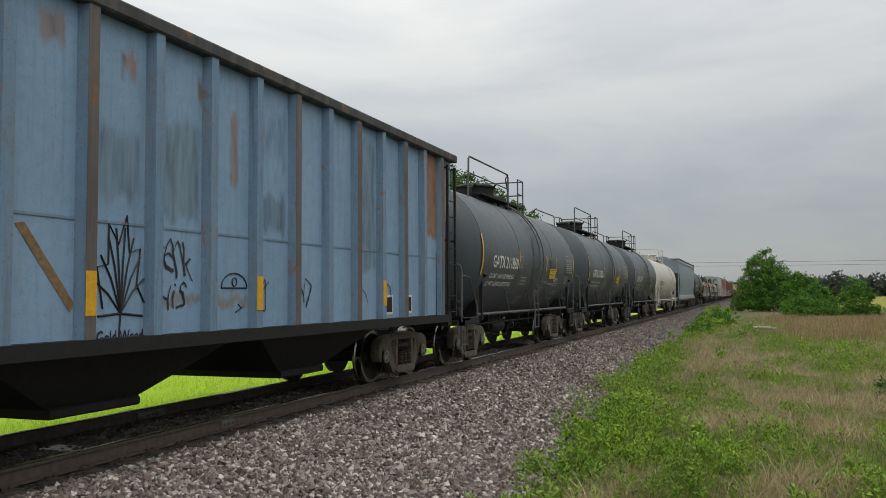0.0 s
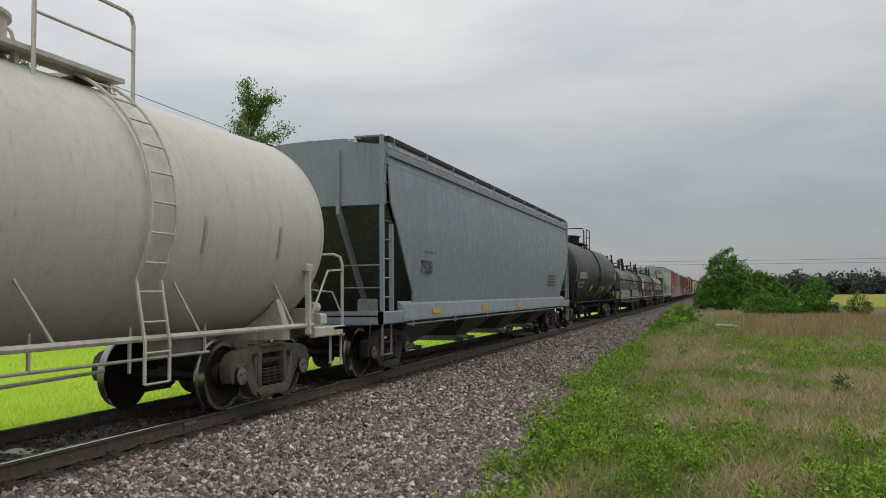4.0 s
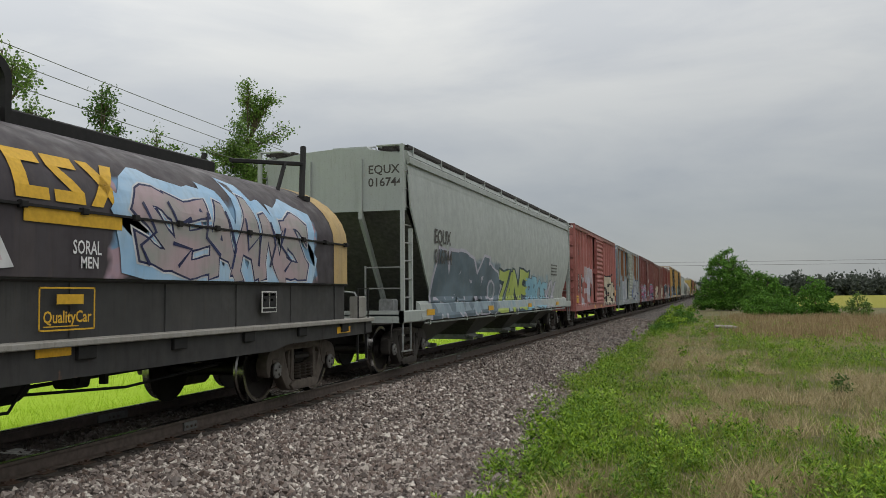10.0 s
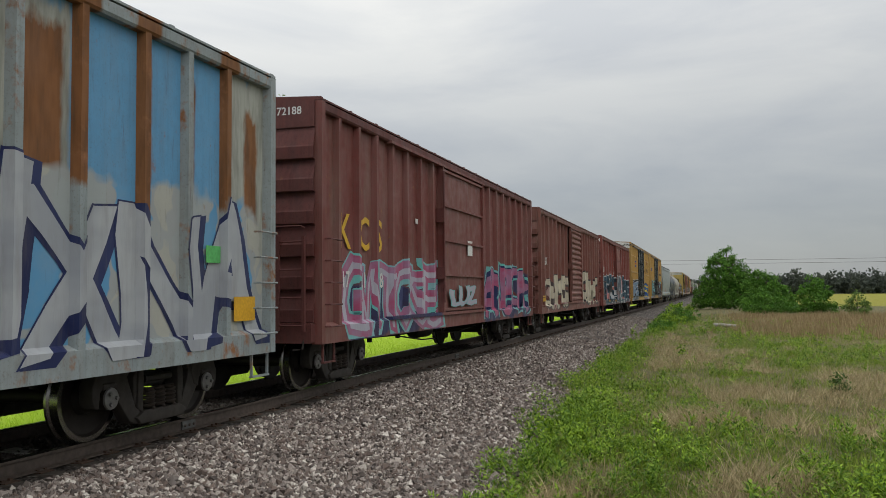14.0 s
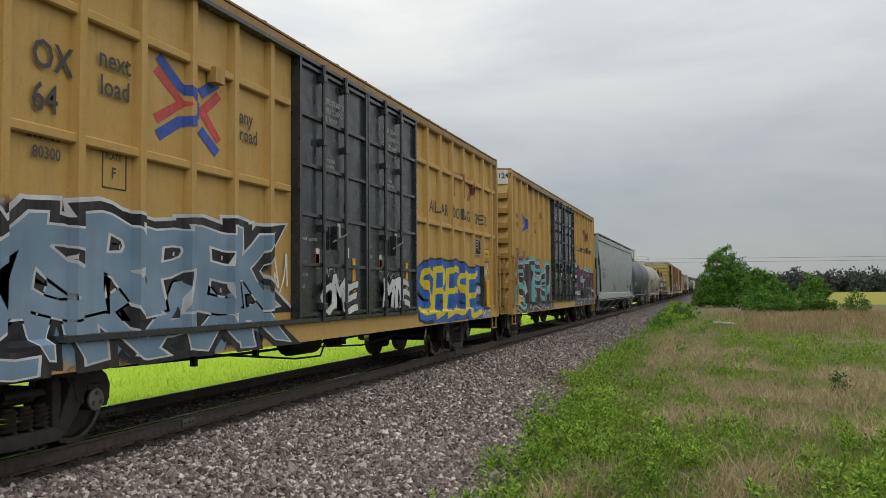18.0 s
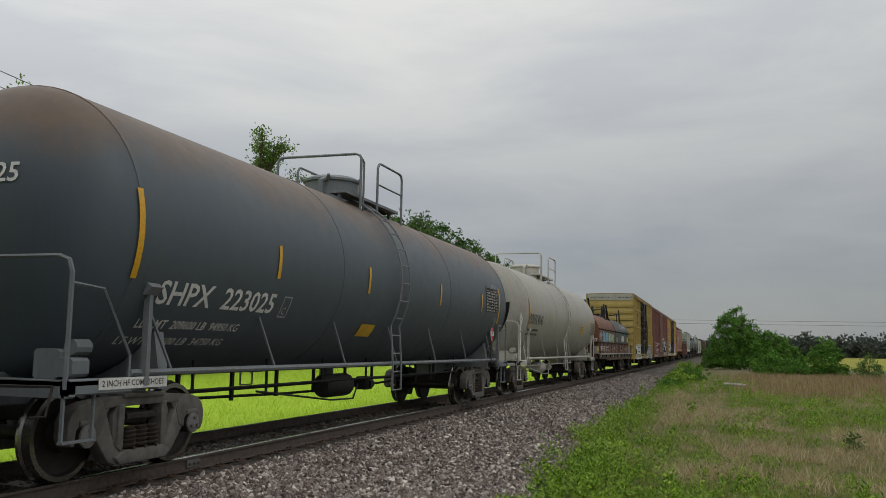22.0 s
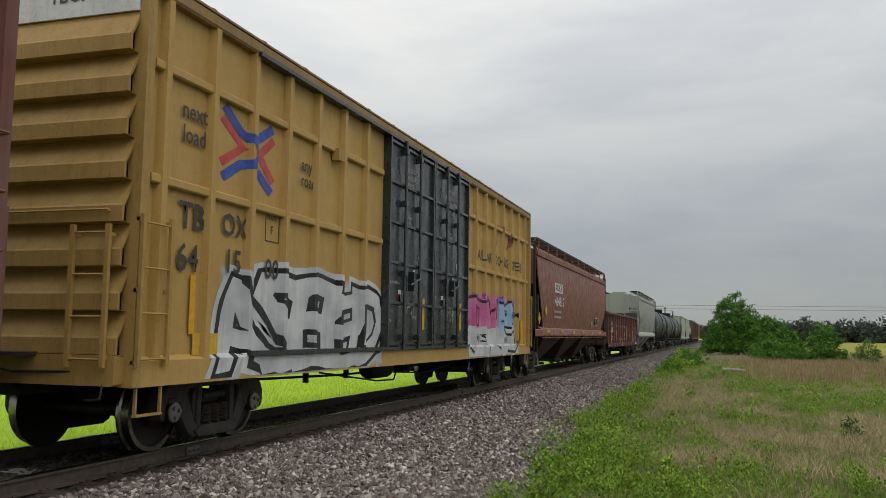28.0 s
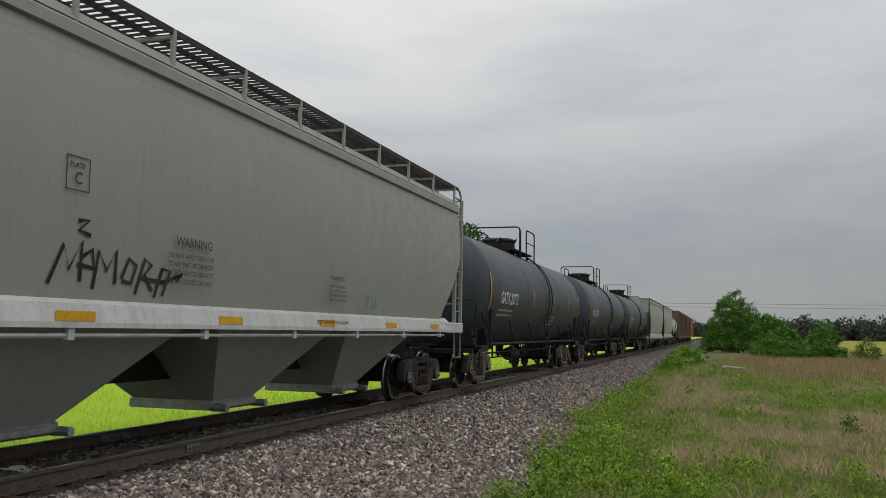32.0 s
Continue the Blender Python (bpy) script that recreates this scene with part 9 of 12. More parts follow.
    car = boxcar("box_car", "oxide red box car with pink and turquoise graffiti", 15.7, 4.43, (side, side, end, side, end, side, end), post_row(15.7, 19, 0.70), ("panel", -1.9, 1.55), sill=0.78, ribs=6)
    posts = [p for p in post_row(15.7, 19, 0.70) if not -1.95 < p < 1.6]
    place, cuts = box_side(posts, 0.78)
    mural(car, "GWTOSE", -6.9, -2.1, 0.90, 1.95, place, cuts, ((0.10, S_TEAL, 0.03), (0.06, S_PLUM, 0.0), (-0.01, S_LILAC, 0.02)), 255, 1.2)
    mural(car, "ANBOR", 1.9, 7.2, 0.95, 2.1, place, cuts, ((0.09, S_TEAL, 0.02), (0.055, S_DEEP, 0.02), (0.02, S_PLUM, 0.0)), 256, 1.4)
    mural(car, "LUZ", -1.3, 0.6, 1.25, 1.6, lambda y, z: 1.63, [], ((0.06, S_TEAL, 0.0), (0.03, S_LILAC, 0.0)), 257, 1.3)
    for c, y in (("K", -7.08), ("C", -6.28), ("S", -5.52)):
        words_on(car, c, y, 2.50, 0.56, 1.508, M_GOLD, 0.9)
    for c, y in (("17", -6.98), ("21", -6.27), ("88", -5.5)):
        words_on(car, c, y, 1.74, 0.26, 1.51, M_WHITE, 0.9)
    plate_text(car, "KCS 72188", -7.85, 0.5, 4.28, 0.12, M_WHITE)
    patch_on(car, -3.4, -3.1, 2.9, 3.0, 1.508, M_WHITE, "paper_label")
    patch_on(car, 0.1, 0.5, 2.4, 2.75, 1.60, M_WHITE, "stencil_field")
    couple(car, 225.3)
    side2 = painted("brown_red_paint", (0.165, 0.055, 0.042), 0.58, 0.4, 0.3, 0.3,
                    pieces=((-6.8, -2.2, 0.9, 1.8, [(0.36, 0.26, 0.24), (0.44, 0.36, 0.32), (0.165, 0.055, 0.042)], (0.10, 0.04, 0.04), 0.6),))
    end2 = painted("brown_red_end_paint", (0.13, 0.045, 0.036), 0.6, 0.5, 0.2)
    car = boxcar("box_car", "brown-red box car with ribbed door and pale graffiti", 15.65, 4.36, (side2, side2, end2, side2, end2, side2, end2), post_row(15.65, 18, 0.72), ("ribbed", -1.5, 1.6), sill=0.78, ribs=6)
    place, cuts = box_side([p for p in post_row(15.65, 18, 0.72) if not -1.55 < p < 1.65], 0.78)
    mural(car, "OHMS", -6.9, -2.1, 0.95, 1.95, place, cuts, ((0.07, S_UMBER, 0.02), (0.03, S_CREAM, 0.0)), 258, 1.3)
    mural(car, "KIMX", 2.0, 7.0, 1.0, 2.2, place, cuts, ((0.07, S_BLACK, 0.02), (0.03, S_CREAM, 0.0)), 259, 1.3)
    patch_on(car, -7.6, -7.1, 1.2, 1.4, 1.59, M_YELLOW)
    words_on(car, "BKTY", -6.8, 2.6, 0.28, 1.508, M_WHITE)
    couple(car, 242.48)
    art = [(0.015, 0.025, 0.035), (0.05, 0.11, 0.15), (0.02, 0.03, 0.04), (0.42, 0.42, 0.40)]
    side3 = painted("deep_red_paint", (0.185, 0.046, 0.036), 0.5, 0.25, 0.1, 0.2,
                    pieces=((-6.6, 7.0, 1.5, 2.25, [(0.46, 0.15, 0.10), (0.50, 0.22, 0.19), (0.185, 0.046, 0.036)], (0.40, 0.12, 0.09), 0.5), (-6.3, 7.4, 0.76, 1.35, art, (0.03, 0.06, 0.08), 0.75)))
    end3 = painted("deep_red_end_paint", (0.135, 0.036, 0.03), 0.55, 0.4, 0.15)
    car = boxcar("box_car", "deep red box car with large dark and silver graffiti", 15.7, 4.46, (side3, side3, end3, side3, end3, side3, end3), DEEP_POSTS, ("panel", -1.45, 1.85), sill=0.77, ribs=6)
    place, cuts = box_side(DEEP_POSTS, 0.77, (-1.45, 1.85))
    mural(car, "EIMAKLARSE", -6.3, 7.2, 0.95, 2.15, place, cuts, ((0.105, S_WHITE, 0.0), (0.075, S_NAVY, 0.0)), 260, 1.0, 1.05)
    for k, (y0, y1, z1) in enumerate(((-6.2, -4.9, 2.25), (-4.9, -2.9, 2.5), (-2.9, -1.9, 2.3), (-0.9, 0.3, 2.15), (0.9, 2.3, 2.2), (2.9, 4.1, 2.2), (4.6, 6.0, 2.15), (6.1, 7.5, 2.3))):
        top = [(y0 + (y1 - y0) * i / 16, z1 - 0.3 * abs(i / 8 - 1) ** 2 + 0.08 * abs(math.sin(i * 0.9 + k))) for i in range(17)]
        sprayed_patch(car, [(y0, 1.0)] + top + [(y1, 1.0)], place, cuts, S_CORAL, 0.003)
        blobs(car, [(y0 + (y1 - y0) * f, z1 + dz, r) for f, dz, r in ((0.3, 0.12, 0.05), (0.6, 0.10, 0.08), (0.8, -0.02, 0.06))], place, S_CORAL)
    for k, (y0, z0, w, h) in enumerate(((-5.6, 1.05, 1.0, 0.7), (-3.3, 0.95, 1.1, 0.55), (-1.9, 1.25, 0.8, 0.6), (-0.6, 1.0, 0.5, 0.9), (0.5, 0.95, 0.8, 0.5), (1.2, 1.55, 0.4, 0.5), (2.6, 1.0, 1.2, 0.4), (3.7, 1.35, 0.5, 0.5), (4.8, 1.0, 0.9, 0.5), (6.1, 1.2, 0.6, 0.6))):
        rays = [(0.0, 0.2), (0.45, 0.0), (1.0, 0.12), (0.72, 0.5), (0.55, 1.0), (0.3, 0.62)] if k % 2 else [(0.0, 0.55), (0.3, 0.15), (0.8, 0.0), (1.0, 0.35), (0.6, 0.45), (0.35, 1.0)]
        ring = [(y0 + w * a, z0 + h * b) for a, b in rays]
        sprayed_patch(car, ring, place, cuts, S_WHITE if k % 3 else S_CORAL, 0.011)
    words_on(car, "2019", -5.1, 2.2, 0.15, 1.585, M_SPRAYWHITE, 0.9, "sprayed_tag")
    words_on(car, "BK", -6.9, 2.7, 0.28, 1.508, M_WHITE)
    words_on(car, "TY", -6.0, 2.7, 0.28, 1.508, M_WHITE)
    words_on(car, "180", -2.2, 2.90, 0.18, 1.508, M_WHITE)
    scrawl(car, -2.25, -1.65, 2.55, 2.75, flat_at(1.508), M_WHITE, 4, 91, 0.025)
    patch_on(car, -4.5, -3.55, 1.5, 2.05, 1.59, M_BLACK, "route_board")
    plate_text(car, "BKTY 150214", -7.85, 0.2, 4.26, 0.16, M_WHITE)
    for y in (-5.0, -1.7, 1.2):
        patch_on(car, y, y + 0.5, 0.92, 1.06, 1.582, M_YELLOW)
    couple(car, 259.78)


def yellow_box_cars():
    post_c = (0.435, 0.275, 0.083)
    end = painted("yellow_end_paint", (0.36, 0.225, 0.066), 0.5, 0.35, 0.10, 0.15, dirt_color=(0.16, 0.09, 0.03))
    white = painted("white_end_plate_paint", (0.58, 0.59, 0.58), 0.5, 0.3, 0.05)
    door = painted("black_door_paint", (0.016, 0.021, 0.024), 0.26, 0.15, 0.02, 0.06, dirt_color=(0.05, 0.05, 0.05), spec=0.6)
    roof = painted("brown_yellow_roof_paint", (0.28, 0.17, 0.06), 0.6, 0.5, 0.4)
    red, blue = plain("faded_red_emblem", (0.46, 0.075, 0.07), 0.6, 0, 10, 0.2, 0), plain("faded_blue_emblem", (0.05, 0.09, 0.36), 0.6, 0, 10, 0.2, 0)
    ghost = plain("ghost_red_emblem", (0.28, 0.105, 0.06), 0.6, 0, 10, 0.2, 0)
    specs = [
        ("TB", "OX", "64", "4464", 18.55, 278.35, "panel_grid", (-2.6, 2.45),
         ((-8.0, -3.3, 0.85, 2.25, [(0.012, 0.014, 0.018), (0.02, 0.02, 0.025), (0.14, 0.22, 0.30)], (0.015, 0.016, 0.02), 0.45), (3.0, 7.6, 0.85, 1.7, [(0.03, 0.10, 0.36), (0.02, 0.06, 0.26)], (0.02, 0.05, 0.2), 0.5)),
         "mustard yellow box car with black plug doors and blue graffiti", "TBOX 644464"),
        ("TB", "OX", "66", "1247", 18.45, 298.6, "plain", (-2.35, 2.5),
         ((-8.2, -2.5, 0.85, 2.1, [(0.05, 0.038, 0.04), (0.065, 0.05, 0.05), (0.06, 0.045, 0.05)], (0.06, 0.045, 0.05), 0.5), (-7.9, -2.5, 1.9, 2.55, [PURPLE, (0.16, 0.05, 0.13), post_c], PURPLE, 0.4), (2.6, 8.7, 1.9, 2.5, [PURPLE, (0.16, 0.05, 0.13), post_c], PURPLE, 0.4),
          (2.7, 8.6, 0.85, 2.15, [(0.05, 0.038, 0.04), (0.10, 0.035, 0.07), post_c], (0.06, 0.045, 0.05), 0.45)),
         "mustard yellow box car with black doors and turquoise graffiti", "TBOX 661247"),
        ("TB", "OX", "64", "1500", 18.55, 430.02, "panel_grid", (-2.6, 2.4),
         ((-7.6, -2.7, 0.85, 2.15, [(0.42, 0.43, 0.44), (0.46, 0.47, 0.48)], (0.42, 0.43, 0.44), 0.5), (2.7, 7.6, 1.5, 2.35, [PINK, (0.10, 0.25, 0.60), (0.62, 0.20, 0.45)], (0.30, 0.05, 0.20), 0.5),
          (2.7, 7.6, 0.85, 1.5, [(0.60, 0.64, 0.68), (0.10, 0.30, 0.65), (0.62, 0.64, 0.66)], (0.05, 0.10, 0.25), 0.45)),
         "mustard yellow box car with black doors and white outlined graffiti", "TBOX 641500"),
    ]
    murals = {
        278.35: (("MSRPEK", -8.3, -3.2, 1.35, 2.15, ((0.15, S_WHITE, 0.0), (0.125, S_BLACK, 0.01), (0.05, S_WHITE, 0.0), (0.030, S_SLATE, 0.0))), ("ZWKAXR", -8.4, -3.1, 0.90, 1.62, ((0.11, S_BLACK, 0.01), (0.05, S_WHITE, 0.0), (0.030, S_SLATE, 0.0))), ("SBESE", 3.0, 7.4, 0.95, 2.0, ((0.12, S_BLACK, 0.02), (0.08, S_ULTRA, 0.0), (0.0, S_SUN, 0.0)))),
        298.6: (("SIEKW", -8.3, -2.6, 0.95, 2.2, ((0.08, S_TEAL, -0.07), (0.066, S_WHITE, 0.0), (0.05, S_UMBER, 0.0), (-0.015, S_TEAL, 0.02))), ("ZUMTEB", 2.8, 8.6, 0.95, 2.2, ((0.09, S_TEAL, -0.09), (0.062, S_WHITE, -0.01), (0.045, S_UMBER, 0.0), (-0.015, S_STEEL, 0.0)))),
        430.02: (("ASEED", -7.7, -2.7, 0.95, 2.05, ((0.115, S_WHITE, 0.0), (0.075, S_BLACK, 0.01), (0.03, S_WHITE, 0.0))),),
    }
    for a, b, c, d, L, u, style, (d0, d1), pieces, label, plate in specs:
        first = -3.46 if u > 400 else -3.27
        tp = [first - 0.902 * k for k in range(6, -1, -1)] + [d1 + 0.85 + 0.902 * k for k in range(7) if d1 + 0.85 + 0.902 * k < L / 2 - 0.25]
        tp = [p for p in tp if p > -L / 2 + 0.25]
        side = painted("mustard_paint_with_graffiti", post_c, 0.5, 0.25, 0.10, 0.15, pieces=pieces, dirt_color=(0.26, 0.16, 0.05))
        car = boxcar("box_car", label, L, 5.03, (side, side, end, door, roof, side, door), tp, ("double_plug", d0, d1), sill=0.82, width=1.50, ribs=8,
                     grid=(2.95, 4.15) if style == "panel_grid" else (), plate=white, truck_in=2.3, group="yellow box cars")
        y = -L / 2
        if u == 298.6:
            purple = spray("purple_spray", (0.105, 0.035, 0.085), (0.14, 0.055, 0.11), 1.2)
            flat = box_side(tp, 0.82)[0]
            fold = box_side(tp, 0.82)[1]
            for p0, p1 in ((-8.7, -2.45), (2.62, 9.0)):
                top = [(p0 + (p1 - p0) * k / 60, 2.16 + 0.20 * abs(math.sin(k * 0.36 + p0)) + 0.07 * math.sin(k * 0.11)) for k in range(61)]
                sprayed_patch(car, [(p0, 0.86)] + top + [(p1, 0.86)], flat, fold, purple, 0.003)
            blobs(car, ((3.26, 2.72, 0.10), (3.95, 2.73, 0.10), (3.79, 2.88, 0.04), (3.15, 2.95, 0.04), (5.17, 2.65, 0.06), (5.73, 2.69, 0.07), (6.57, 2.69, 0.06), (7.26, 2.57, 0.07), (8.56, 2.48, 0.09),
                        (2.98, 2.35, 0.24), (3.5, 2.2, 0.25), (4.07, 2.36, 0.27), (4.65, 2.3, 0.28), (5.3, 2.15, 0.25), (6.05, 2.32, 0.28), (6.9, 2.2, 0.26), (7.65, 2.2, 0.25), (8.4, 2.05, 0.22)), flat, purple)
        o = 1.6 if u < 290 else 0.0
        o = o - 0.34 if not o else o
        words_on(car, "next", y + 1.08 + o, 3.80, 0.20, 1.508, M_DARKTXT, 0.95)
        words_on(car, "load", y + 1.10 + o, 3.53, 0.20, 1.508, M_DARKTXT, 0.95)
        words_on(car, "any", y + 3.86 + o * 0.88, 3.72, 0.18, 1.508, M_DARKTXT, 0.95)
        words_on(car, "road", y + 3.86 + o * 0.88, 3.50, 0.18, 1.508, M_DARKTXT, 0.95)
        place, cuts = box_side(tp, 0.82)
        if u > 400:
            wave = lambda a0, a1, z, n, h: [(a0 + (a1 - a0) * i / n, z + h * math.sin(2.1 * i)) for i in range(n + 1)]
            sprayed_patch(car, [(2.65, 1.45)] + wave(2.65, 5.75, 2.22, 9, 0.07) + [(5.75, 1.45)], place, cuts, S_ROSE, 0.002)
            sprayed_patch(car, [(5.72, 1.45)] + wave(5.72, 7.5, 2.20, 6, 0.09) + [(7.5, 1.45)], place, cuts, S_SKY, 0.002)
            sprayed_patch(car, [(2.65, 0.86)] + wave(2.65, 7.6, 1.55, 12, 0.05) + [(7.75, 0.86)], place, cuts, S_WHITE, 0.0028)
            lines_over(car, ([(2.7, 2.22), (3.2, 2.28), (4.1, 2.18), (4.7, 2.24)], [(2.75, 2.1), (2.85, 1.6), (2.7, 1.1), (3.1, 0.95)], [(3.25, 2.1), (3.3, 1.55), (3.75, 1.6), (3.8, 2.0), (3.4, 2.05)], [(4.2, 2.2), (4.25, 1.5), (4.6, 1.1), (4.5, 0.92)],
                             [(4.75, 2.25), (4.9, 1.9), (5.2, 2.2), (5.6, 2.3), (5.5, 1.8), (5.15, 1.5), (5.4, 1.1), (5.7, 1.0)], [(5.75, 2.25), (6.3, 2.12), (6.9, 2.3), (7.45, 2.2), (7.4, 1.7), (7.0, 1.55), (6.2, 1.6), (5.9, 1.75)], [(6.2, 1.62), (6.6, 1.4), (7.1, 1.35), (7.5, 1.5), (7.65, 1.1), (7.3, 0.9), (6.4, 0.95)]), 0.07, place, cuts, S_BLACK)
            for w, a0, z, h in (("REMICSTL", 3.3, 1.28, 0.20), ("SHAK", 6.2, 1.22, 0.17), ("T$K", 6.3, 1.95, 0.17), ("BOM", 7.25, 1.92, 0.18), ("BOS", 7.55, 1.16, 0.18)):
                words_over(car, w, a0, z, h, place, cuts, S_BLACK, 0.95)
        for k, (word, a0, a1, b0, b1, layers) in enumerate(murals[u]):
            mural(car, word, a0, a1, b0, b1, place, cuts, layers, int(u) + k, 0.9)
        for k, (word, a0, layers) in enumerate((("OME", 0.25, ((0.07, S_BLACK, 0.0), (0.04, S_WHITE, 0.0))), ("MTE", 2.75, ((0.07, S_BLACK, 0.0), (0.04, S_WHITE, 0.0))))):
            if u < 290:
                mural(car, word, d0 + a0 + 0.5, d0 + a0 + 1.7, 1.25, 1.7, lambda yy, zz: 1.63, [], layers, 290 + k, 1.3)
        yp = 2.78 if o > 0 else 2.66
        g = Form()
        for a0, a1, c0, c1 in ((0, 0.36, 0, 0.012), (0, 0.36, 0.4, 0.412), (0, 0.012, 0, 0.412), (0.348, 0.36, 0, 0.412)):
            g.box(1.482, 1.486, y + yp + a0, y + yp + a1, 2.55 + c0, 2.55 + c1)
        part("plate_stencil", g, M_DARKTXT, car)
        words_on(car, "PLATE", y + yp + 0.04, 2.86, 0.06, 1.486, M_DARKTXT)
        words_on(car, "F", y + yp + 0.13, 2.70, 0.11, 1.486, M_DARKTXT)
        cross_emblem(car, y + 2.54 + o * 1.05, 3.62, 1.26, 0.95, place, cuts, red, blue)
        if o > 0:
            for w, yy, zz, h in ((a, 0.95, 3.62, 0.26), (b, 1.83, 3.62, 0.26), (c + d[0], 0.85, 3.24, 0.26), (d[2:], 1.83, 3.24, 0.26), ("205700", 1.78, 2.93, 0.11), ("80300", 1.85, 2.76, 0.11)):
                words_on(car, w, y + yy, zz, h, 1.508, M_DARKTXT, 0.9)
        else:
            for w, yy, zz, h in ((a, 0.76, 2.63, 0.30), (b, 1.60, 2.63, 0.27), (c, 0.74, 2.17, 0.30), (d[:2], 1.68, 2.20, 0.28), (d[2:], 2.64, 2.18, 0.26)):
                words_on(car, w, y + yy, zz, h, 1.508, M_DARKTXT)
        patch_on(car, y + 1.02, y + 1.12, 1.35, 2.0, 1.506, M_YELLOW)
        patch_on(car, y + 1.1, y + 1.6, 1.12, 1.36, 1.508, M_GOLD, "warning_panel")
        e = L / 2
        if u != 298.6:
            patch_on(car, e - 1.02, e - 0.68, 1.09, 1.79, 1.508, M_YELLOW)
        else:
            patch_on(car, e - 1.12, e - 1.02, 1.35, 2.0, 1.506, M_YELLOW)
        if u < 290:
            patch_on(car, e - 2.08, e - 1.60, 2.42, 2.80, 1.508, M_BLACK, "consolidated_stencil")
            for y0, y1, z0, z1 in ((-2.08, -1.60, 2.42, 2.435), (-2.08, -1.60, 2.785, 2.80), (-2.08, -2.065, 2.42, 2.80), (-1.615, -1.60, 2.42, 2.80), (-2.08, -1.60, 2.53, 2.54), (-1.83, -1.82, 2.54, 2.80)):
                patch_on(car, e + y0, e + y1, z0, z1, 1.513, M_STENCIL, "stencil_frame")
            bars_on(car, e - 2.04, e - 1.86, 2.72, 3, 0.07, 1.516, M_STENCIL, seed=101)
            patch_on(car, e - 1.27, e - 0.78, 2.27, 2.60, 1.508, M_DARKTXT, "warning_panel")
            patch_on(car, e - 1.25, e - 0.80, 2.29, 2.58, 1.513, M_GOLD, "warning_panel")
            for k, line in enumerate(("EXCESS HEIGHT", "THIS CAR")):
                words_on(car, line, e - 1.22 + 0.06 * k, 2.34 + 0.12 * k, 0.07, 1.526, M_DARKTXT, fitted(line, 0.07, 0.39 - 0.12 * k))
        caps = u != 298.6
        w0, w1, zw = (3.4, 8.42, 3.3) if caps else (3.94, 8.25, 3.33)
        text = "RAILCAR POOLING EXPERTS" if caps else "Railcar Pooling Experts"
        words_over(car, text, w0, zw, 0.26, place, cuts, M_DARKTXT, fitted(text, 0.26, w1 - w0))
        for k in range(3):
            yk = 5.35 + k * 0.64
            g = Form()
            if k == 2:
                for p, q in ((yk - 0.10, yk + 0.36), (yk + 0.36, yk - 0.10)):
                    g.poly([(0, p, 3.70), (0, p + 0.20, 3.70), (0, q + 0.20, 4.26), (0, q, 4.26)], ((0, 1, 2, 3),))
            else:
                g.poly([(0, yk, 3.70), (0, yk + 0.20, 3.70), (0, yk + 0.20, 4.10), (0, yk, 4.10)], ((0, 1, 2, 3),))
                g.poly([(0, yk - 0.20, 4.10), (0, yk + 0.42, 4.10), (0, yk + 0.42, 4.26), (0, yk - 0.20, 4.26)], ((0, 1, 2, 3),))
            draped(car, "emblem", g.mesh("emblem", fix=False), place, cuts, ghost, 0.003 + 0.001 * k)
        if o > 0:
            scrawl(car, e - 1.38, e - 0.78, 1.92, 2.22, flat_at(1.51), M_SPRAYWHITE, 4, 310, 0.025)
            # a black sprayed shape with two round bumps
            ring = [(-1.95, 0.84), (-1.95, 1.70), (-1.75, 1.86), (-1.50, 1.88), (-1.30, 1.82)]
            ring += [(-1.17 + 0.12 * math.cos(radians(d)), 1.78 + 0.15 * math.sin(radians(d))) for d in range(150, -91, -20)]
            ring += [(-1.16, 1.42), (-1.10, 1.27), (-1.0, 1.22)]
            ring += [(-0.94 + 0.075 * math.cos(radians(d)), 1.24 + 0.09 * math.sin(radians(d))) for d in range(150, -61, -30)]
            ring += [(-0.88, 1.05), (-0.95, 0.88), (-1.02, 0.84)]
            sprayed_patch(car, [(e + p, z) for p, z in reversed(ring)], place, cuts, S_BLACK, 0.006)
            words_over(car, "408", e - 1.90, 1.52, 0.20, place, cuts, M_SPRAYWHITE, 0.8).location.x += 0.008
            words_over(car, "IMPAKT", e - 1.66, 0.92, 0.20, place, cuts, M_SPRAYWHITE, fitted("IMPAKT", 0.20, 0.72)).location.x += 0.008
            scrawl(car, -3.2, -2.75, 1.5, 2.2, flat_at(1.51), M_SPRAYWHITE, 2, 312, 0.03)
        plate_text(car, plate, y, 0.35, 4.86, 0.15, M_DARKTXT)
        g = Form().box(1.50, 1.62, y + 4.55, y + 4.75, 3.98, 4.16)
        part("lamp_bracket", g, end, car)
        couple(car, u)
    # the paler one with a single door
    side = painted("lemon_yellow_paint_with_graffiti", (0.315, 0.230, 0.060), 0.5, 0.3, 0.12, 0.15,
                   dirt_color=(0.28, 0.19, 0.06))
    endl = painted("lemon_yellow_end_paint", (0.33, 0.245, 0.07), 0.5, 0.3, 0.06, 0.15, dirt_color=(0.24, 0.15, 0.05))
    L = 15.65
    car = boxcar("box_car", "lemon yellow box car with single black plug door", L, 5.08, (side, side, endl, door, roof, side, door), post_row(L, 15, 0.95), ("plug", -2.1, 1.65), sill=0.80, ribs=8, grid=(1.75, 2.95, 4.15), roof_rise=0.06, plate=painted("grey_end_plate_paint", (0.36, 0.355, 0.33), 0.55, 0.4, 0.08))
    y = -L / 2
    faint = plain("faded_brown_stencil", (0.15, 0.115, 0.045), 0.6, 0, 30, 0.12, 0)
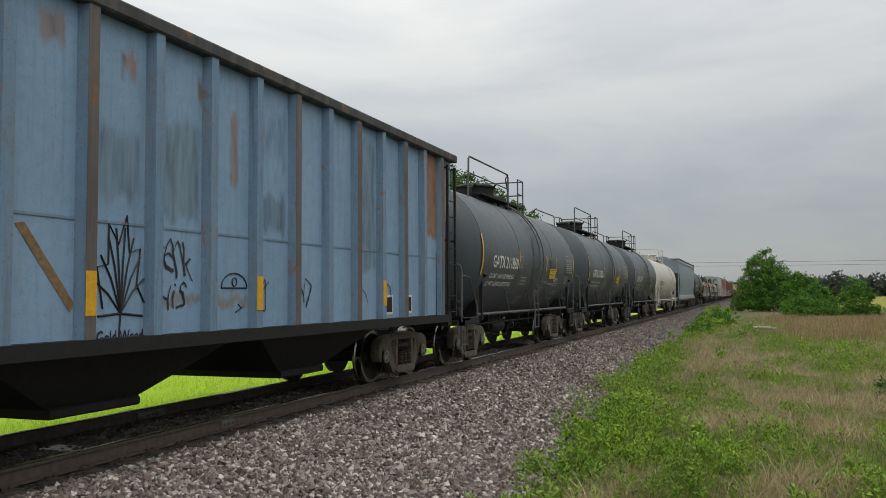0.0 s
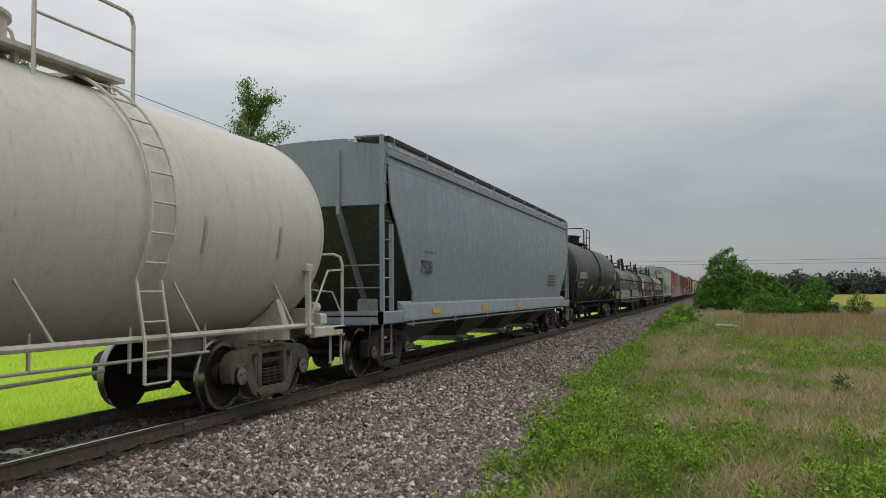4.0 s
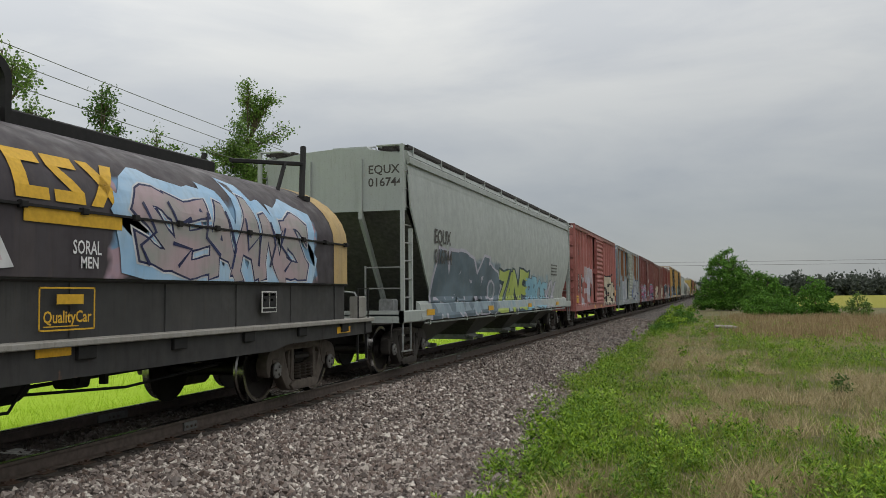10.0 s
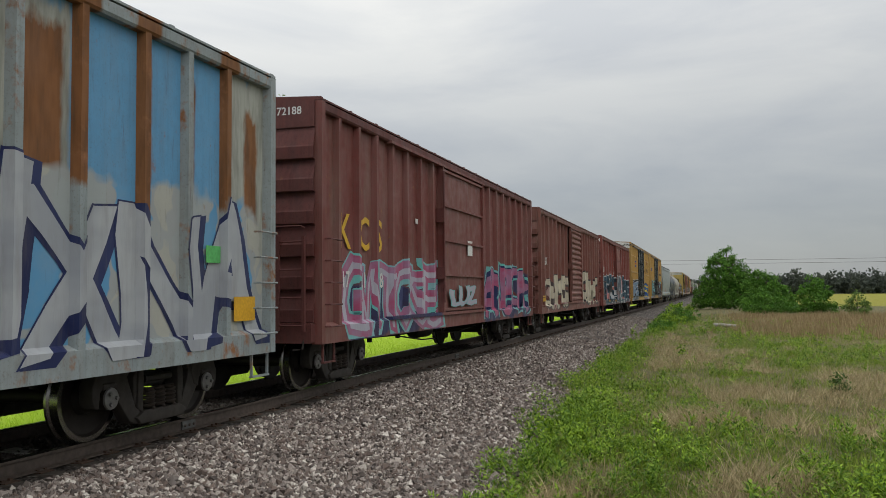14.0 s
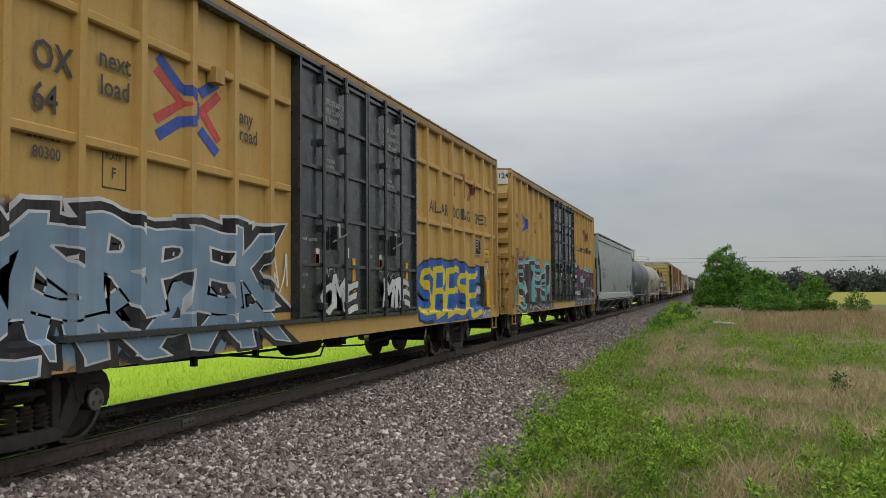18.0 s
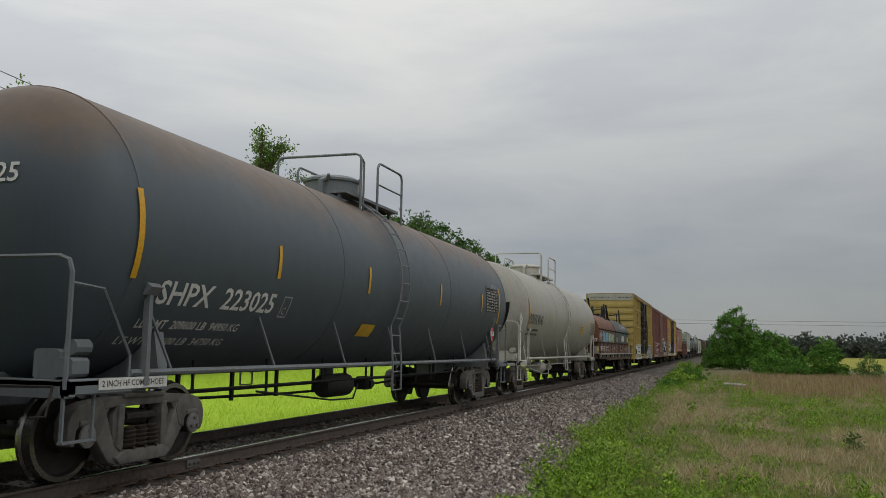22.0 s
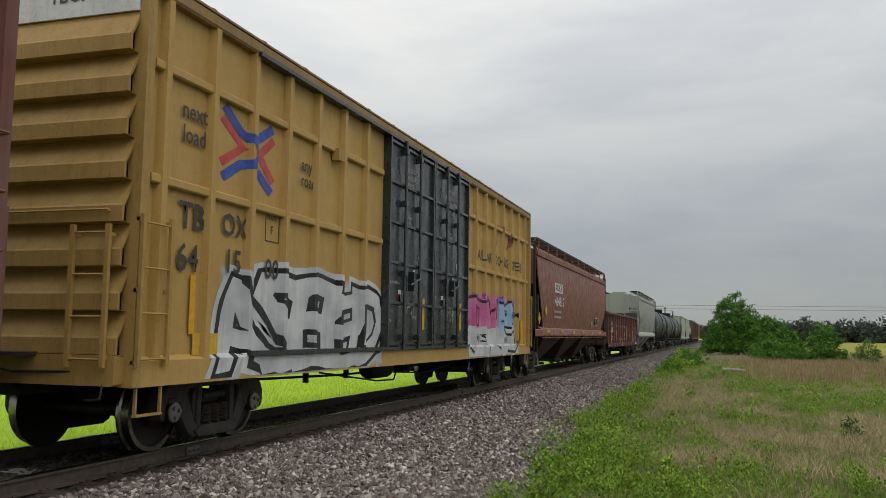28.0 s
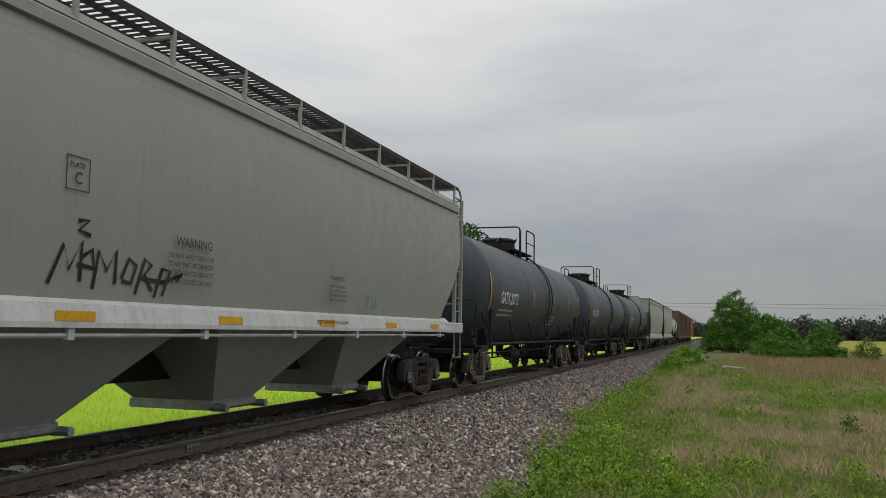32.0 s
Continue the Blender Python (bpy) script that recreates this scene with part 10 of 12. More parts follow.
    words_on(car, "next", y + 0.98, 3.72, 0.22, 1.508, faint, 0.9)
    words_on(car, "load", y + 0.98, 3.42, 0.22, 1.508, faint, 0.9)
    words_on(car, "any", y + 3.6, 3.55, 0.20, 1.508, faint, 0.9)
    words_on(car, "road", y + 3.6, 3.27, 0.20, 1.508, faint, 0.9)
    for w, a, z in (("FB", 0.98, 2.62), ("OX", 2.0, 2.62), ("50", 0.98, 2.2), ("49", 1.98, 2.2), ("72", 2.95, 2.2)):
        words_on(car, w, y + a, z, 0.30, 1.508, faint)
    plate_text(car, "EXCESS HEIGHT CAR", y, -1.3, 4.86, 0.10, M_DARKTXT)
    plate_text(car, "FBOX 504972", y, 0.55, 4.86, 0.11, M_DARKTXT)
    place, cuts = box_side([p for p in post_row(L, 15, 0.95) if not -2.15 < p < 1.7], 0.80)
    cross_emblem(car, y + 2.6, 3.55, 1.25, 1.0, place, cuts, plain("ghost_rose_emblem", (0.27, 0.15, 0.085), 0.6, 0, 10, 0.2, 0), plain("ghost_slate_emblem", (0.13, 0.12, 0.10), 0.6, 0, 10, 0.2, 0))
    mural(car, "KUELS", -5.9, -2.3, 0.86, 1.62, place, cuts, ((0.15, S_SILVER, 0.0), (0.11, S_WHITE, 0.0), (-0.01, S_BLACK, 0.0)), 271, 1.3)
    mural(car, "ROSTE", 2.3, 6.8, 0.86, 1.6, place, cuts, ((0.13, S_SILVER, 0.0), (-0.01, S_BLACK, 0.0)), 272, 1.3)
    # bars of the black door, its locking rods and papers
    for a, w, z0 in ((-2.06, 0.10, 1.0), (-1.22, 0.11, 1.0), (-0.30, 0.05, 2.1), (1.08, 0.12, 1.0), (1.56, 0.08, 1.0)):
        part("door_rib", Form().slab(1.57, 1.635, a, a + w, z0, 4.80, 0.012), M_BLACK, car)
    for z in (1.12, 1.90, 2.55, 3.30, 4.05):
        part("door_rail", Form().slab(1.57, 1.622, -2.0, 1.6, z, z + 0.06, 0.012), M_BLACK, car)
    part("lock_rod", Form().tube([(1.64, 1.72, 3.6), (1.67, 1.80, 3.2), (1.67, 1.80, 1.5), (1.64, 1.72, 1.3)], 0.025, 6), M_BLACK, car)
    bars_on(car, 0.25, 0.95, 3.86, 3, 0.13, 1.605, M_STENCIL, seed=115)
    for a, b, z0, z1, m in ((-1.95, -1.86, 2.95, 3.12, M_WHITE), (-0.26, -0.10, 2.05, 2.35, M_WHITE), (0.32, 0.48, 1.98, 2.16, M_WHITE), (-1.94, -1.80, 1.62, 1.95, M_WHITE), (-0.62, -0.54, 1.55, 2.2, M_YELLOW)):
        patch_on(car, a, b, z0, z1, 1.605, m, "paper_label")
    couple(car, 390.45)
    # tall red one between the yellow cars
    side = painted("brick_red_paint", (0.155, 0.056, 0.042), 0.55, 0.35, 0.2, 0.3,
                   pieces=((1.6, 8.6, 0.85, 2.05, [(0.07, 0.08, 0.05), (0.16, 0.15, 0.09), (0.05, 0.05, 0.05), (0.230, 0.075, 0.052)], (0.07, 0.06, 0.05), 0.55), (2.4, 6.6, 2.05, 2.6, [(0.230, 0.075, 0.052), (0.50, 0.49, 0.46)], (0.45, 0.44, 0.42), 0.35)))
    endr = painted("brick_red_end_paint", (0.15, 0.06, 0.048), 0.55, 0.4, 0.2)
    car = boxcar("box_car", "tall brick red box car with ribbed doors and camouflage graffiti", 18.95, 5.02, (side, side, endr, side, endr, side, endr), post_row(18.95, 18, 0.95), ("ribbed", -2.3, 2.6), sill=0.80, ribs=8, truck_in=2.3)
    place, cuts = box_side([p for p in post_row(18.95, 18, 0.95) if not -2.35 < p < 2.65], 0.80)
    mural(car, "SOLNK", 2.8, 8.6, 0.95, 2.1, place, cuts, ((0.17, S_CAMO, 0.0), (0.10, S_WHITE, 0.0), (0.07, S_BLACK, 0.0), (-0.012, S_WHITE, 0.02)), 281, 1.2)
    mural(car, "EBV", -7.6, -3.0, 0.95, 1.9, place, cuts, ((0.05, S_WHITE, 0.0), (0.02, side, 0.0)), 282, 1.5)
    patch_on(car, 7.5, 8.0, 0.98, 1.15, 1.59, M_YELLOW)
    couple(car, 409.6)


def red_hopper():
    mat = painted("oxide_brown_hopper_paint", (0.205, 0.079, 0.052), 0.5, 0.25, 0.05, 0.15, dirt_color=(0.13, 0.07, 0.055))
    trim = painted("oxide_brown_trim", (0.16, 0.06, 0.05), 0.55, 0.4, 0.2)
    # near-black brown: the shade on slope sheets and bays is in the colour
    dark = plain("shaded_brown_slope_steel", (0.045, 0.031, 0.026), 0.65)
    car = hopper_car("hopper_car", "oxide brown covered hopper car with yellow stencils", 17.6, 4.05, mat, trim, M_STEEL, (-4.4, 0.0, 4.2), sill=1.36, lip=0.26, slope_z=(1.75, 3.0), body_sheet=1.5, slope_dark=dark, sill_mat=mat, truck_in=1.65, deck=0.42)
    patch_on(car, -5.75, -4.15, 2.86, 3.20, 1.60, M_WHITE, "stencil_field")
    words_on(car, "AOKX", -5.65, 3.03, 0.26, 1.609, M_DARKTXT, fitted("AOKX", 0.26, 1.4))
    words_on(car, "484815", -5.7, 2.54, 0.32, 1.602, M_WHITE, fitted("484815", 0.32, 1.8))
    bars_on(car, -5.7, -4.4, 2.15, 2, 0.18, 1.585, M_STENCIL, seed=111)
    faded_gold = plain("faded_gold_stencil", (0.30, 0.17, 0.07), 0.6, 0, 30, 0.2, 0)
    words_on(car, "WARNING", 1.85, 2.30, 0.10, 1.60, faded_gold)
    for k, line in enumerate(("DO NOT APPLY VIBRATOR", "TO ANY PART OF CAR BODY", "EXCEPT VIBRATOR BRACKETS", "USE ON LOADED CAR ONLY")):
        words_on(car, line, 1.72, 2.13 - 0.095 * k, 0.06, 1.598, faded_gold, fitted(line, 0.06, 0.92))
    bars_on(car, 3.2, 3.9, 1.95, 3, 0.09, 1.595, M_STENCIL, seed=113)
    patch_on(car, 4.5, 4.95, 1.82, 2.18, 1.59, M_WHITE, "consolidated_stencil")
    patch_on(car, 4.54, 4.91, 1.86, 2.14, 1.598, M_BLACK, "stencil_field")
    bars_on(car, 5.3, 5.8, 2.15, 2, 0.1, 1.595, M_STENCIL, seed=114)
    for y in (-7.0, -4.4, -1.8, 0.72, 3.4, 6.0):
        patch_on(car, y, y + 0.5, 1.44, 1.54, 1.58, M_YELLOW)
    for y, z in ((-8.3, 1.9), (-7.2, 2.2)):
        g = Form().poly([(1.585, y - 0.2, z), (1.585, y, z - 0.2), (1.585, y + 0.2, z), (1.585, y, z + 0.2)], ((0, 1, 2, 3),))
        part("hazard_diamond", g.mesh("hazard_diamond", fix=False), M_GOLD, car)
    part("plate_field", Form().box(0.62, 1.32, -8.48, -8.462, 3.82, 4.0), M_WHITE, car)
    plate_text(car, "AOKX", -8.452, 0.68, 3.91, 0.12, M_DARKTXT)
    plate_text(car, "484815", -8.43, 0.66, 3.66, 0.13, M_STENCIL)
    couple(car, 449.0)


def old_gondola():
    mat = painted("rusty_red_gondola_paint", (0.125, 0.046, 0.036), 0.7, 0.7, 0.4, 0.15, dirt_color=(0.05, 0.035, 0.03))
    post = painted("dark_red_post_paint", (0.135, 0.048, 0.038), 0.7, 0.5, 0.4, 0.12, dirt_color=(0.045, 0.034, 0.03))
    L = 16.05
    posts = [-6.85, -5.45, -4.4, -3.4, -2.35, -1.38, -0.32, 0.7, 1.7, 2.75, 3.76, 4.76, 6.05]
    car = gondola("gondola_car", "rusty dark red gondola car with pressed ribs and chalk tags", L, mat, post, M_STEEL, posts)
    dark = plain("dark_repaint", (0.05, 0.045, 0.05), 0.6)
    patch_on(car, -6.62, -5.5, 1.5, 2.15, 1.505, dark, "stencil_field")
    words_on(car, "MP", -6.45, 1.98, 0.26, 1.514, M_WHITE)
    words_on(car, "641233", -6.6, 1.68, 0.26, 1.514, M_WHITE, fitted("641233", 0.26, 1.0))
    bars_on(car, -6.5, -5.6, 1.30, 2, 0.16, 1.50, M_STENCIL, seed=121)
    for k, z0, z1 in ((0, 1.0, 1.6), (2, 1.2, 1.7), (4, 0.85, 1.34), (6, 1.35, 1.6), (9, 1.3, 1.5), (11, 1.0, 1.65)):
        g = Form().box(1.562, 1.567, posts[k] - 0.06, posts[k] + 0.06, z0, z1)
        part("reflective_strip", g, M_YELLOW, car)

    def chalk(y0, z0, y1, z1, seed):
        """One wavering chalk stroke across the ribs."""
        rnd, g = random.Random(seed), Form()
        n, d = 8, math.hypot(y1 - y0, z1 - z0)
        a, b = -(z1 - z0) / d, (y1 - y0) / d
        line = [(y0 + (y1 - y0) * i / n + a * (wb := rnd.uniform(-0.012, 0.012)), z0 + (z1 - z0) * i / n + b * wb, rnd.uniform(0.016, 0.030)) for i in range(n + 1)]
        for (ya, za, wa), (yb, zb, wc) in zip(line, line[1:]):
            g.poly([(1.4945, ya - a * wa, za - b * wa), (1.4945, yb - a * wc, zb - b * wc), (1.4945, yb + a * wc, zb + b * wc), (1.4945, ya + a * wa, za + b * wa)], ((0, 1, 2, 3),))
        part("chalk_line", g.mesh("chalk_line", fix=False), M_SPRAYWHITE, car)
    for k, kind in ((2, "C"), (3, "L"), (4, "T"), (5, "C"), (6, "C"), (7, "J")):
        ya, yb = posts[k] + 0.15, posts[k + 1] - 0.15
        if kind != "J":
            chalk(ya, 1.93, yb, 1.92, k)
        chalk(ya, 1.17, yb, 1.16, k + 20)
        if kind in "CL":
            chalk(ya, 1.17, ya + 0.02, 1.93, k + 40)
        if kind == "J":
            chalk(yb, 1.17, yb, 1.95, k + 60)
        if kind == "T":
            for i in range(4):
                chalk(ya + 0.35 + 0.04 * (i % 2), 1.90 - 0.18 * i, ya + 0.35 + 0.04 * ((i + 1) % 2), 1.72 - 0.18 * i, 80 + i)
    for q in ((1.92, 1.60, 2.6, 1.58), (1.92, 1.95, 2.6, 1.94), (1.92, 1.60, 1.92, 1.95), (2.6, 1.58, 2.6, 1.94)):
        chalk(*q, 90)
    words_on(car, "16", 2.05, 1.77, 0.22, 1.499, M_SPRAYWHITE, 0.9, "sprayed_tag")
    words_on(car, "RLS", -0.95, 1.02, 0.12, 1.47, M_SPRAYWHITE, 0.9, "sprayed_tag")
    for q in ((-1.05, 1.05, -1.05, 0.74), (-1.22, 0.86, -1.05, 0.74), (-0.88, 0.86, -1.05, 0.74)):
        g = Form().tube([(1.532, q[0], q[1]), (1.532, q[2], q[3])], 0.016, 4)
        part("sprayed_tag", g, M_SPRAYWHITE, car)
    words_on(car, "SM", 5.0, 1.5, 0.12, 1.499, M_SPRAYWHITE, 0.9, "sprayed_tag")
    scrawl(car, 5.2, 5.9, 1.5, 2.2, flat_at(1.50), M_SPRAYGREEN, 3, 124, 0.02)
    scrawl(car, 6.9, 7.3, 1.1, 2.3, flat_at(1.56), M_SPRAYWHITE, 3, 125, 0.03)
    patch_on(car, 5.8, 6.15, 1.05, 1.4, 1.505, M_WHITE, "consolidated_stencil")
    patch_on(car, 5.84, 6.11, 1.09, 1.36, 1.513, M_BLACK, "stencil_field")
    patch_on(car, 6.95, 7.75, 0.82, 0.98, 1.535, M_WHITE, "stencil_field")
    words_on(car, ">NDN>", 6.98, 0.90, 0.10, 1.543, M_REDPAINT)
    words_on(car, "BRAKE SHOE", -7.75, 0.90, 0.08, 1.535, M_WHITE)
    couple(car, 466.8)


def far_cars():
    mat = painted("slate_tank_paint", (0.036, 0.046, 0.056), 0.44, 0.2, 0.0, 0.05, dirt_color=(0.12, 0.12, 0.11), dents=0.06)
    R, zc = 1.553, 2.49
    for i, u in enumerate((501.75, 519.1, 536.4)):
        car = tank_car("tank_car", "long slate grey tank car with white lettering", 15.4, 12.9, R, zc, mat, M_BLACK, M_BLACK, 17.2, combs=True, rail=(-2.2, 1.5), cross=(-0.8, 0.2, 1.5), marks=(-1.9, 1.5, 4.6), group="slate grey tank cars")
        tank_mark(car, R, zc, ("GATX 20773", "GATX 20781", "GATX 20790")[i], -6.0, -4.0, zc - 0.2, 0.32, M_WHITE, 131 + i)
        bars_round(car, 1.0, 2.2, zc - 0.6, 4, 0.12, R, zc, M_STENCIL, seed=141 + i)
        couple(car, u)
    pale = painted("pale_green_grey_hopper_paint", (0.33, 0.36, 0.31), 0.5, 0.35, 0.05, 0.15)
    for u in (554.9, 573.4):
        car = hopper_car("hopper_car", "pale green-grey covered hopper car", 17.2, 4.1, pale, pale, M_STEEL, (-4.2, 0, 4.2), group="pale hopper cars")
        couple(car, u)
    dull = painted("dull_white_tank_paint", (0.46, 0.46, 0.43), 0.5, 0.4, 0.05)
    car = tank_car("tank_car", "pale grey tank car", 13.6, 11.0, 1.42, 2.45, dull, M_BLACK, M_STEEL, 15.6, rail=(-2.4, 1.6), stripes=False)
    couple(car, 590.0)
    b = painted("far_brown_paint", (0.085, 0.055, 0.038), 0.6, 0.4, 0.3)
    y = painted("far_yellow_paint", (0.24, 0.15, 0.05), 0.6, 0.3, 0.2)
    r = painted("far_red_paint", (0.115, 0.048, 0.040), 0.6, 0.4, 0.3)
    for u, m, lab in ((607.0, b, "brown box car"), (624.3, b, "brown box car"), (641.6, r, "dark red box car"), (658.9, y, "mustard yellow box car")):
        car = boxcar("box_car", lab + " far along the train", 15.7, 4.6, (m, m, m, m, m, m, m), post_row(15.7, 16, 0.75), ("panel", -1.6, 1.6))
        couple(car, u)


blue_hopper()
small_tanks()
white_tanks()
grey_hoppers()
black_tank()
blue_tank()
coil_cars()
box_cars()
yellow_box_cars()
red_hopper()
old_gondola()
far_cars()


# ---- trees, bushes, grass ----
def leaf_material(name, dark, light):
    n = Nodes(name, 0.65)
    geo = n.add("ShaderNodeNewGeometry")
    col = n.ramp(geo.outputs["Random Per Island"], ((0.0, dark), (0.55, tuple((a + b) / 2 for a, b in zip(dark, light))), (1.0, light)))
    col = n.mix(n.ramp(n.noise(0.5, 3, n.coords()), ((0.4, 0.0), (0.7, 0.45))), col, dark)
    n.base(col)
    tr = n.add("ShaderNodeBsdfTranslucent")
    n.link(col, tr.inputs["Color"])
    mix = n.add("ShaderNodeMixShader")
    mix.inputs[0].default_value = 0.30
    out = n.nt.nodes["Material Output"]
    n.link(n.bsdf.outputs[0], mix.inputs[1])
    n.link(tr.outputs[0], mix.inputs[2])
    n.link(mix.outputs[0], out.inputs["Surface"])
    return n.mat


M_BARK = plain("grey_brown_bark", (0.11, 0.085, 0.065), 0.9, 0, 6, 0.3, 0.6)
M_LEAF = leaf_material("spring_leaves", (0.034, 0.100, 0.012), (0.155, 0.335, 0.042))
M_LEAF_DARK = leaf_material("deep_green_leaves", (0.035, 0.080, 0.018), (0.125, 0.215, 0.050))
M_LEAF_PALE = leaf_material("pale_young_leaves", (0.070, 0.135, 0.030), (0.21, 0.31, 0.075))
M_WEED = leaf_material("fresh_weed_leaves", (0.032, 0.100, 0.007), (0.36, 0.54, 0.045))
M_GRASS = leaf_material("meadow_grass_blades", (0.080, 0.140, 0.014), (0.36, 0.46, 0.065))
M_STRAW = leaf_material("dry_grass_blades", (0.22, 0.175, 0.085), (0.62, 0.52, 0.31))
M_THATCH = leaf_material("fallen_dry_blades", (0.15, 0.120, 0.055), (0.46, 0.385, 0.22))
M_RUSSET = leaf_material("russet_dry_grass", (0.20, 0.145, 0.07), (0.43, 0.34, 0.195))
M_CROP = leaf_material("young_crop_blades", (0.30, 0.46, 0.018), (0.42, 0.62, 0.045))
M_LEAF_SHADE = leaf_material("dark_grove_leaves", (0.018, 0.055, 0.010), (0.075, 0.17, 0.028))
# distance haze is painted in: greyed leaf colours with little contrast
M_FARWOOD = leaf_material("haze_tinted_far_foliage", (0.052, 0.065, 0.052), (0.085, 0.102, 0.080))


def leaf_cloud(rs, centres, radii, per, size):
    """Quads of leaves round many centres: arrays of points and faces."""
    k = len(centres)
    per = int(per)
    c = np.repeat(centres, per, 0) + rs.normal(0, 1, (k * per, 3)) * np.repeat(radii, per)[:, None] * np.array([0.5, 0.5, 0.42])
    n = len(c)
    a = rs.normal(0, 1, (n, 3))
    a /= np.linalg.norm(a, axis=1)[:, None]
    b = np.cross(a, rs.normal(0, 1, (n, 3)))
    b /= np.linalg.norm(b, axis=1)[:, None]
    s = size * rs.uniform(0.6, 1.3, n)[:, None]
    p = np.stack([c - a * s, c - b * s * 0.55, c + a * s, c + b * s * 0.55], 1).reshape(-1, 3)
    f = np.arange(n * 4).reshape(-1, 4)
    return p, f


def mesh_from(name, p, f, mat):
    me = bpy.data.meshes.new(name)
    k = f.shape[1]
    me.vertices.add(len(p))
    me.vertices.foreach_set("co", np.asarray(p, np.float32).ravel())
    me.loops.add(f.size)
    me.loops.foreach_set("vertex_index", f.ravel().astype(np.int32))
    me.polygons.add(len(f))
    me.polygons.foreach_set("loop_start", np.arange(0, f.size, k, dtype=np.int32))
    me.update(calc_edges=True)
    me.validate()
    me.materials.append(mat)
    return me


def tree(name, label, x, y, height, lobes, leaf, per, size, clumps, seed, mat, trunk_r=0.22, group="", bare=0.30):
    """lobes: (dx, dy, z, rx, rz) ellipsoids of the crown, on a tapered trunk with limbs to their middles."""
    rs = np.random.RandomState(seed)
    z0 = float(ground_z(x, y))
    ob = thing(name, label, "tree" if height > 3 else "bush", group, at=(x, y, z0))
    g = Form()
    pts = [(0, 0, -0.1)] + [(0.12 * math.sin(i * 1.3 + seed), 0.12 * math.cos(i * 1.7 + seed), height * 0.82 * i / 6) for i in range(1, 7)]
    for i in range(6):
        r0, r1 = trunk_r * (1 - i / 6.6), trunk_r * (1 - (i + 1) / 6.6)
        a, b = Vector(pts[i]), Vector(pts[i + 1])
        ring = [[c + r * Vector((math.cos(2 * math.pi * k / 8), math.sin(2 * math.pi * k / 8), 0)) for k in range(8)] for c, r in ((a, r0), (b, r1))]
        g.poly(ring[0] + ring[1], [(k, (k + 1) % 8, 8 + (k + 1) % 8, 8 + k) for k in range(8)])
    for dx, dy, z, rx, rz in lobes:
        zb = max(height * bare * 0.7, z - rz - rx * 0.5)
        zb = min(zb, height * 0.75)
        base = Vector((0, 0, zb))
        tip = Vector((dx, dy, z))
        m = base.lerp(tip, 0.5) + Vector((0, 0, rx * 0.12))
        g.tube([base, m, tip], trunk_r * 0.32, 5)
        for k in range(5):
            q = tip + Vector(rs.normal(0, 1, 3)) * rx * 0.5
            g.tube([m.lerp(tip, 0.4), q], trunk_r * 0.12, 4)
    part("trunk", g.mesh("trunk", 60, fix=False), M_BARK, ob)
    ps, fs, off = [], [], 0
    for dx, dy, z, rx, rz in lobes:
        k = max(6, int(clumps * rx * rx))
        d = rs.normal(0, 1, (k, 3))
        d /= np.linalg.norm(d, axis=1)[:, None]
        r = rs.uniform(0.35, 1.0, k) ** 0.5 * rs.choice([1.0, 1.0, 1.14, 0.85], k)
        c = d * r[:, None] * np.array([rx, rx, rz]) + np.array([dx, dy, z])
        c[:, 2] = np.maximum(c[:, 2], 0.15)
        p, f = leaf_cloud(rs, c, np.full(k, leaf) * rs.uniform(0.7, 1.3, k), per, size)
        p[:, 2] = np.maximum(p[:, 2], 0.03)
        ps.append(p)
        fs.append(f + off)
        off += len(p)
    cm = mesh_from("crown", np.concatenate(ps), np.concatenate(fs), mat)
    part("crown", cm, mat, ob)
    return ob


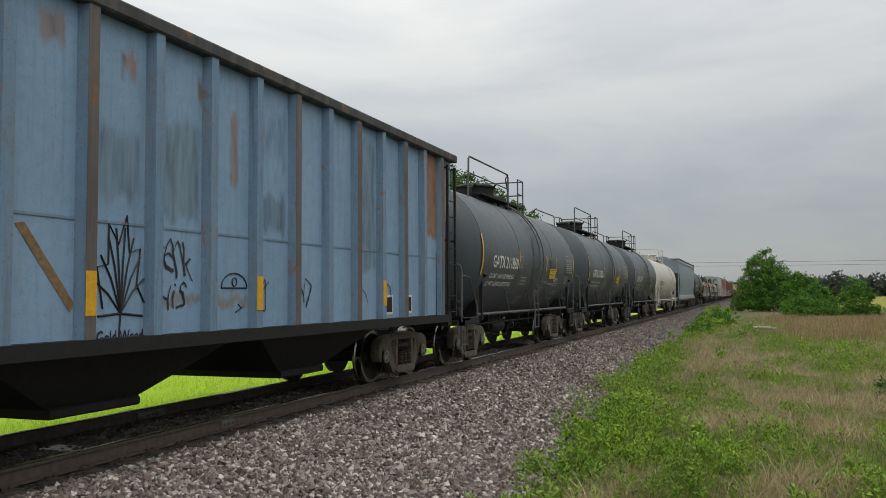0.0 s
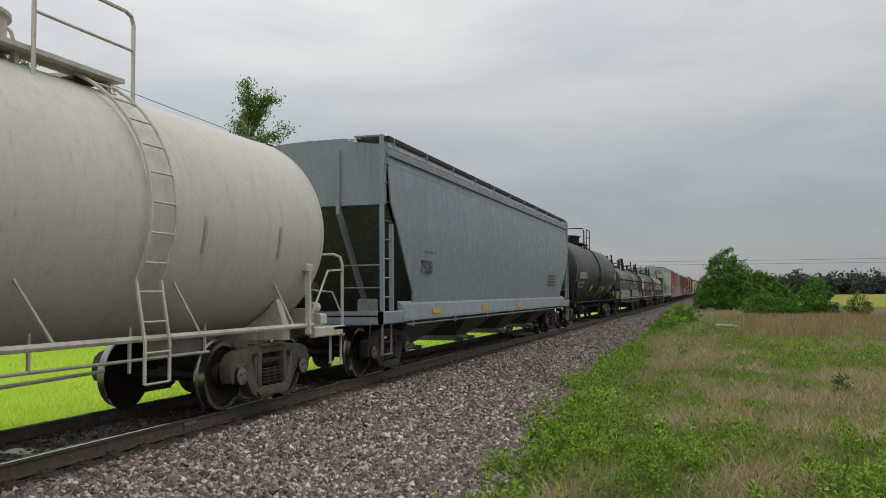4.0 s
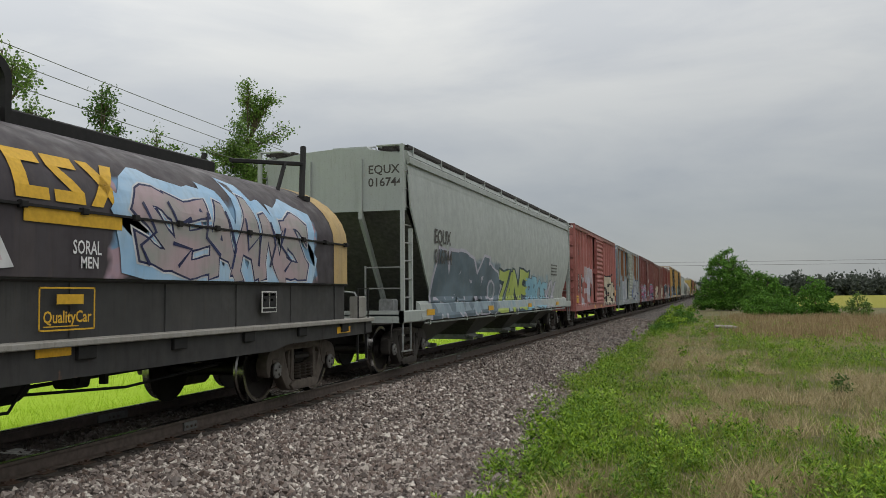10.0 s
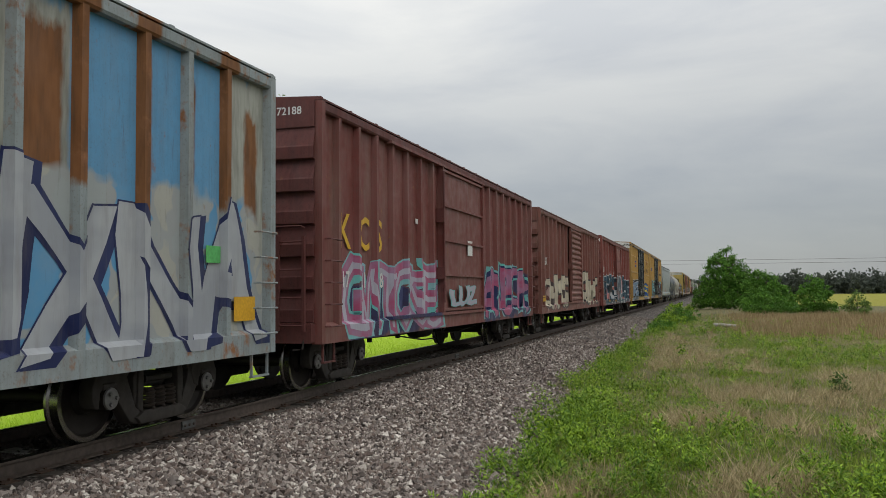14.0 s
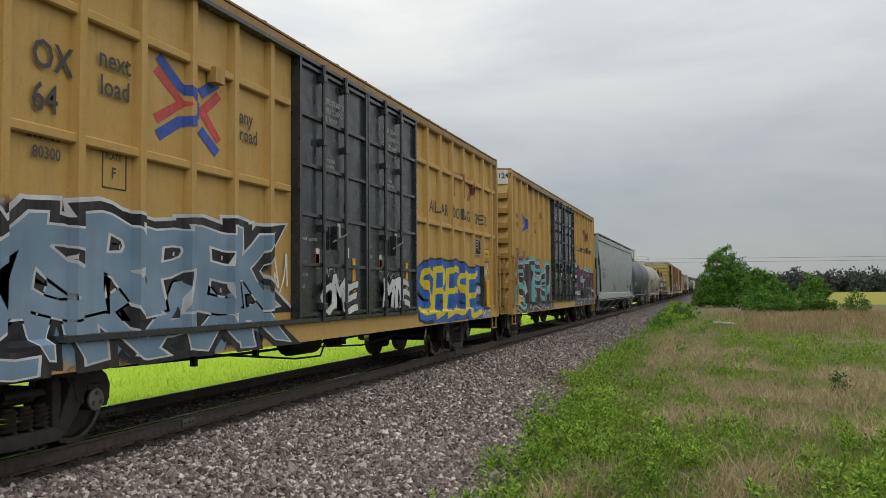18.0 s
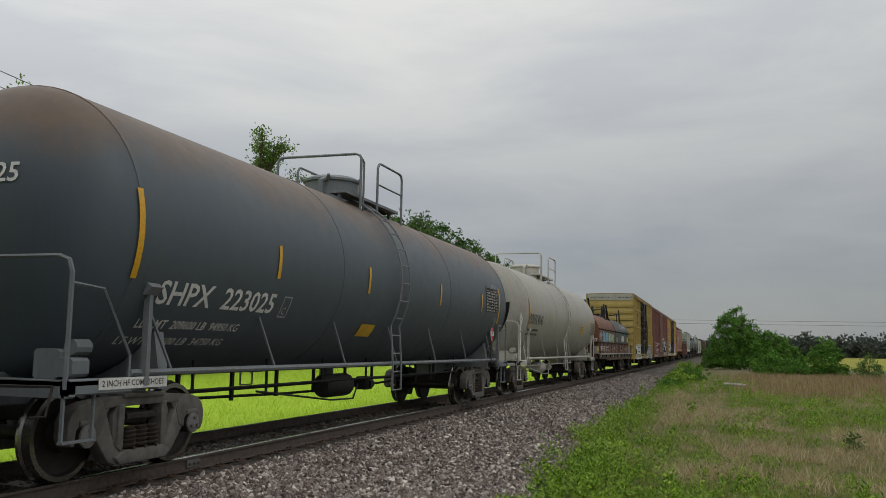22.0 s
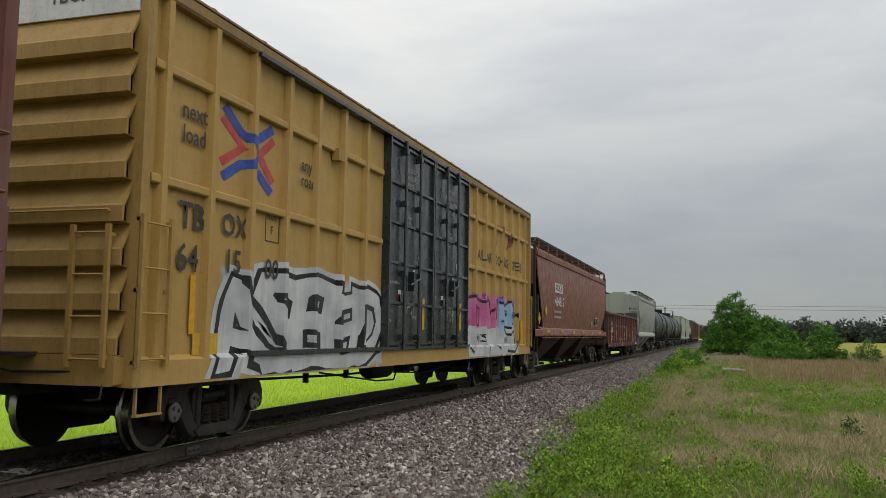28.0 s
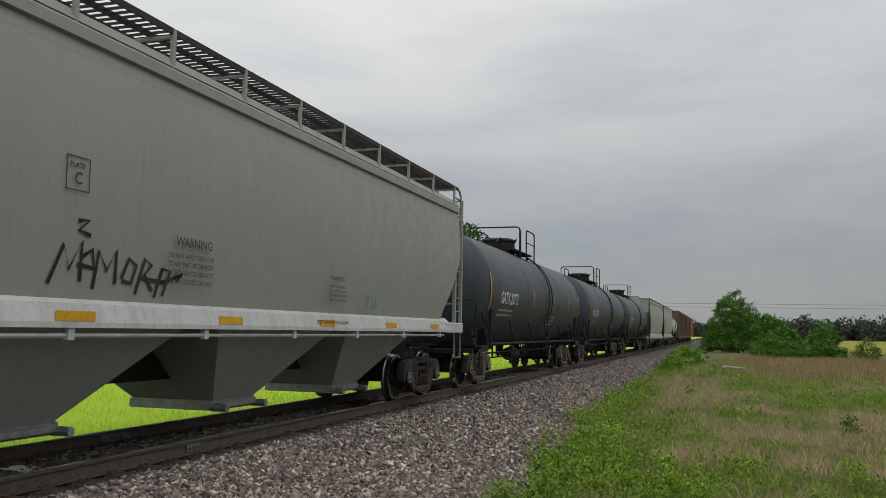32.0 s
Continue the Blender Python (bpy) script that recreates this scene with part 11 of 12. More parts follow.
def plant_trees():
    # a slender young tree and its neighbours on the far side of the track
    def sapling(x, y, h, w, seed, mat, label, per=26, clumps=15, group=""):
        rnd = random.Random(seed)
        lobes = [(0, 0, h - 0.5, 0.4, 0.6), (0.2, 0.1, h - 1.2, 0.5, 0.6)]
        for k in range(int(12 + 7 * w)):
            z = h * rnd.uniform(0.30, 0.90)
            reach, an = (0.35 + 0.65 * rnd.random()) * w * 1.2 * (1.15 - z / h * 0.70), rnd.uniform(0, 6.28)
            for f in (0.4, 0.7, 1.0):
                lobes.append((reach * f * math.cos(an), reach * f * math.sin(an), min(h - 0.2, z + reach * f * 0.62) + rnd.uniform(-0.25, 0.25), rnd.uniform(0.35, 0.65), rnd.uniform(0.3, 0.6)))
        tree("tree", label, x, y, h, lobes, 0.52, per, 0.10, clumps * 1.3, seed, mat, 0.11, group)
    sapling(-23.9, 53.2, 16.8, 3.3, 11, M_LEAF_PALE, "slender young tree with fresh spring leaves", 26, 16)
    sapling(-24.3, 38.6, 13.8, 1.7, 12, M_LEAF_DARK, "young tree with spring leaves beside the power line", 22, 12)
    sapling(-24.2, 31.6, 14.2, 2.4, 13, M_LEAF_PALE, "half-leafed tree with thin twigs at the wood's edge", 11, 6)
    sapling(-26.0, 28.0, 15.5, 3.0, 15, M_LEAF_PALE, "sparse leaning tree at the wood's edge", 9, 6)
    sapling(-26.5, 46.5, 13.0, 1.6, 14, M_LEAF_PALE, "bare-twigged young tree with sparse pale leaves", 10, 7)
    sapling(-26.0, 35.0, 12.2, 1.8, 16, M_LEAF_PALE, "thin young tree with sparse pale leaves", 10, 8)
    for i, (x, y, h) in enumerate(((-26, 43, 11.4), (-26, 47.5, 12.4), (-27, 52, 12.0), (-28, 57.5, 11.6), (-27, 62.5, 10.6), (-29, 69, 11.2), (-30, 76, 11.5), (-27, 38, 10.2), (-27, 33, 10.4), (-28, 27, 11.0), (-29, 40.5, 11.2), (-29, 35.5, 11.0), (-29, 45, 12.2))):
        tree("tree", "leafy tree in the row behind the crop", x, y, h, [(0, 0, h - 1.2, 1.3, 1.2), (0.9, 0.7, h - 2.4, 1.7, 1.5), (-0.9, -0.8, h - 2.8, 1.8, 1.6), (0, 0.6, h - 4.4, 2.2, 1.8), (0.3, -0.3, h - 6.2, 2.3, 1.8), (0.2, 0.3, 2.0, 2.4, 1.8)],
             0.5, 24, 0.15, 8, 20 + i, M_LEAF_PALE if i % 2 else M_LEAF, 0.15, "trees behind the crop")
    # the big grove
    for i, (x, y, h, r) in enumerate(((-36, 84, 17.5, 4.2), (-37, 93, 19.0, 4.6), (-36, 103, 20.0, 5.0), (-35, 113, 21.2, 4.8), (-36, 123, 22.2, 5.2), (-35, 134, 22.0, 5.2), (-35, 146, 21.0, 5.0), (-34, 157, 18.5, 4.4), (-33, 166, 14.5, 3.6))):
        rs = random.Random(60 + i)
        lobes = [(rs.uniform(-1, 1) * r * 0.55, rs.uniform(-1, 1) * r * 0.6, h - r * rs.uniform(0.5, 1.5), r * rs.uniform(0.42, 0.62), r * rs.uniform(0.38, 0.5)) for _ in range(8)]
        lobes += [(0, 0, h - r * 0.45, r * 0.5, r * 0.42), (0, 0, h - 1.9 * r, r * 0.8, r * 0.6), (0.5, -0.5, h - 2.7 * r, r * 0.8, r * 0.6)]
        tree("tree", "tall broad-crowned tree of the grove", x, y, h, lobes, 0.75, 26, 0.22, 2.6, 70 + i, M_LEAF_SHADE if i % 3 else M_LEAF_DARK, 0.4, "trees of the grove")
    # the leafy clump where the track vanishes
    rnd = random.Random(8)
    lobes = [(-1.0, 0, 5.7, 0.7, 0.7), (-0.2, 0.2, 5.9, 0.7, 0.8), (-1.7, 0, 5.3, 0.6, 0.5), (0.5, 0.3, 5.0, 0.9, 0.8), (-0.6, -0.4, 4.6, 1.3, 0.9), (-1.8, 0.2, 4.2, 0.8, 0.8), (1.2, 0.2, 4.0, 1.0, 0.8), (0.2, -0.8, 3.4, 1.6, 1.1),
             (-2.0, -0.2, 2.9, 1.1, 1.0), (1.9, 0.0, 3.0, 1.1, 0.9), (-0.9, -1.0, 2.2, 1.6, 1.1), (2.6, -0.4, 2.1, 1.2, 1.0), (1.2, -1.2, 1.7, 1.6, 1.1), (-2.6, -0.6, 1.6, 1.2, 1.0), (-1.6, -1.4, 0.9, 1.5, 0.9), (0.4, -1.6, 0.8, 1.7, 0.8), (2.4, -1.3, 0.8, 1.5, 0.8), (-3.1, -0.8, 0.6, 1.0, 0.7)]
    tree("tree", "dense bushy tree clump beside the track", 8.9, 100.0, 6.7, lobes, 0.38, 46, 0.115, 20, 31, M_LEAF, 0.18)
    tree("tree", "lower bushy tree clump beside the taller one", 12.6, 98.5, 4.2,
         [(-0.8, 0, 3.3, 1.0, 0.8), (0.4, 0, 2.7, 1.1, 0.8), (-1.5, -0.4, 2.3, 1.3, 1.0), (0.0, -0.8, 1.6, 1.5, 1.0), (1.4, -0.5, 1.7, 1.0, 0.8), (-1.4, -1.0, 0.8, 1.5, 0.8), (2.2, -0.5, 0.8, 1.0, 0.7), (0.9, -1.2, 0.6, 1.5, 0.7)], 0.36, 44, 0.11, 22, 32, M_LEAF, 0.12)
    tree("bush", "round low bush in the meadow", 11.7, 78.0, 2.0, [(-0.5, 0, 1.2, 0.9, 0.6), (0.6, 0, 0.9, 0.9, 0.6), (1.6, -0.2, 0.45, 0.8, 0.5), (-1.5, 0.2, 0.6, 0.8, 0.6), (0.2, -0.5, 0.4, 1.3, 0.5), (-1.0, -0.5, 0.35, 1.1, 0.45)], 0.30, 40, 0.085, 44, 33, M_LEAF, 0.06)
    tree("bush", "upright leafy bush in the dry grass", 14.8, 73.5, 3.1, [(0, 0, 2.5, 0.65, 0.6), (0.5, 0, 1.9, 0.75, 0.7), (-0.6, 0, 1.7, 0.75, 0.7), (0, -0.2, 1.0, 1.1, 0.7), (0.9, -0.3, 0.5, 0.8, 0.5), (-0.6, -0.3, 0.4, 0.9, 0.45)], 0.28, 40, 0.085, 46, 34, M_LEAF, 0.07)
    tree("bush", "small leafy bush in the dry grass", 17.1, 69.0, 1.9, [(0, 0, 1.3, 0.42, 0.5), (0.55, 0.2, 0.8, 0.45, 0.4), (-0.45, 0, 0.8, 0.5, 0.4), (0.1, 0, 0.3, 0.7, 0.35)], 0.22, 34, 0.07, 60, 35, M_LEAF_PALE, 0.05)
    for k, (x, y, w) in enumerate(((4.75, 63.0, 1.15), (5.3, 57.5, 1.0), (4.6, 50.5, 0.85), (4.45, 45.0, 0.6))):
        tree("bush", "low leafy bush at the ballast's edge", x, y, w, [(0, 0, w * 0.6, w * 0.55, w * 0.4), (w * 0.6, 0.8, w * 0.45, w * 0.5, w * 0.35), (-w * 0.3, -0.8, w * 0.4, w * 0.5, w * 0.3)], 0.2, 34, 0.06, 60, 50 + k, M_LEAF if k % 2 else M_WEED, 0.03, "bushes along the ballast")
    tree("bush", "dark weedy bush at the ballast's edge", 4.5, 54.0, 0.9, [(0, 0, 0.45, 0.55, 0.4), (0.5, 0.6, 0.35, 0.5, 0.35), (0.2, -0.8, 0.3, 0.5, 0.3)], 0.2, 30, 0.055, 40, 36, M_LEAF_DARK, 0.03)
    for i, (x, y, s) in enumerate(((9.3, 17.5, 0.42), (6.2, 27, 0.4), (10.5, 33, 0.45), (8.0, 36, 0.4), (4.85, 11.2, 0.42), (13.6, 44, 0.5), (6.6, 41, 0.45), (16.5, 52, 0.6))):
        tree("bush", "small green weed standing in the meadow", x, y, s + 0.1, [(0, 0, s * 0.7, s * 0.35, s * 0.35), (0.05, 0.04, s * 0.35, s * 0.42, s * 0.3)], 0.09, 14, 0.035, 150, 40 + i, M_WEED if i != 0 else M_LEAF_DARK, 0.012, "weeds in the meadow")
    # far woods on the horizon
    rs = np.random.RandomState(5)
    ps, fs, off = [], [], 0
    for k in range(330):
        side = k % 5
        if side < 3:
            x, y, h = 16 + 0.9 * k * 0.6 + rs.uniform(-3, 3), 430 + rs.uniform(-12, 20), rs.uniform(5.0, 7.5) if rs.uniform() < 0.8 else rs.uniform(7.5, 11.5)
        elif side == 3:
            x, y, h = rs.uniform(-70, 30), 640 + rs.uniform(-20, 20), rs.uniform(8, 12)
        else:
            x, y, h = rs.uniform(-420, -80), 500 + rs.uniform(-30, 30), rs.uniform(8, 14)
        low = rs.uniform(0, 1, 12) < 0.5
        c = np.stack([rs.normal(x, np.where(low, 3.2, 1.4)), rs.normal(y, 2, 12), np.where(low, rs.uniform(0.0, 0.5, 12), rs.uniform(0.4, 0.92, 12)) * h], 1)
        p, f = leaf_cloud(rs, c, np.full(12, 1.9), 18, 0.78)
        p[:, 2] = np.maximum(p[:, 2], -0.4)
        ps.append(p)
        fs.append(f + off)
        off += len(p)
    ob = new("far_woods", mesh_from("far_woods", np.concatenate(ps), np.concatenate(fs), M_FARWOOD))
    tagged(ob, "hazy grey-green line of far woods on the horizon", "woods", kind="stuff")


plant_trees()


def blades(name, label, mat, n, place, height, width, seed, lean=0.35, kind="stuff", category="grass", bent=True):
    """Tapered bent blades as thin upright strips; place(rs, n) gives x, y and a height factor."""
    rs = np.random.RandomState(seed)
    x, y, hf = place(rs, n)
    n = len(x)
    z = ground_z(x, y) - 0.01
    h = height * hf * rs.uniform(0.55, 1.25, n)
    a = rs.uniform(0, 2 * np.pi, n)
    w = width * rs.uniform(0.7, 1.3, n)
    b = rs.uniform(0, 2 * np.pi, n)
    l = h * lean * rs.uniform(0.2, 1.3, n)
    dx, dy = np.cos(a) * w / 2, np.sin(a) * w / 2
    base = np.stack([x, y, z], 1)
    mid = base + np.stack([np.cos(b) * l * 0.35, np.sin(b) * l * 0.35, h * 0.55], 1)
    tip = base + np.stack([np.cos(b) * l, np.sin(b) * l, h], 1)
    d = np.stack([dx, dy, 0 * dx], 1)
    if not bent:
        p = np.stack([base - d * 0.7, base + d * 0.7, tip + d * 0.3, tip - d * 0.3], 1).reshape(-1, 3)
        ob = new(name, mesh_from(name, p, np.arange(n * 4).reshape(-1, 4), mat))
        return tagged(ob, label, category, kind=kind)
    p = np.stack([base - d, base + d, mid + d * 0.8, mid - d * 0.8, tip + d * 0.1, tip - d * 0.1], 1).reshape(-1, 3)
    k = np.arange(n)[:, None] * 6
    f = np.concatenate([k + np.array([[0, 1, 2, 3]]), k + np.array([[3, 2, 4, 5]])], 0)
    ob = new(name, mesh_from(name, p, f, mat))
    return tagged(ob, label, category, kind=kind)


GRID = np.random.RandomState(21).uniform(0, 1, (256, 256))


def patch_noise(x, y, s=0.35, seed=0.0):
    """Irregular drifts: two octaves of smoothed random squares."""
    total = 0
    for k, (f, w) in enumerate(((1.0, 0.6), (2.7, 0.4))):
        u, v = x * s * f * 1.5 + 17.3 * k + 5.1 * seed, y * s * f + 9.7 * k + 3.3 * seed
        i, j = np.floor(u).astype(int), np.floor(v).astype(int)
        a, b = u - i, v - j
        a, b = a * a * (3 - 2 * a), b * b * (3 - 2 * b)
        g = lambda p, q: GRID[p % 256, q % 256]
        total = total + w * ((g(i, j) * (1 - a) + g(i + 1, j) * a) * (1 - b) + (g(i, j + 1) * (1 - a) + g(i + 1, j + 1) * a) * b)
    return total


def near_meadow(rs, n, ymax):
    """More blades close by and towards the train; none on the ballast."""
    y = 6.5 + (ymax - 6.5) * rs.uniform(0, 1, n) ** 2.0
    wide = np.where(rs.uniform(0, 1, n) < 0.85, 3.4 + 0.20 * y, 5 + 0.45 * y)
    return toe(y) - 0.1 + rs.uniform(0, 1, n) * wide, y


# drifts of the meadow in plan: middle, reach across, reach along, how dry (or lush, below nought)
DRIFTS = ((6.2, 28.5, 1.3, 6.0, 1.1), (5.2, 39, 0.9, 7.0, 0.8), (7.8, 27, 0.9, 3.0, 0.9), (6.4, 13.7, 0.8, 0.7, 0.9), (7.3, 13.9, 0.7, 0.8, 0.9), (8.6, 17.2, 1.0, 1.3, 1.0), (10.4, 20.8, 0.9, 2.6, 1.2),
          (8.2, 22.5, 0.7, 1.2, 0.7), (7.6, 9.6, 1.1, 0.7, 0.7), (5.3, 9.0, 0.4, 1.5, 0.4), (5.15, 12.9, 0.6, 3.0, -1.0), (4.6, 26, 0.5, 4.0, -1.0), (10.0, 26.5, 2.6, 2.6, -0.9), (9.0, 33, 2.0, 4.0, -0.6), (6.5, 10.7, 0.8, 0.8, -0.9), (8.9, 10.7, 1.0, 0.9, -0.7), (4.9, 55, 1.2, 14, -1.0))


def dryness(x, y):
    d = 1.0 * (patch_noise(x, y, 1.0, 3.0) - 0.56) + 1.5 * (patch_noise(x, y, 3.4, 5.0) - 0.54)
    for cx, cy, rx, ry, w in DRIFTS:
        d = d + 0.62 * w * np.exp(-((x - cx) / rx) ** 2 - ((y - cy) / ry) ** 2)
    return d


def place_green(rs, n):
    x, y = near_meadow(rs, n, 75)
    d = dryness(x, y)
    keep = rs.uniform(0, 1, n) < np.clip(0.75 - 0.8 * d, 0.12, 1.0) * np.where((y > 45) & (x > 9.0), 0.3, 1.0) * np.where(x < toe(y) + 0.25, 0.35, 1)
    return x[keep], y[keep], np.clip(0.85 - 0.5 * d, 0.5, 1.35)[keep]


def place_thatch(rs, n):
    x, y = near_meadow(rs, n, 70)
    keep = rs.uniform(0, 1, n) < np.clip(0.34 + 0.9 * dryness(x, y), 0.08, 1.0)
    return x[keep], y[keep], rs.uniform(0.4, 1.3, keep.sum())


def place_straw(rs, n):
    """Dry tufts in clusters, thickest where the meadow is straw-coloured."""
    k = n // 30
    x, y = near_meadow(rs, k * 6, 75)
    good = (dryness(x, y) > 0.24) & (x > toe(y) + 0.3)
    x, y = x[good][:k], y[good][:k]
    c = rs.randint(0, len(x), n)
    r = rs.uniform(0.04, 0.16, len(x))[c]
    return x[c] + rs.normal(0, 1, n) * r * 1.4, y[c] + rs.normal(0, 1, n) * r, rs.uniform(0.4, 1.35, len(x))[c]


def place_russet(rs, n):
    y = rs.uniform(38, 72, n)
    x = 8.8 + rs.normal(0, 0.9, n) + rs.uniform(0, 1, n) * (3 + y * 0.25)
    d = patch_noise(x, y, 0.28, 6.0)
    keep = d + rs.normal(0, 0.10, n) > 0.40
    return x[keep], y[keep], (0.5 + 1.0 * d)[keep]


def place_edge(rs, n):
    y = 7 + 60 * rs.uniform(0, 1, n) ** 1.6
    x = toe(y) + 0.15 + rs.gamma(1.6, 0.30, n)
    keep = patch_noise(x, y, 1.3, 1.0) < 0.60
    return x[keep], y[keep], np.full(keep.sum(), 1.0)


def place_crop(rs, n):
    y = 2 + 75 * rs.uniform(0, 1, n) ** 1.6
    x = -3.4 - rs.uniform(0, 1, n) ** 1.5 * 22
    return x, y, np.full(n, 1.0)


blades("meadow_grass", "short green grass of the rough meadow", M_GRASS, 230000, place_green, 0.085, 0.009, 101, bent=False)
blades("fallen_grass", "flattened pale dry grass lying in the meadow", M_THATCH, 140000, place_thatch, 0.055, 0.008, 105, 2.6, bent=False)
blades("dry_grass", "pale dry grass tufts in the meadow", M_STRAW, 26000, place_straw, 0.23, 0.008, 102, 1.2)
blades("russet_grass", "russet dry standing grass", M_RUSSET, 30000, place_russet, 0.40, 0.022, 103, 0.3)
blades("young_crop", "bright green young crop beyond the track", M_CROP, 90000, place_crop, 0.15, 0.012, 104, 1.0, category="crop", bent=False)


def leafy_weeds():
    """Leafy plants, each an upright plume: thick along the ballast's edge and close by, in drifts further out."""
    rs = np.random.RandomState(77)
    x1, y1, _ = place_edge(rs, 1200)
    xc, yc = near_meadow(rs, 5200, 60)
    d = dryness(xc, yc) + 0.9 * (patch_noise(xc, yc, 2.2, 8.0) - 0.45)
    good = (d < -0.10) & (rs.uniform(0, 1, 5200) < 0.42)
    xc, yc, d = xc[good], yc[good], d[good]
    grown = rs.uniform(0.11, 0.30, len(xc)) * np.clip(0.8 - d, 0.7, 1.5)
    # each cluster: one tall plume with shorter ones crowding round it
    k = rs.randint(0, len(xc), 3300)
    off = rs.normal(0, 1, (2, 3300)) * (0.35 * grown[k] + 0.04)
    x, y = np.concatenate([x1, xc[k] + off[0]]), np.concatenate([y1, yc[k] + off[1]])
    tall = np.concatenate([rs.uniform(0.10, 0.36, len(x1)), grown[k] * rs.uniform(0.55, 1.15, 3300)])
    per = 40
    n = len(x) * per
    X, Y, H = np.repeat(x, per), np.repeat(y, per), np.repeat(tall, per)
    up = rs.uniform(0.05, 1, n)
    spread = H * (0.50 - 0.32 * up) * rs.uniform(0.3, 1.3, n)
    an = rs.uniform(0, 2 * np.pi, n)
    c = np.stack([X + spread * np.cos(an), Y + spread * np.sin(an), ground_z(X, Y) + H * up], 1)
    out = np.stack([np.cos(an), np.sin(an), rs.uniform(0.0, 1.5, n)], 1)
    out /= np.linalg.norm(out, axis=1)[:, None]
    sd = np.cross(out, np.array([0, 0, 1.0])) + rs.normal(0, 0.25, (n, 3))
    s = (0.018 + 0.075 * H * rs.uniform(0.5, 1.1, n))[:, None]
    p = np.stack([c - out * s, c - sd * s * 0.33, c + out * s, c + sd * s * 0.33], 1).reshape(-1, 3)
    ob = new("leafy_weeds", mesh_from("leafy_weeds", p, np.arange(n * 4).reshape(-1, 4), M_WEED))
    tagged(ob, "fresh green leafy weeds along the ballast's edge", "weeds", kind="stuff")


leafy_weeds()


# ---- loose things by the track ----
g = Form()
g.lathe([(-0.62, 0.001), (-0.62, 0.085), (-0.2, 0.095), (0.3, 0.09), (0.62, 0.07), (0.62, 0.001)], "x", 9)
log = new("log", g.mesh("log", 40))
log.data.materials.append(plain("bleached_wood", (0.30, 0.285, 0.25), 0.85, 0, 6))
log.matrix_world = pose(7.70, 49.0, float(ground_z(7.70, 49.0)) + 0.12, 0, 3, 24)
tagged(log, "bleached pale log lying in the meadow", "log")


def power_line():
    wood = plain("weathered_pole_wood", (0.14, 0.12, 0.10), 0.9, 0, 5)
    glass = plain("insulator_glass", (0.30, 0.36, 0.38), 0.3)
    wire = plain("aluminium_wire", (0.12, 0.12, 0.12), 0.5, 0.5)
    poles = [-88.0, -35.0, 15.4, 71.5, 124.5, 178.0, 231.0, 284.0]
    for y in poles:
        z0 = float(ground_z(-11.0, y))
        p = thing("utility_pole", "weathered wooden utility pole with a short crossarm", "utility pole", "poles of the power line", at=(-11.0, y, z0))
        part("pole", Form().lathe([(-0.3, 0.15), (3, 0.14), (8.9, 0.10), (8.95, 0.001)], "z", 10), wood, p, smooth=40)
        part("crossarm", Form().slab(-0.6, 0.6, -0.06, 0.06, 8.40, 8.52, 0.01), wood, p)
        for x in (-0.5, 0.5):
            part("insulator", Form().lathe([(8.52, 0.03), (8.57, 0.05), (8.61, 0.03), (8.65, 0.05), (8.71, 0.02)], "z", 8, at=(x, 0, 0)), glass, p)
    for k, (x, z, sag) in enumerate(((-10.5, 8.30, 0.6), (-11.5, 8.32, 0.75), (-11.0, 7.45, 0.6))):
        for a, b in zip(poles, poles[1:]):
            g = Form().tube([(x, a + (b - a) * i / 12, z - sag * 4 * (i / 12) * (1 - i / 12)) for i in range(13)], 0.012, 4)
            ob = new("power_wire", g.mesh("power_wire", fix=False))
            ob.data.materials.append(wire)
            tagged(ob, "thin sagging power wire between two poles", "wire", "wires beside the track")
    for k, z in enumerate((9.0, 8.2)):
        g = Form().tube([(-60 + 260 * i / 24, 205, z - 0.8 * 4 * (i / 24) * (1 - i / 24)) for i in range(25)], 0.03, 4)
        ob = new("power_wire", g.mesh("power_wire", fix=False))
        ob.data.materials.append(wire)
        tagged(ob, "distant power wire crossing the sky over the fields", "wire", "distant wires")
    for x in (-60.0, 200.0):
        p = thing("utility_pole", "distant wooden utility pole", "utility pole", "distant poles", at=(x, 205, -0.6))
        part("pole", Form().lathe([(-0.3, 0.15), (9.8, 0.10), (9.85, 0.001)], "z", 8), wood, p, smooth=40)


power_line()


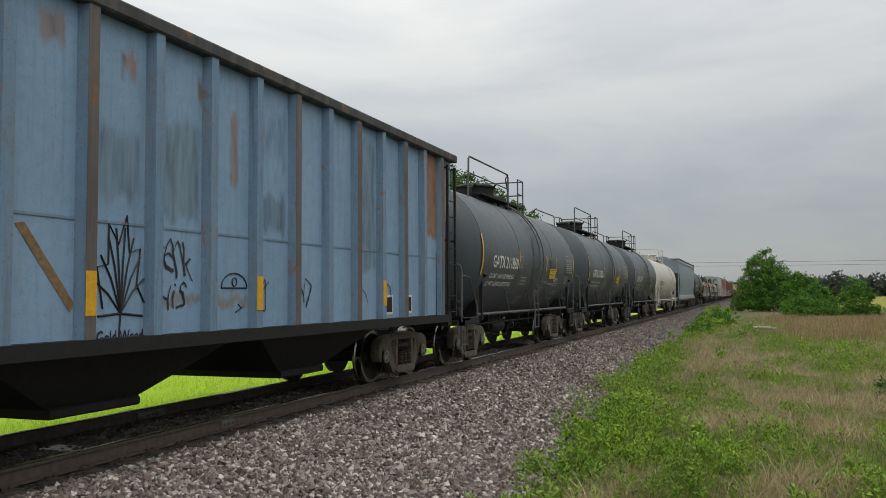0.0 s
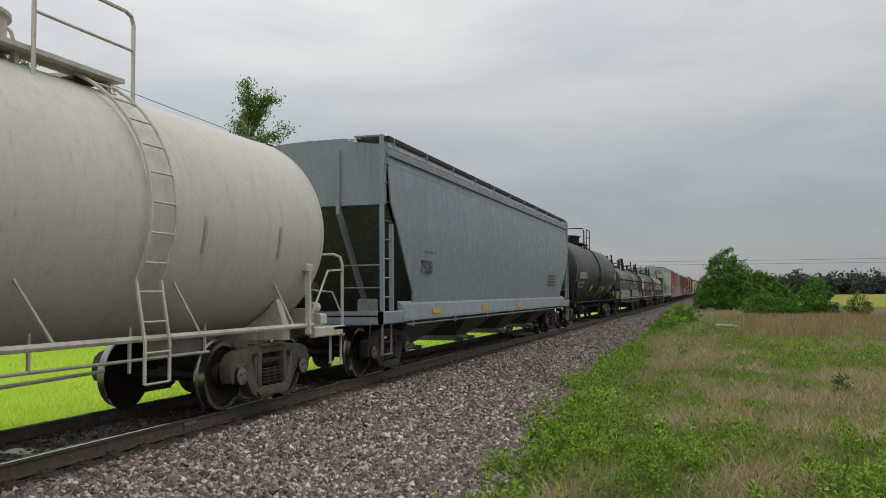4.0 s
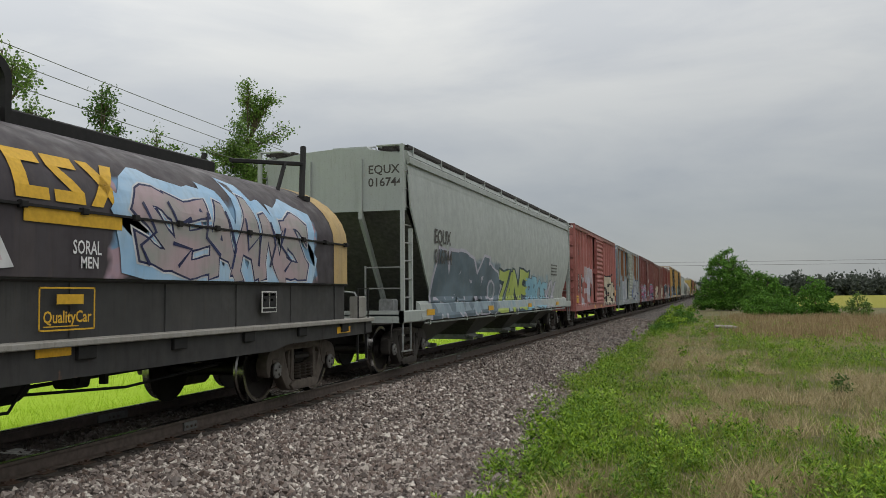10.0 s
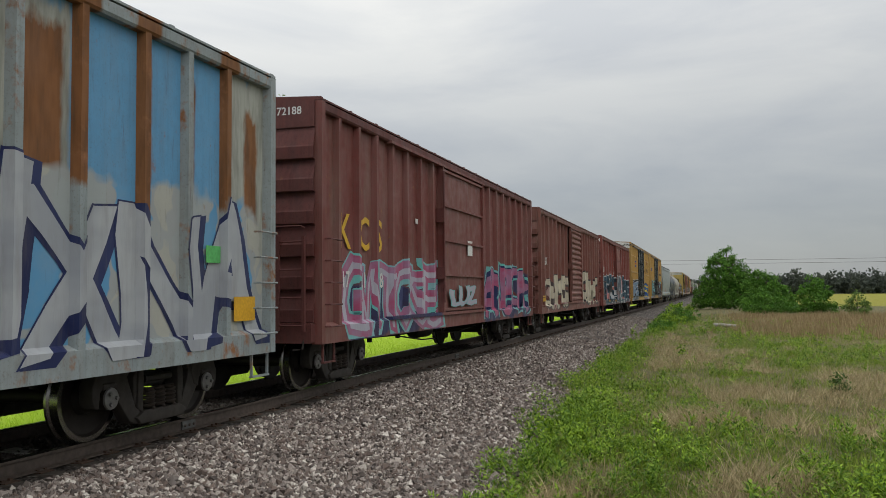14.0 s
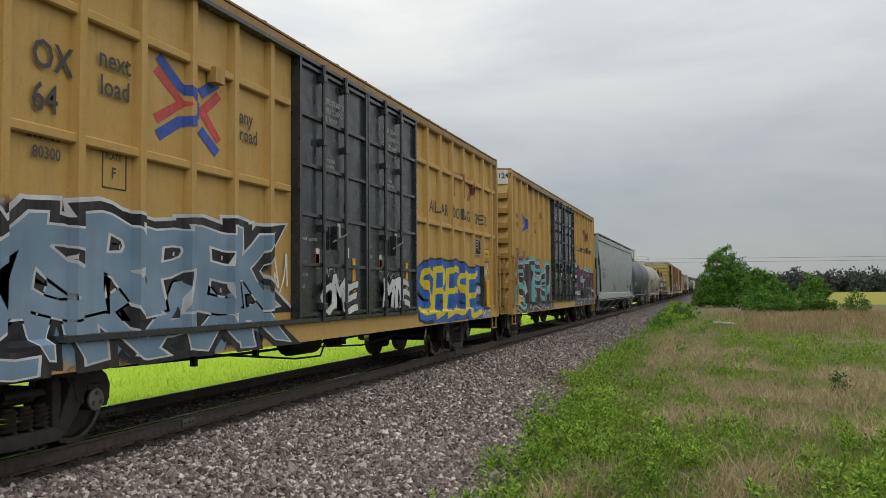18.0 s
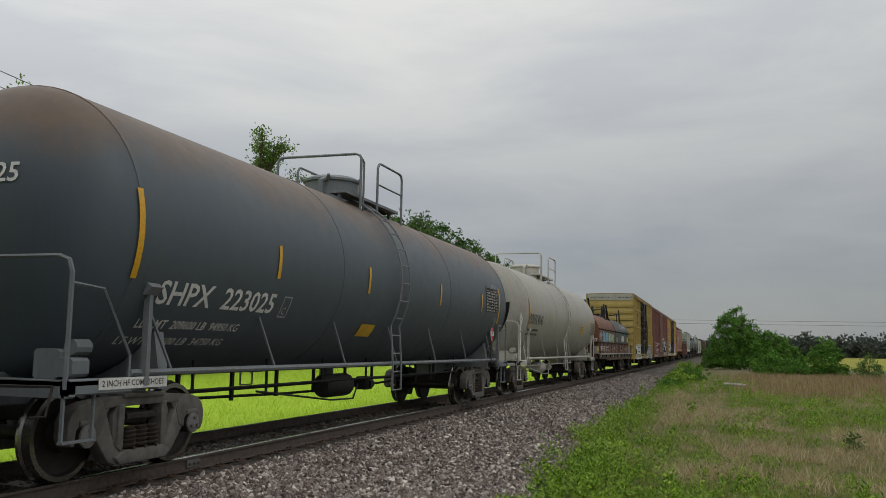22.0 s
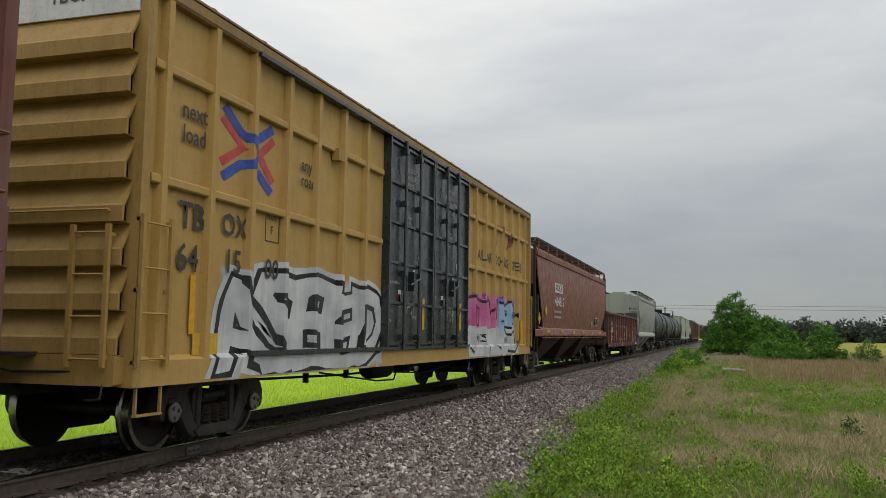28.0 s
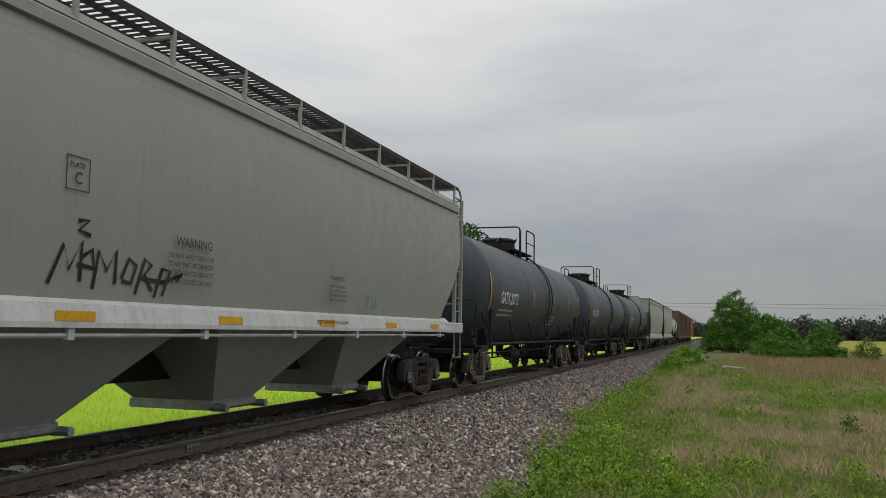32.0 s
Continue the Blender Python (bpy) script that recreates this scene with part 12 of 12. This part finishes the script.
# ---- ballast stones and ties ----
def stones():
    rs = np.random.RandomState(9)
    six = np.array([(1, 0, 0), (-1, 0, 0), (0, 1, 0), (0, -1, 0), (0, 0, 1), (0, 0, -1)], float)
    tri = np.array([(0, 2, 4), (2, 1, 4), (1, 3, 4), (3, 0, 4), (2, 0, 5), (1, 2, 5), (3, 1, 5), (0, 3, 5)])
    ys, xs = [], []
    for y0, y1, dens in ((5.5, 11, 2000), (11, 18, 1250), (18, 32, 450), (32, 60, 120)):
        for x0, x1, k in ((1.15, 4.9, 1.0), (-0.68, 0.68, 0.3)):
            n = int((y1 - y0) * (x1 - x0) * dens * k)
            ys.append(rs.uniform(y0, y1, n))
            xs.append(rs.uniform(x0, x1, n))
    n = 2200
    yy = rs.uniform(6.5, 12.5, n)
    ys.append(yy)
    xs.append(rs.uniform(4.3, 5.2, n))
    x, y = np.concatenate(xs), np.concatenate(ys)
    keep = (x < toe(y) + rs.normal(0, 0.12, len(x)))
    x, y = x[keep], y[keep]
    n = len(x)
    r = np.clip(0.0215 * rs.lognormal(0, 0.32, n), 0.010, 0.042)
    z = ground_z(x, y) + 0.02 + r * rs.uniform(-0.1, 0.95, n)
    v = six[None] * rs.uniform(0.85, 1.15, (n, 6, 1)) + rs.normal(0, 0.17, (n, 6, 3))
    v = v * (r[:, None] * rs.uniform(0.7, 1.25, (n, 3)) * np.array([1.12, 1.12, 0.95]))[:, None, :]
    tip = rs.normal(0, 0.6, (n, 1))
    v = np.stack([v[..., 0] * np.cos(tip) - v[..., 2] * np.sin(tip), v[..., 1], v[..., 0] * np.sin(tip) + v[..., 2] * np.cos(tip)], -1)
    ang = rs.uniform(0, 2 * np.pi, n)
    c, s = np.cos(ang)[:, None], np.sin(ang)[:, None]
    v = np.stack([v[..., 0] * c - v[..., 1] * s, v[..., 0] * s + v[..., 1] * c, v[..., 2]], -1)
    p = (v + np.stack([x, y, z], 1)[:, None]).reshape(-1, 3)
    near, far = np.arange(n)[y < 12], np.arange(n)[y >= 12]
    f = np.concatenate([(tri[None] + (near * 6)[:, None, None]).reshape(-1, 3), (tri[None, :4] + (far * 6)[:, None, None]).reshape(-1, 3)])
    m = Nodes("crushed_granite", 0.85)
    geo = m.add("ShaderNodeNewGeometry")
    col = m.ramp(geo.outputs["Random Per Island"], ((0.0, (0.040, 0.032, 0.028)), (0.20, (0.105, 0.080, 0.069)), (0.36, (0.185, 0.136, 0.112)), (0.48, (0.130, 0.112, 0.103)), (0.63, (0.22, 0.185, 0.165)), (0.77, (0.30, 0.258, 0.230)), (0.90, (0.44, 0.395, 0.350)), (1.0, (0.66, 0.62, 0.56))))
    vec = m.coords()
    col = m.mix(m.ramp(m.noise(60, 4, vec), ((0.4, 0.0), (0.7, 0.5))), col, (0.13, 0.115, 0.11))
    # stones between the rails get the shade under the train as colour too
    train_shade = m.band(m.xyz(vec)[0], -1.2, 1.0, 0.3)
    col = m.mix(m.math("MULTIPLY", train_shade, 0.7), col, (0.034, 0.027, 0.022))
    m.base(col)
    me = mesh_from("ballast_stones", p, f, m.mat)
    me.polygons.foreach_set("use_smooth", [False] * len(f))
    ob = new("ballast_stones", me)
    tagged(ob, "loose grey and pinkish crushed ballast stones", "stones", kind="stuff")


stones()


def tie_material():
    n = Nodes("creosoted_tie_wood", 0.9)
    info = n.add("ShaderNodeObjectInfo")
    vec = n.coords((0.6, 9, 9))
    f = n.noise(5, 6, vec, 0.7)
    col = n.ramp(f, ((0.3, (0.022, 0.018, 0.015)), (0.7, (0.10, 0.085, 0.07))))
    col = n.mix(n.math("MULTIPLY", info.outputs["Random"], 0.5), col, (0.11, 0.10, 0.09))
    n.base(col)
    n.bump(f, 0.5, 0.01)
    return n.mat


def ties():
    mat = tie_material()
    rnd = random.Random(4)
    shapes = []
    for k in range(5):
        b = 0.012 + 0.004 * k
        w, l = 0.112 + rnd.uniform(-0.006, 0.006), 1.30 + rnd.uniform(-0.03, 0.04)
        g = Form().slab(-l, l, -w, w, -0.36, -0.176, b, axis="x")
        me = g.mesh("tie")
        me.materials.append(mat)
        shapes.append(me)
    plate_m = plain("rusty_tie_plate", (0.085, 0.055, 0.04), 0.8, 0.2)
    g = Form()
    for s in (1, -1):
        g.slab(s * 0.755 - 0.18, s * 0.755 + 0.18, -0.09, 0.09, -0.177, -0.166, 0.004)
        for dx in (-0.095, 0.095):
            for dy in (-0.05, 0.05):
                g.box(s * 0.755 + dx - 0.016, s * 0.755 + dx + 0.016, dy - 0.014, dy + 0.014, -0.17, -0.145)
    plates = g.mesh("tie_plates")
    plates.materials.append(plate_m)
    y = -8.0
    for i in range(290):
        ob = part("tie", rnd.choice(shapes), mat, TRACK, at=(rnd.uniform(-0.04, 0.04), y, rnd.uniform(-0.006, 0.004)))
        if y < 70:
            part("tie_plates", plates, plate_m, ob)
        y += 0.5 + rnd.uniform(-0.02, 0.02)
    g = Form()
    for a, b in ((-200, -8.4), (y, 420)):
        k = a
        while k < b:
            g.box(-1.3, 1.3, k - 0.11, k + 0.11, -0.36, -0.176)
            k += 0.5
    ob = part("distant_ties", g.mesh("distant_ties", fix=False), mat, TRACK)
    ob["kind"] = "stuff"


ties()


# ---- movement: the whole train rolls towards and past the camera, its wheels turn ----
def rolled(t):
    return 14.6603 * t + 0.0018848 * t * t + 0.0000744 * t ** 3


def motions():
    for car, u in TRAIN:
        walk(car, [(t, pose(0, u - rolled(t), 0)) for t in range(33)])
    first = WHEELSETS[0]
    walk(first, [(k / FPS, Matrix.Rotation(rolled(k / FPS) / R_WHEEL, 4, "X")) for k in range(32 * FPS + 1)])
    # all wheels turn alike: they share the first one's keys
    for w in WHEELSETS[1:]:
        w.rotation_mode = "QUATERNION"
        w.animation_data_create()
        w.animation_data.action = first.animation_data.action
        w.animation_data.action_slot = first.animation_data.action_slot


motions()
